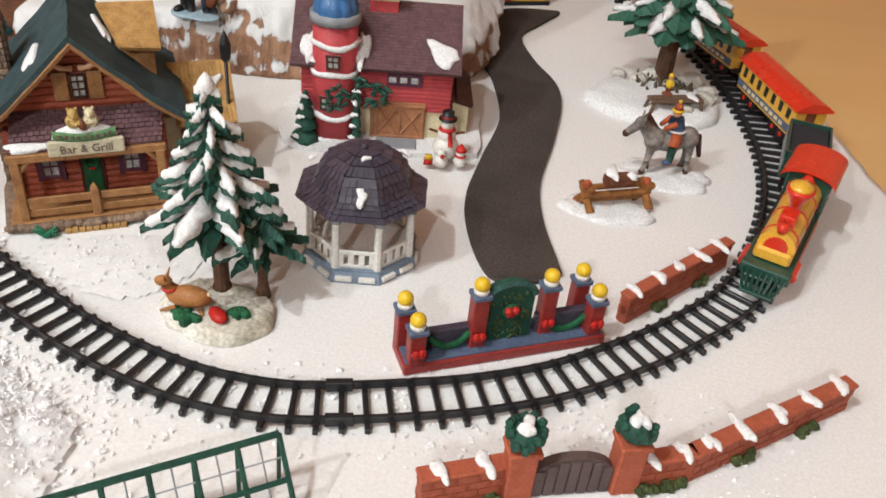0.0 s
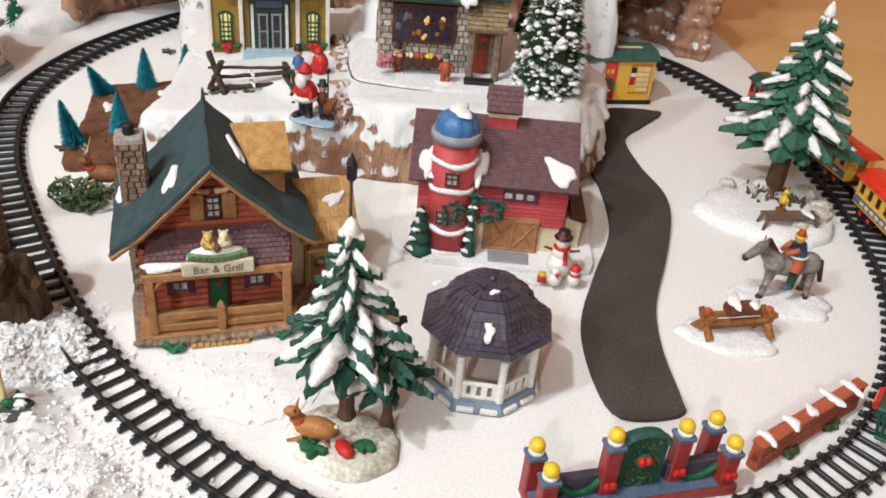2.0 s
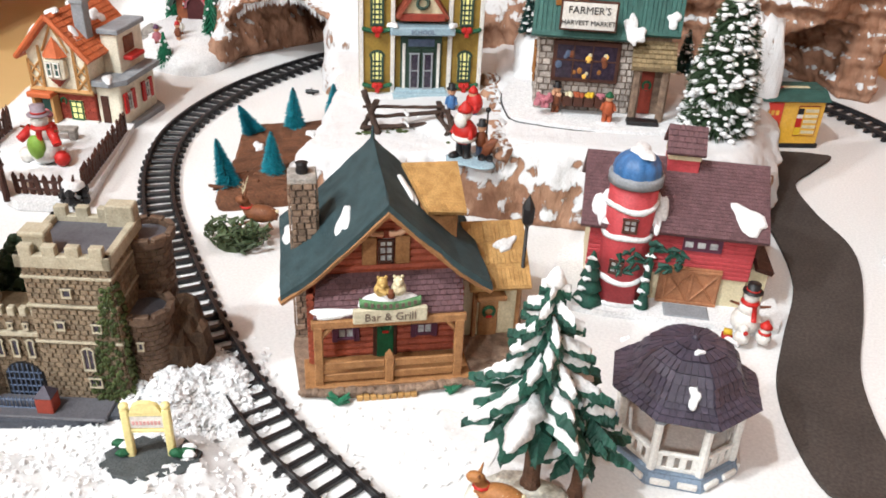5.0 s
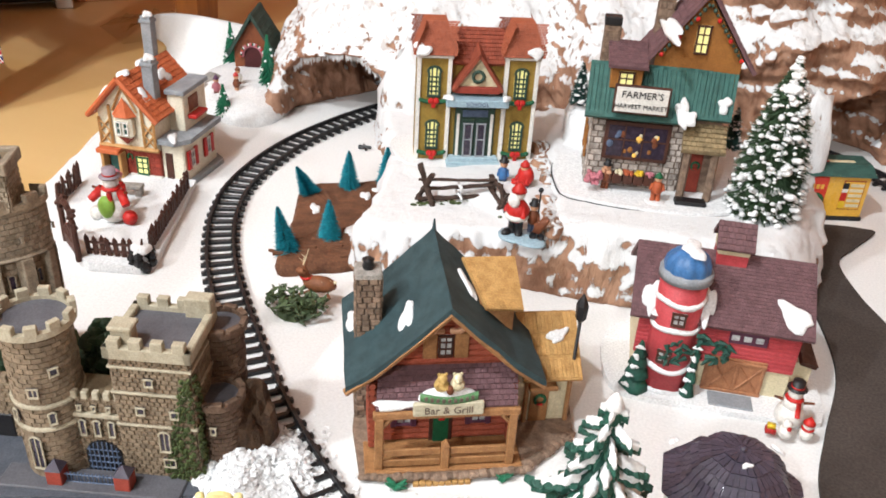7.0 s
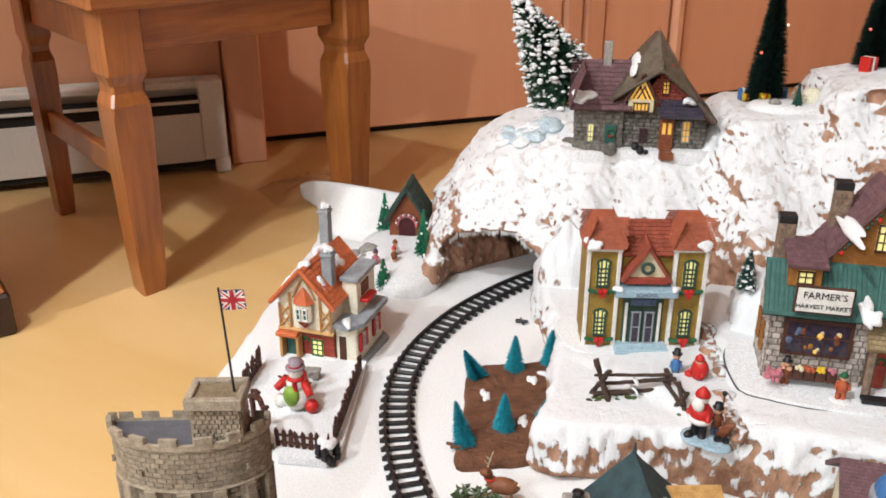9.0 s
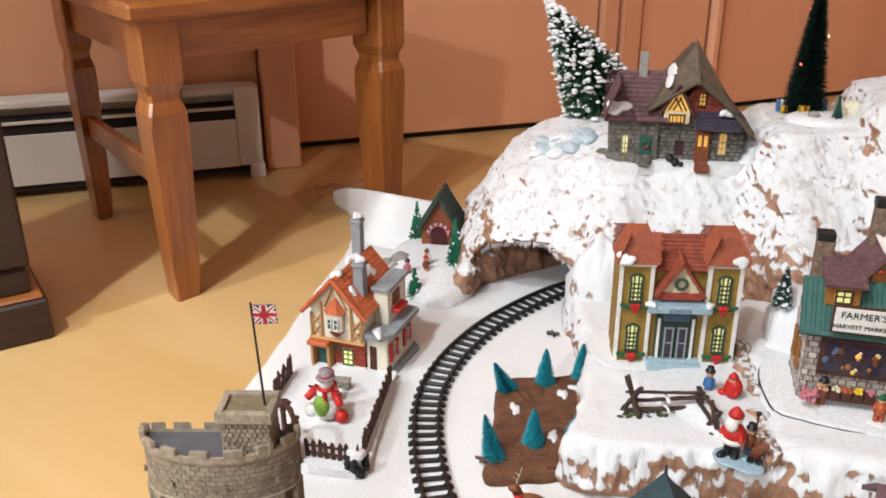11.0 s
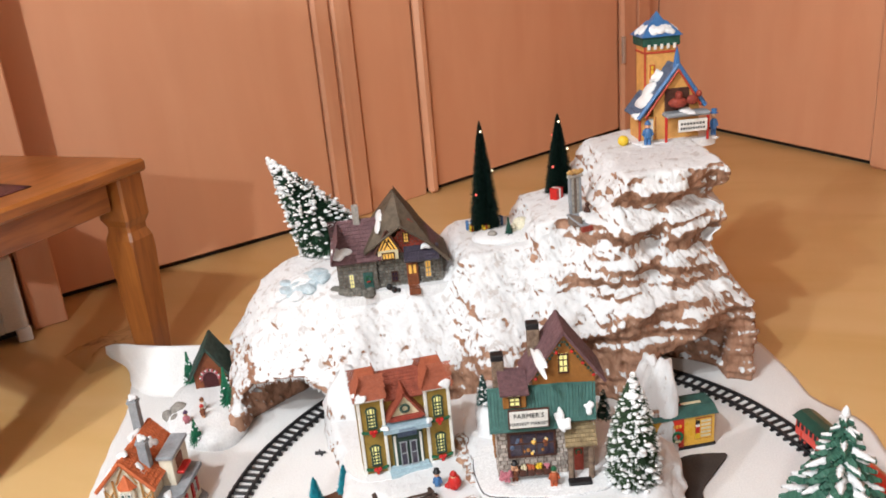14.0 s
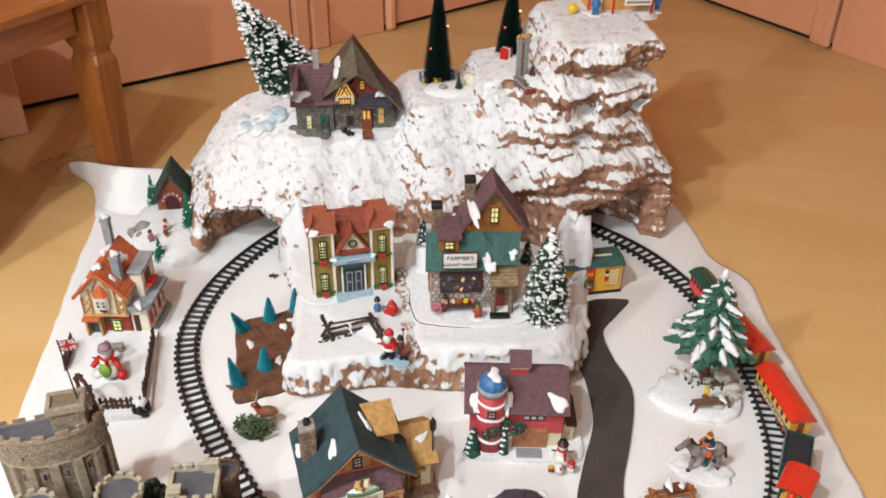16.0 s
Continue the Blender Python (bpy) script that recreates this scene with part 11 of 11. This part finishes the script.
for k in range(17):
    a, r = k * 2.4, 0.036 * (k / 16) ** 0.5
    bm = bm_new()
    ball(bm, (0, 0, 0), g.uniform(0.010, 0.016), 9, 7, (1.3, 1.0, 0.42))
    rough(bm, 0.0022, 90, k)
    x_, y_ = 1.35 * r * math.cos(a), 0.75 * r * math.sin(a)
    part("ice_stone", bm, M_PALEICE if k % 3 else M_SNOW, ic, m=Matrix.Translation((x_, y_, 0.30 * x_ + 0.25 * y_)) @ pose(0, 0, 0, 0, -14, g.uniform(0, 180)))

# ---------- covered bridge hut beside the tunnel ----------


M_HUTROOF = mat("grey_green_roof", "33463e", "212d28", 0.7, 110, 600, 0.6, 0.3, random_=0.12)


def hut():
    t = thing("snowy_hut", -0.672, 1.434, 0, 25, "green-roofed wooden hut model on a snowy bank", "model house")
    t.scale = (1.0, 1.0, 1.12)
    bm = bm_new()
    out = [(-0.060, 0.06), (-0.085, -0.03), (-0.060, -0.13), (-0.015, -0.170), (0.040, -0.180), (0.072, -0.12), (0.080, 0.02), (0.02, 0.07)]
    pts = smooth_path([(x, y, 0) for x, y in out], 50, True)[0]
    c = sum(pts, V()) / len(pts)
    rings = []
    for f, z in ((1.0, 0), (1.0, 0.008), (0.93, 0.018), (0.7, 0.026), (0.4, 0.030)):
        rings.append([bm.verts.new(c.lerp(p, f) + V((0, 0, z)) + 0.0015 * V(noise.noise_vector(p * 60 + V((0, 0, z * 99)))) * (z > 0)) for p in pts])
    for a, b in zip(rings, rings[1:]):
        bridge(bm, a, b)
    bm.faces.new(rings[-1])
    part("snow_bank", bm, M_SNOW, t, smooth=True)
    bm = bm_new()
    gable(bm, -0.030, 0.030, -0.005, 0.060, 0.016, 0.058, 0.098)
    b = part("hut_wall", bm, M_BROWNP, t)
    bm = bm_new()
    poly = [(-0.014, 0.018), (0.014, 0.018)] + [(0.014 * math.cos(math.pi * k / 10), 0.046 + 0.014 * math.sin(math.pi * k / 10)) for k in range(11)]
    f = [bm.verts.new((x, -0.0065, z)) for x, z in poly]
    k2 = [bm.verts.new((x, -0.004, z)) for x, z in poly]
    bm.faces.new(f)
    bridge(bm, k2, f)
    part("archway", bm, mat("dark_red_inside", "45181a", "2c1012"), b, "dark red arched opening")
    bm = bm_new()
    prev = None
    for k in range(11):
        a = math.pi * k / 10
        p = V((0.017 * math.cos(a), -0.008, 0.046 + 0.017 * math.sin(a)))
        if prev:
            tube(bm, prev, p, 0.003, seg=6)
        prev = p
    part("arch_trim", bm, M_PINK, b)
    g = random.Random(21)
    for k in range(26):
        a = math.pi * (k + 0.5) / 26
        bm = bm_new()
        ball(bm, (0.0185 * math.cos(a), -0.0105, 0.046 + 0.0185 * math.sin(a)), g.uniform(0.0016, 0.0026), 6, 5)
        part("garland_ball", bm, (M_HOLLY, M_REDP, M_PINK, M_SNOW)[k % 4], b)
    for sx in (-1, 1):
        xe = sx * 0.040
        a, b1, c_, d_ = V((xe, -0.014, 0.050)), V((xe, 0.068, 0.050)), V((0, 0.068, 0.108)), V((0, -0.014, 0.108))
        if sx > 0:
            pitched(b, "roof", M_HUTROOF, a, b1, c_, d_, 8, 10, 0.004, 0.0007, 0.3, 281)
        else:
            pitched(b, "roof", M_HUTROOF, b1, a, d_, c_, 8, 10, 0.004, 0.0007, 0.3, 282)
    return t


hut()
for k, (x, y, h, r, z) in enumerate(((-0.731, 1.452, 0.072, 0.017, 0.018), (-0.604, 1.378, 0.085, 0.018, 0.022), (-0.618, 1.286, 0.046, 0.016, 0.006))):
    bm = bm_new()
    g = random.Random(k)
    for i in range(150):
        f = i / 150
        a = i * 2.4
        rr = r * (1 - f) ** 0.8
        tube(bm, (0, 0, h * (0.10 + 0.88 * f) + 0.004), (rr * math.cos(a), rr * math.sin(a), h * (0.10 + 0.88 * f) - 0.004), 0.0026, 0.0007, 4)
    tube(bm, (0, 0, -0.004), (0, 0, h), 0.0025, 0.001, 6)
    tr = tagged(part("small_pine", bm, mat("bright_pine", "1f6a4a", "124030", random_=0.25) if k == 0 else bpy.data.materials["bright_pine"], label="small bright green pine beside the hut"), category="model tree", group="pines beside the hut")
    tr.matrix_basis = pose(x, y, z)
    bm = bm_new()
    for i in range(16):
        f = g.random() * 0.85
        a = g.uniform(0, math.tau)
        rr = r * (1 - f) ** 0.8
        ball(bm, (rr * math.cos(a), rr * math.sin(a), h * (0.10 + 0.88 * f) - 0.001), 0.0022, 5, 4)
    part("snow_dots", bm, M_SNOW, tr, kind="stuff")
figure("child_figure", -0.651, 1.312, 0.020, 0.036, 30, "small purple-coated figure on the snowy bank", "figurine", [M_BROWNP, M_PINK, M_FLESH, mat("purple_hat", "5a3a5a"), M_SNOW], "cone", wide=0.8)
figure("child_figure", -0.628, 1.330, 0.026, 0.034, -20, "small brown-coated figure on the snowy bank", "figurine", [M_FLESH, M_BROWNP, M_FLESH, M_REDP, M_SNOW], "cone", wide=0.8)
figure("child_figure", -0.640, 1.350, 0.027, 0.034, 60, "small white and brown figure before the hut", "figurine", [M_BROWNP, M_WHITEP, M_FLESH, M_BROWNP, M_SNOW], "cone", wide=0.9)
for k, (x, y, r) in enumerate(((-0.700, 1.360, 0.018), (-0.690, 1.335, 0.012), (-0.715, 1.345, 0.012))):
    bm = bm_new()
    ball(bm, (0, 0, r * 0.5), r, 10, 7)
    rough(bm, r * 0.2, 60, k)
    tagged(part("rock", bm, M_GREYSTONE, label="grey rock on the snowy bank"), category="rock").matrix_basis = pose(x, y, 0.010)
bm = bm_new()
tube(bm, (-0.010, 0, 0.004), (0.008, 0, 0.005), 0.003, 0.002, 6)
tube(bm, (0.002, -0.006, 0.003), (-0.004, 0.006, 0.006), 0.0018, 0.0014, 5)
tagged(part("dark_peg", bm, M_BLACKP, label="small dark peg lying on the snow"), category="peg").matrix_basis = pose(-0.387, 1.300, 0, 0, 0, 15)

# ---------- chair, heater, stand ----------


def chair():
    ax = 82.0
    # own frame: x along the front edge, y towards the back, z up
    t = thing("wooden_chair", -0.915, 1.062, -0.003, ax, "sturdy oak chair with tapered legs standing on the floor", "chair")
    W, D, H = 0.515, 0.455, 0.450
    bm = bm_new()
    box(bm, -0.01, W + 0.012, -0.012, D, H - 0.026, H, 0.006)
    part("seat", bm, M_CHAIR_H, t, "golden oak seat board")
    def leg(x, y, top):
        bm = bm_new()
        secs = [(0.0, 0.021), (0.06, 0.0235), (0.27, 0.030), (0.295, 0.031), (0.312, 0.0255), (0.322, 0.0255), (0.338, 0.032), (top, 0.032)]
        rings = [[bm.verts.new((x + sx * r, y + sy * r, z)) for sx, sy in ((-1, -1), (1, -1), (1, 1), (-1, 1))] for z, r in secs]
        for a, b in zip(rings, rings[1:]):
            bridge(bm, a, b)
        bm.faces.new(rings[0][::-1])
        bm.faces.new(rings[-1])
        bmesh.ops.bevel(bm, geom=[e for e in bm.edges if abs(e.verts[0].co.z - e.verts[1].co.z) > 0.005], offset=0.004, segments=1, affect="EDGES")
        part("leg", bm, M_CHAIR, t)
    leg(0.038, 0.030, H - 0.026)
    leg(W - 0.026, 0.030, H - 0.026)
    leg(0.038, D - 0.040, H - 0.026)
    leg(W - 0.245, D - 0.040, H - 0.026)
    for y in (0.030, D - 0.040):
        pbox(t, "apron", M_CHAIR_H, 0.066, W - 0.066, y - 0.012, y + 0.012, H - 0.088, H - 0.026, 0.002)
    for x in (0.038, W - 0.038):
        pbox(t, "apron", M_CHAIR, x - 0.012, x + 0.012, 0.058, D - 0.068, H - 0.088, H - 0.026, 0.002)
    pbox(t, "stretcher", M_CHAIR, 0.027, 0.049, 0.055, D - 0.065, 0.165, 0.205, 0.003)
    for x in (0.040, W - 0.040):
        bm = bm_new()
        box(bm, x - 0.022, x + 0.022, D - 0.055, D - 0.020, H - 0.003, 0.96, 0.004)
        for v in bm.verts:
            v.co.y += 0.18 * max(0, v.co.z - H) ** 1.3
        po = part("back_post", bm, M_CHAIR, t)
        b2 = bm_new()
        ball(b2, (x, D - 0.058, H + 0.16), 0.007, 8, 6)
        part("peg", b2, M_BLACKP, po)
    for z in (0.60, 0.74, 0.88):
        bm = bm_new()
        box(bm, 0.060, W - 0.060, D - 0.048, D - 0.026, z - 0.035, z + 0.035, 0.004)
        for v in bm.verts:
            v.co.y += 0.18 * max(0, v.co.z - H) ** 1.3
        part("back_slat", bm, M_CHAIR_H, t)
    # the seat narrows askew towards the back
    for ob in t.children_recursive:
        for v in ob.data.vertices:
            v.co.x += 0.27 * v.co.y * (1 - 1.25 * v.co.x / W)
            v.co.y *= 1.14


chair()
# maroon cloth and a clear wrapper lying on the seat
M_MAROON = mat("maroon_cloth", "4d2028", "34141b", 0.6, 40, 300, 0.6, 0.3)
bm = bm_new()
N = 22
grid = [[None] * (N + 1) for _ in range(N + 1)]
for i in range(N + 1):
    for j in range(N + 1):
        u, v = i / N, j / N
        e = min(u, 1 - u, v, 1 - v)
        zz = 0.014 * min(1, e * 7) + 0.010 * noise.noise(V((u * 4, v * 4, 0))) * min(1, e * 6) + 0.0015
        grid[i][j] = bm.verts.new((0.30 * u, 0.34 * v, max(0.001, zz)))
for i in range(N):
    for j in range(N):
        bm.faces.new((grid[i][j], grid[i + 1][j], grid[i + 1][j + 1], grid[i][j + 1]))
ring = [grid[i][0] for i in range(N + 1)] + [grid[N][j] for j in range(1, N + 1)] + [grid[i][N] for i in range(N - 1, -1, -1)] + [grid[0][j] for j in range(N - 1, 0, -1)]
low = [bm.verts.new((v.co.x, v.co.y, 0.0)) for v in ring]
bridge(bm, low, ring)
bm.faces.new(low[::-1])
cm = tagged(part("seat_cushion", bm, M_MAROON, label="dark maroon cushion lying on the chair seat", smooth=True), category="cushion")
cm.matrix_basis = pose(-0.915, 1.062, 0.4475, 0, 0, 82.0) @ pose(0.015, 0.055, 0)

M_CLEAR = bpy.data.materials.new("clear_wrapper")
M_CLEAR.use_nodes = True
_n, _l = M_CLEAR.node_tree.nodes, M_CLEAR.node_tree.links
_mix, _tr, _gl = _n.new("ShaderNodeMixShader"), _n.new("ShaderNodeBsdfTransparent"), _n.new("ShaderNodeBsdfGlossy")
_tr.inputs["Color"].default_value = (0.93, 0.92, 0.90, 1)
_gl.inputs["Roughness"].default_value = 0.16
_mix.inputs["Fac"].default_value = 0.10
_l.new(_tr.outputs["BSDF"], _mix.inputs[1])
_l.new(_gl.outputs["BSDF"], _mix.inputs[2])
_l.new(_mix.outputs["Shader"], _n["Material Output"].inputs["Surface"])
_n.remove(_n["Principled BSDF"])


def wrapper(name, x, y, z, turn, w, d, h, seed, label):
    bm = bm_new()
    N = 18
    rows = [[bm.verts.new((w * i / N, d * j / N, h * (0.35 + 0.65 * abs(noise.noise(V((i * 0.45, j * 0.45, seed))))) * min(1, 5 * min(i, N - i, j, N - j) / N + 0.05))) for j in range(N + 1)] for i in range(N + 1)]
    for i in range(N):
        for j in range(N):
            bm.faces.new((rows[i][j], rows[i + 1][j], rows[i + 1][j + 1], rows[i][j + 1]))
    ob = tagged(part(name, bm, M_CLEAR, label=label, smooth=True), category="plastic wrapper")
    ob.matrix_basis = pose(x, y, z, 0, 0, turn)
    ob.visible_shadow = False


wrapper("plastic_wrapper", -0.925, 1.125, 0.463, 77, 0.20, 0.16, 0.035, 3, "crumpled clear plastic wrapper on the chair cushion")
wrapper("plastic_wrapper", -1.010, 1.490, -0.002, 62, 0.19, 0.14, 0.05, 6, "crumpled clear plastic wrapper beside the white sheet")

# the felt's far corner, turned up against the chair leg
bm = bm_new()
N, Mx = 44, 16
top = smooth_path([(-1.018, 1.562, 0.028), (-0.975, 1.541, 0.048), (-0.92, 1.517, 0.064), (-0.86, 1.494, 0.077), (-0.80, 1.497, 0.078), (-0.74, 1.545, 0.060), (-0.67, 1.60, 0.036), (-0.58, 1.64, 0.016)], N + 1)[0]
foot = smooth_path([(-1.014, 1.556, 0.012), (-0.965, 1.538, 0.004), (-0.925, 1.51, 0.002), (-0.875, 1.455, 0.001), (-0.80, 1.425, 0.001), (-0.73, 1.45, 0.001), (-0.66, 1.50, 0.001), (-0.57, 1.56, 0.001)], N + 1)[0]
rows = []
for i, (p, q) in enumerate(zip(top, foot)):
    f = i / N
    row = [bm.verts.new((p.x, p.y + 0.004, 0.0))]
    row.append(bm.verts.new((p.x, p.y + 0.003, p.z - 0.005)))
    for j in range(Mx + 1):
        v = j / Mx
        w = p.lerp(q, v)
        w.z = q.z + (p.z - q.z) * (1 - v) ** 1.25 + 0.008 * math.sin(math.pi * v) * noise.noise(V((f * 9 + v, v * 2.5, 1))) + 0.004 * math.sin(math.pi * v) * noise.noise(V((f * 24, v * 6, 4)))
        w.z = max(w.z, 0.0012)
        row.append(bm.verts.new(w))
    rows.append(row)
for a, b in zip(rows, rows[1:]):
    for j in range(len(a) - 1):
        bm.faces.new((a[j], b[j], b[j + 1], a[j + 1]))
tagged(part("folded_sheet", bm, M_FELT, label="rumpled end of the white felt sheet on the floor", smooth=True), category="cloth")


def heater():
    e = V((-1.290, 1.622, 0))
    d = (BEND - LEFT_END).normalized()
    ang = math.degrees(math.atan2(d.y, d.x))
    t = thing("baseboard_heater", e.x, e.y, -0.003, ang, "off-white baseboard heater along the wall, slot filled near-black as shade", "heater")
    L = 1.15
    pbox(t, "back_panel", M_HEATER, -L, 0, 0.055, 0.062, 0.0, 0.205, 0.001)
    pbox(t, "front_panel", M_HEATER, -L, -0.040, 0.0, 0.004, 0.028, 0.135, 0.001)
    # near-black filler painted as the shade inside the heater
    pbox(t, "dark_recess", M_GAP_SHADE, -L, -0.010, 0.006, 0.054, 0.015, 0.165, 0)
    pbox(t, "damper", M_HEATER, -L, -0.040, -0.002, 0.030, 0.157, 0.163, 0.001)
    pbox(t, "top_lip", M_HEATER, -L, -0.002, 0.016, 0.062, 0.186, 0.200, 0.002)
    ec = pbox(t, "end_cap", M_HEATER, -0.040, 0.012, -0.004, 0.062, 0.030, 0.205, 0.003)
    pbox(t, "end_foot", M_HEATER, -0.018, 0.014, -0.010, 0.055, 0.0, 0.034, 0.002)


heater()


def stand():
    a, b = V((-0.978, 0.910, 0)), V((-1.010, 0.833, 0))
    d = (b - a).normalized()
    ang = math.degrees(math.atan2(d.y, d.x))
    t = thing("dark_stand", a.x, a.y, -0.003, ang, "dark brown wooden stand with worn moulded foot", "stand")
    # own frame: x along the near edge, -y away from the camera
    pbox(t, "foot", M_DARKWOOD, 0.0, 0.42, -0.30, 0.0, 0.0, 0.062, 0.004)
    pbox(t, "foot_edge", M_CHAIR_H, 0.004, 0.42, -0.296, -0.004, 0.0615, 0.068, 0.003, "worn pale edge")
    pbox(t, "plinth", M_DARKWOOD, 0.016, 0.42, -0.30, -0.020, 0.067, 0.105, 0.004)
    pbox(t, "plinth_edge", M_CHAIR_H, 0.020, 0.42, -0.296, -0.024, 0.1045, 0.110, 0.003, "worn pale edge")
    # height above the view is assumed, raised to block lamp light from the heater
    pbox(t, "side_post", M_DARKWOOD, 0.012, 0.095, -0.10, -0.014, 0.109, 1.28, 0.004)
    pbox(t, "panel", M_DARKWOOD, 0.09, 0.42, -0.29, -0.06, 0.109, 1.28, 0.004)


stand()

# ---------- loose snow ----------


HEAPS = []


def drift(name, outline, h, label, seed, cell=0.0045):
    """A low heap of loose snow over a ground outline."""
    pts = [(p.x, p.y) for p in smooth_path([(x, y, 0) for x, y in outline], 70, True)[0]]
    xs, ys = [p[0] for p in pts], [p[1] for p in pts]
    x0, x1, y0, y1 = min(xs), max(xs), min(ys), max(ys)
    P = np.array(pts)

    def inside(x, y):
        c = False
        for (ax, ay), (bx, by) in zip(pts, pts[1:] + pts[:1]):
            if (ay > y) != (by > y) and x < (bx - ax) * (y - ay) / (by - ay) + ax:
                c = not c
        return c

    def height(x, y):
        e = float(np.min(np.hypot(P[:, 0] - x, P[:, 1] - y)))
        k = min(1, e / 0.03)
        return e, h * k ** 0.6 * (0.55 + 0.45 * noise.noise(V((x * 26, y * 26, seed))) + 0.25 * noise.noise(V((x * 80, y * 80, seed)))) + (0.0055 * k * (0.4 - abs(noise.noise(V((x * 130, y * 130, seed))))) + 0.003 * k * noise.noise(V((x * 290, y * 290, seed))) if h > 0.01 else 0)

    HEAPS.append((x0, x1, y0, y1, inside, height))
    nx, ny = int((x1 - x0) / cell) + 2, int((y1 - y0) / cell) + 2
    bm = bm_new()
    grid = {}
    for i in range(nx):
        for j in range(ny):
            x, y = x0 + i * cell, y0 + j * cell
            if not inside(x, y):
                continue
            e, z = height(x, y)
            jx, jy = 0.25 * cell * noise.noise(V((x * 300, y * 300, 5))), 0.25 * cell * noise.noise(V((x * 300, y * 300, 9)))
            grid[i, j] = bm.verts.new((x + jx, y + jy, max(0.0012 if e > cell else -0.001, z)))
    for (i, j), v in list(grid.items()):
        q = [grid.get(k) for k in ((i, j), (i + 1, j), (i + 1, j + 1), (i, j + 1))]
        if all(q):
            bm.faces.new(q)
    return tagged(part(name, bm, M_FLAKE if h > 0.01 else M_FELT, label=label, smooth=True, kind="stuff"), category="loose snow")


drift("snow_drift", [(-0.200, 0.700), (-0.172, 0.757), (-0.150, 0.772), (-0.118, 0.752), (-0.098, 0.722), (-0.112, 0.695), (-0.140, 0.672)], 0.028, "heap of loose white snow flakes beside the track", 1, 0.0032)
drift("snow_drift", [(-0.30, 0.60), (-0.235, 0.612), (-0.160, 0.650), (-0.130, 0.690), (-0.085, 0.683), (-0.040, 0.655), (0.030, 0.622), (0.08, 0.590), (0.06, 0.50), (-0.10, 0.50), (-0.28, 0.53)], 0.019, "wide heap of loose white snow before the castle", 2, 0.0036)
drift("snow_drift", [(-0.050, 0.745), (-0.010, 0.775), (0.045, 0.790), (0.075, 0.765), (0.060, 0.725), (0.030, 0.705), (-0.005, 0.712), (-0.035, 0.725)], 0.006, "smooth white snow heap before the cabin", 3)


def spread(n, spots, g):
    """Places for crumbs: thick at the spots, lying on the heaps where there are any."""
    out = []
    while len(out) < n:
        cx, cy, sx, sy = spots[g.randint(len(spots))]
        x, y = cx + g.randn() * sx, cy + g.randn() * sy
        z = 0.0006
        for x0, x1, y0, y1, inside, height in HEAPS:
            if x0 < x < x1 and y0 < y < y1 and inside(x, y):
                z = max(z, height(x, y)[1])
        out.append((x, y, z))
    return out


def flakes(n, spots, seed, label, size=1.0):
    """Loose flakes: small flattened crumbs, thick near the heaps."""
    g = np.random.RandomState(seed)
    verts, faces = [], []
    N = 7
    fan = np.array([(0, 1 + k, 1 + (k + 1) % N) for k in range(N)] + [(N + 1, 2 + N + (k + 1) % N, 2 + N + k) for k in range(N)])
    for i, (x, y, z) in enumerate(spread(n, spots, g)):
        s = size * (0.0012 + 0.0030 * g.rand() ** 1.5)
        ang = np.arange(N) * math.tau / N + g.rand(N) * 0.7
        rad = s * (0.35 + 0.8 * g.rand(N))
        rim = np.stack([rad * np.cos(ang), rad * np.sin(ang) * (0.5 + 0.5 * g.rand()), s * 0.7 * (g.rand(N) - 0.5)], 1)
        top = np.concatenate([[(0, 0, s * 0.25)], rim])
        q = np.concatenate([top, top - (0, 0, s * 0.12)])
        a, b = g.rand() * math.tau, (g.rand() - 0.5) * 1.2
        ca, sa, cb, sb = math.cos(a), math.sin(a), math.cos(b), math.sin(b)
        q = q @ np.array([(1, 0, 0), (0, cb, sb), (0, -sb, cb)]) @ np.array([(ca, sa, 0), (-sa, ca, 0), (0, 0, 1)])
        p = q + (x, y, z + s * 0.3)
        p[:, 2] = np.maximum(p[:, 2], 0.0003)
        verts.append(p)
        faces.append(fan + (2 * N + 2) * i)
    me = bpy.data.meshes.new("snow_flakes")
    me.from_pydata(np.concatenate(verts).tolist(), [], np.concatenate(faces).tolist())
    me.materials.append(M_FLAKE)
    ob = new("snow_flakes", me)
    return tagged(ob, label, "loose snow", kind="stuff")


flakes(4200, [(-0.145, 0.725, 0.020, 0.020), (-0.140, 0.745, 0.012, 0.012), (-0.120, 0.715, 0.016, 0.014), (-0.160, 0.690, 0.016, 0.016)], 1, "loose white flakes heaped beside the track", 1.0)
flakes(4200, [(-0.20, 0.595, 0.06, 0.03), (-0.10, 0.60, 0.06, 0.045), (-0.04, 0.62, 0.040, 0.025), (0.02, 0.59, 0.040, 0.025), (-0.16, 0.660, 0.03, 0.02)], 2, "loose white flakes spread before the castle", 0.78)
flakes(900, [(0.0, 0.745, 0.035, 0.022), (0.06, 0.640, 0.06, 0.016), (0.22, 0.655, 0.07, 0.020), (0.33, 0.70, 0.05, 0.03), (0.40, 0.66, 0.05, 0.03)], 3, "scattered white flakes along the track", 0.7)
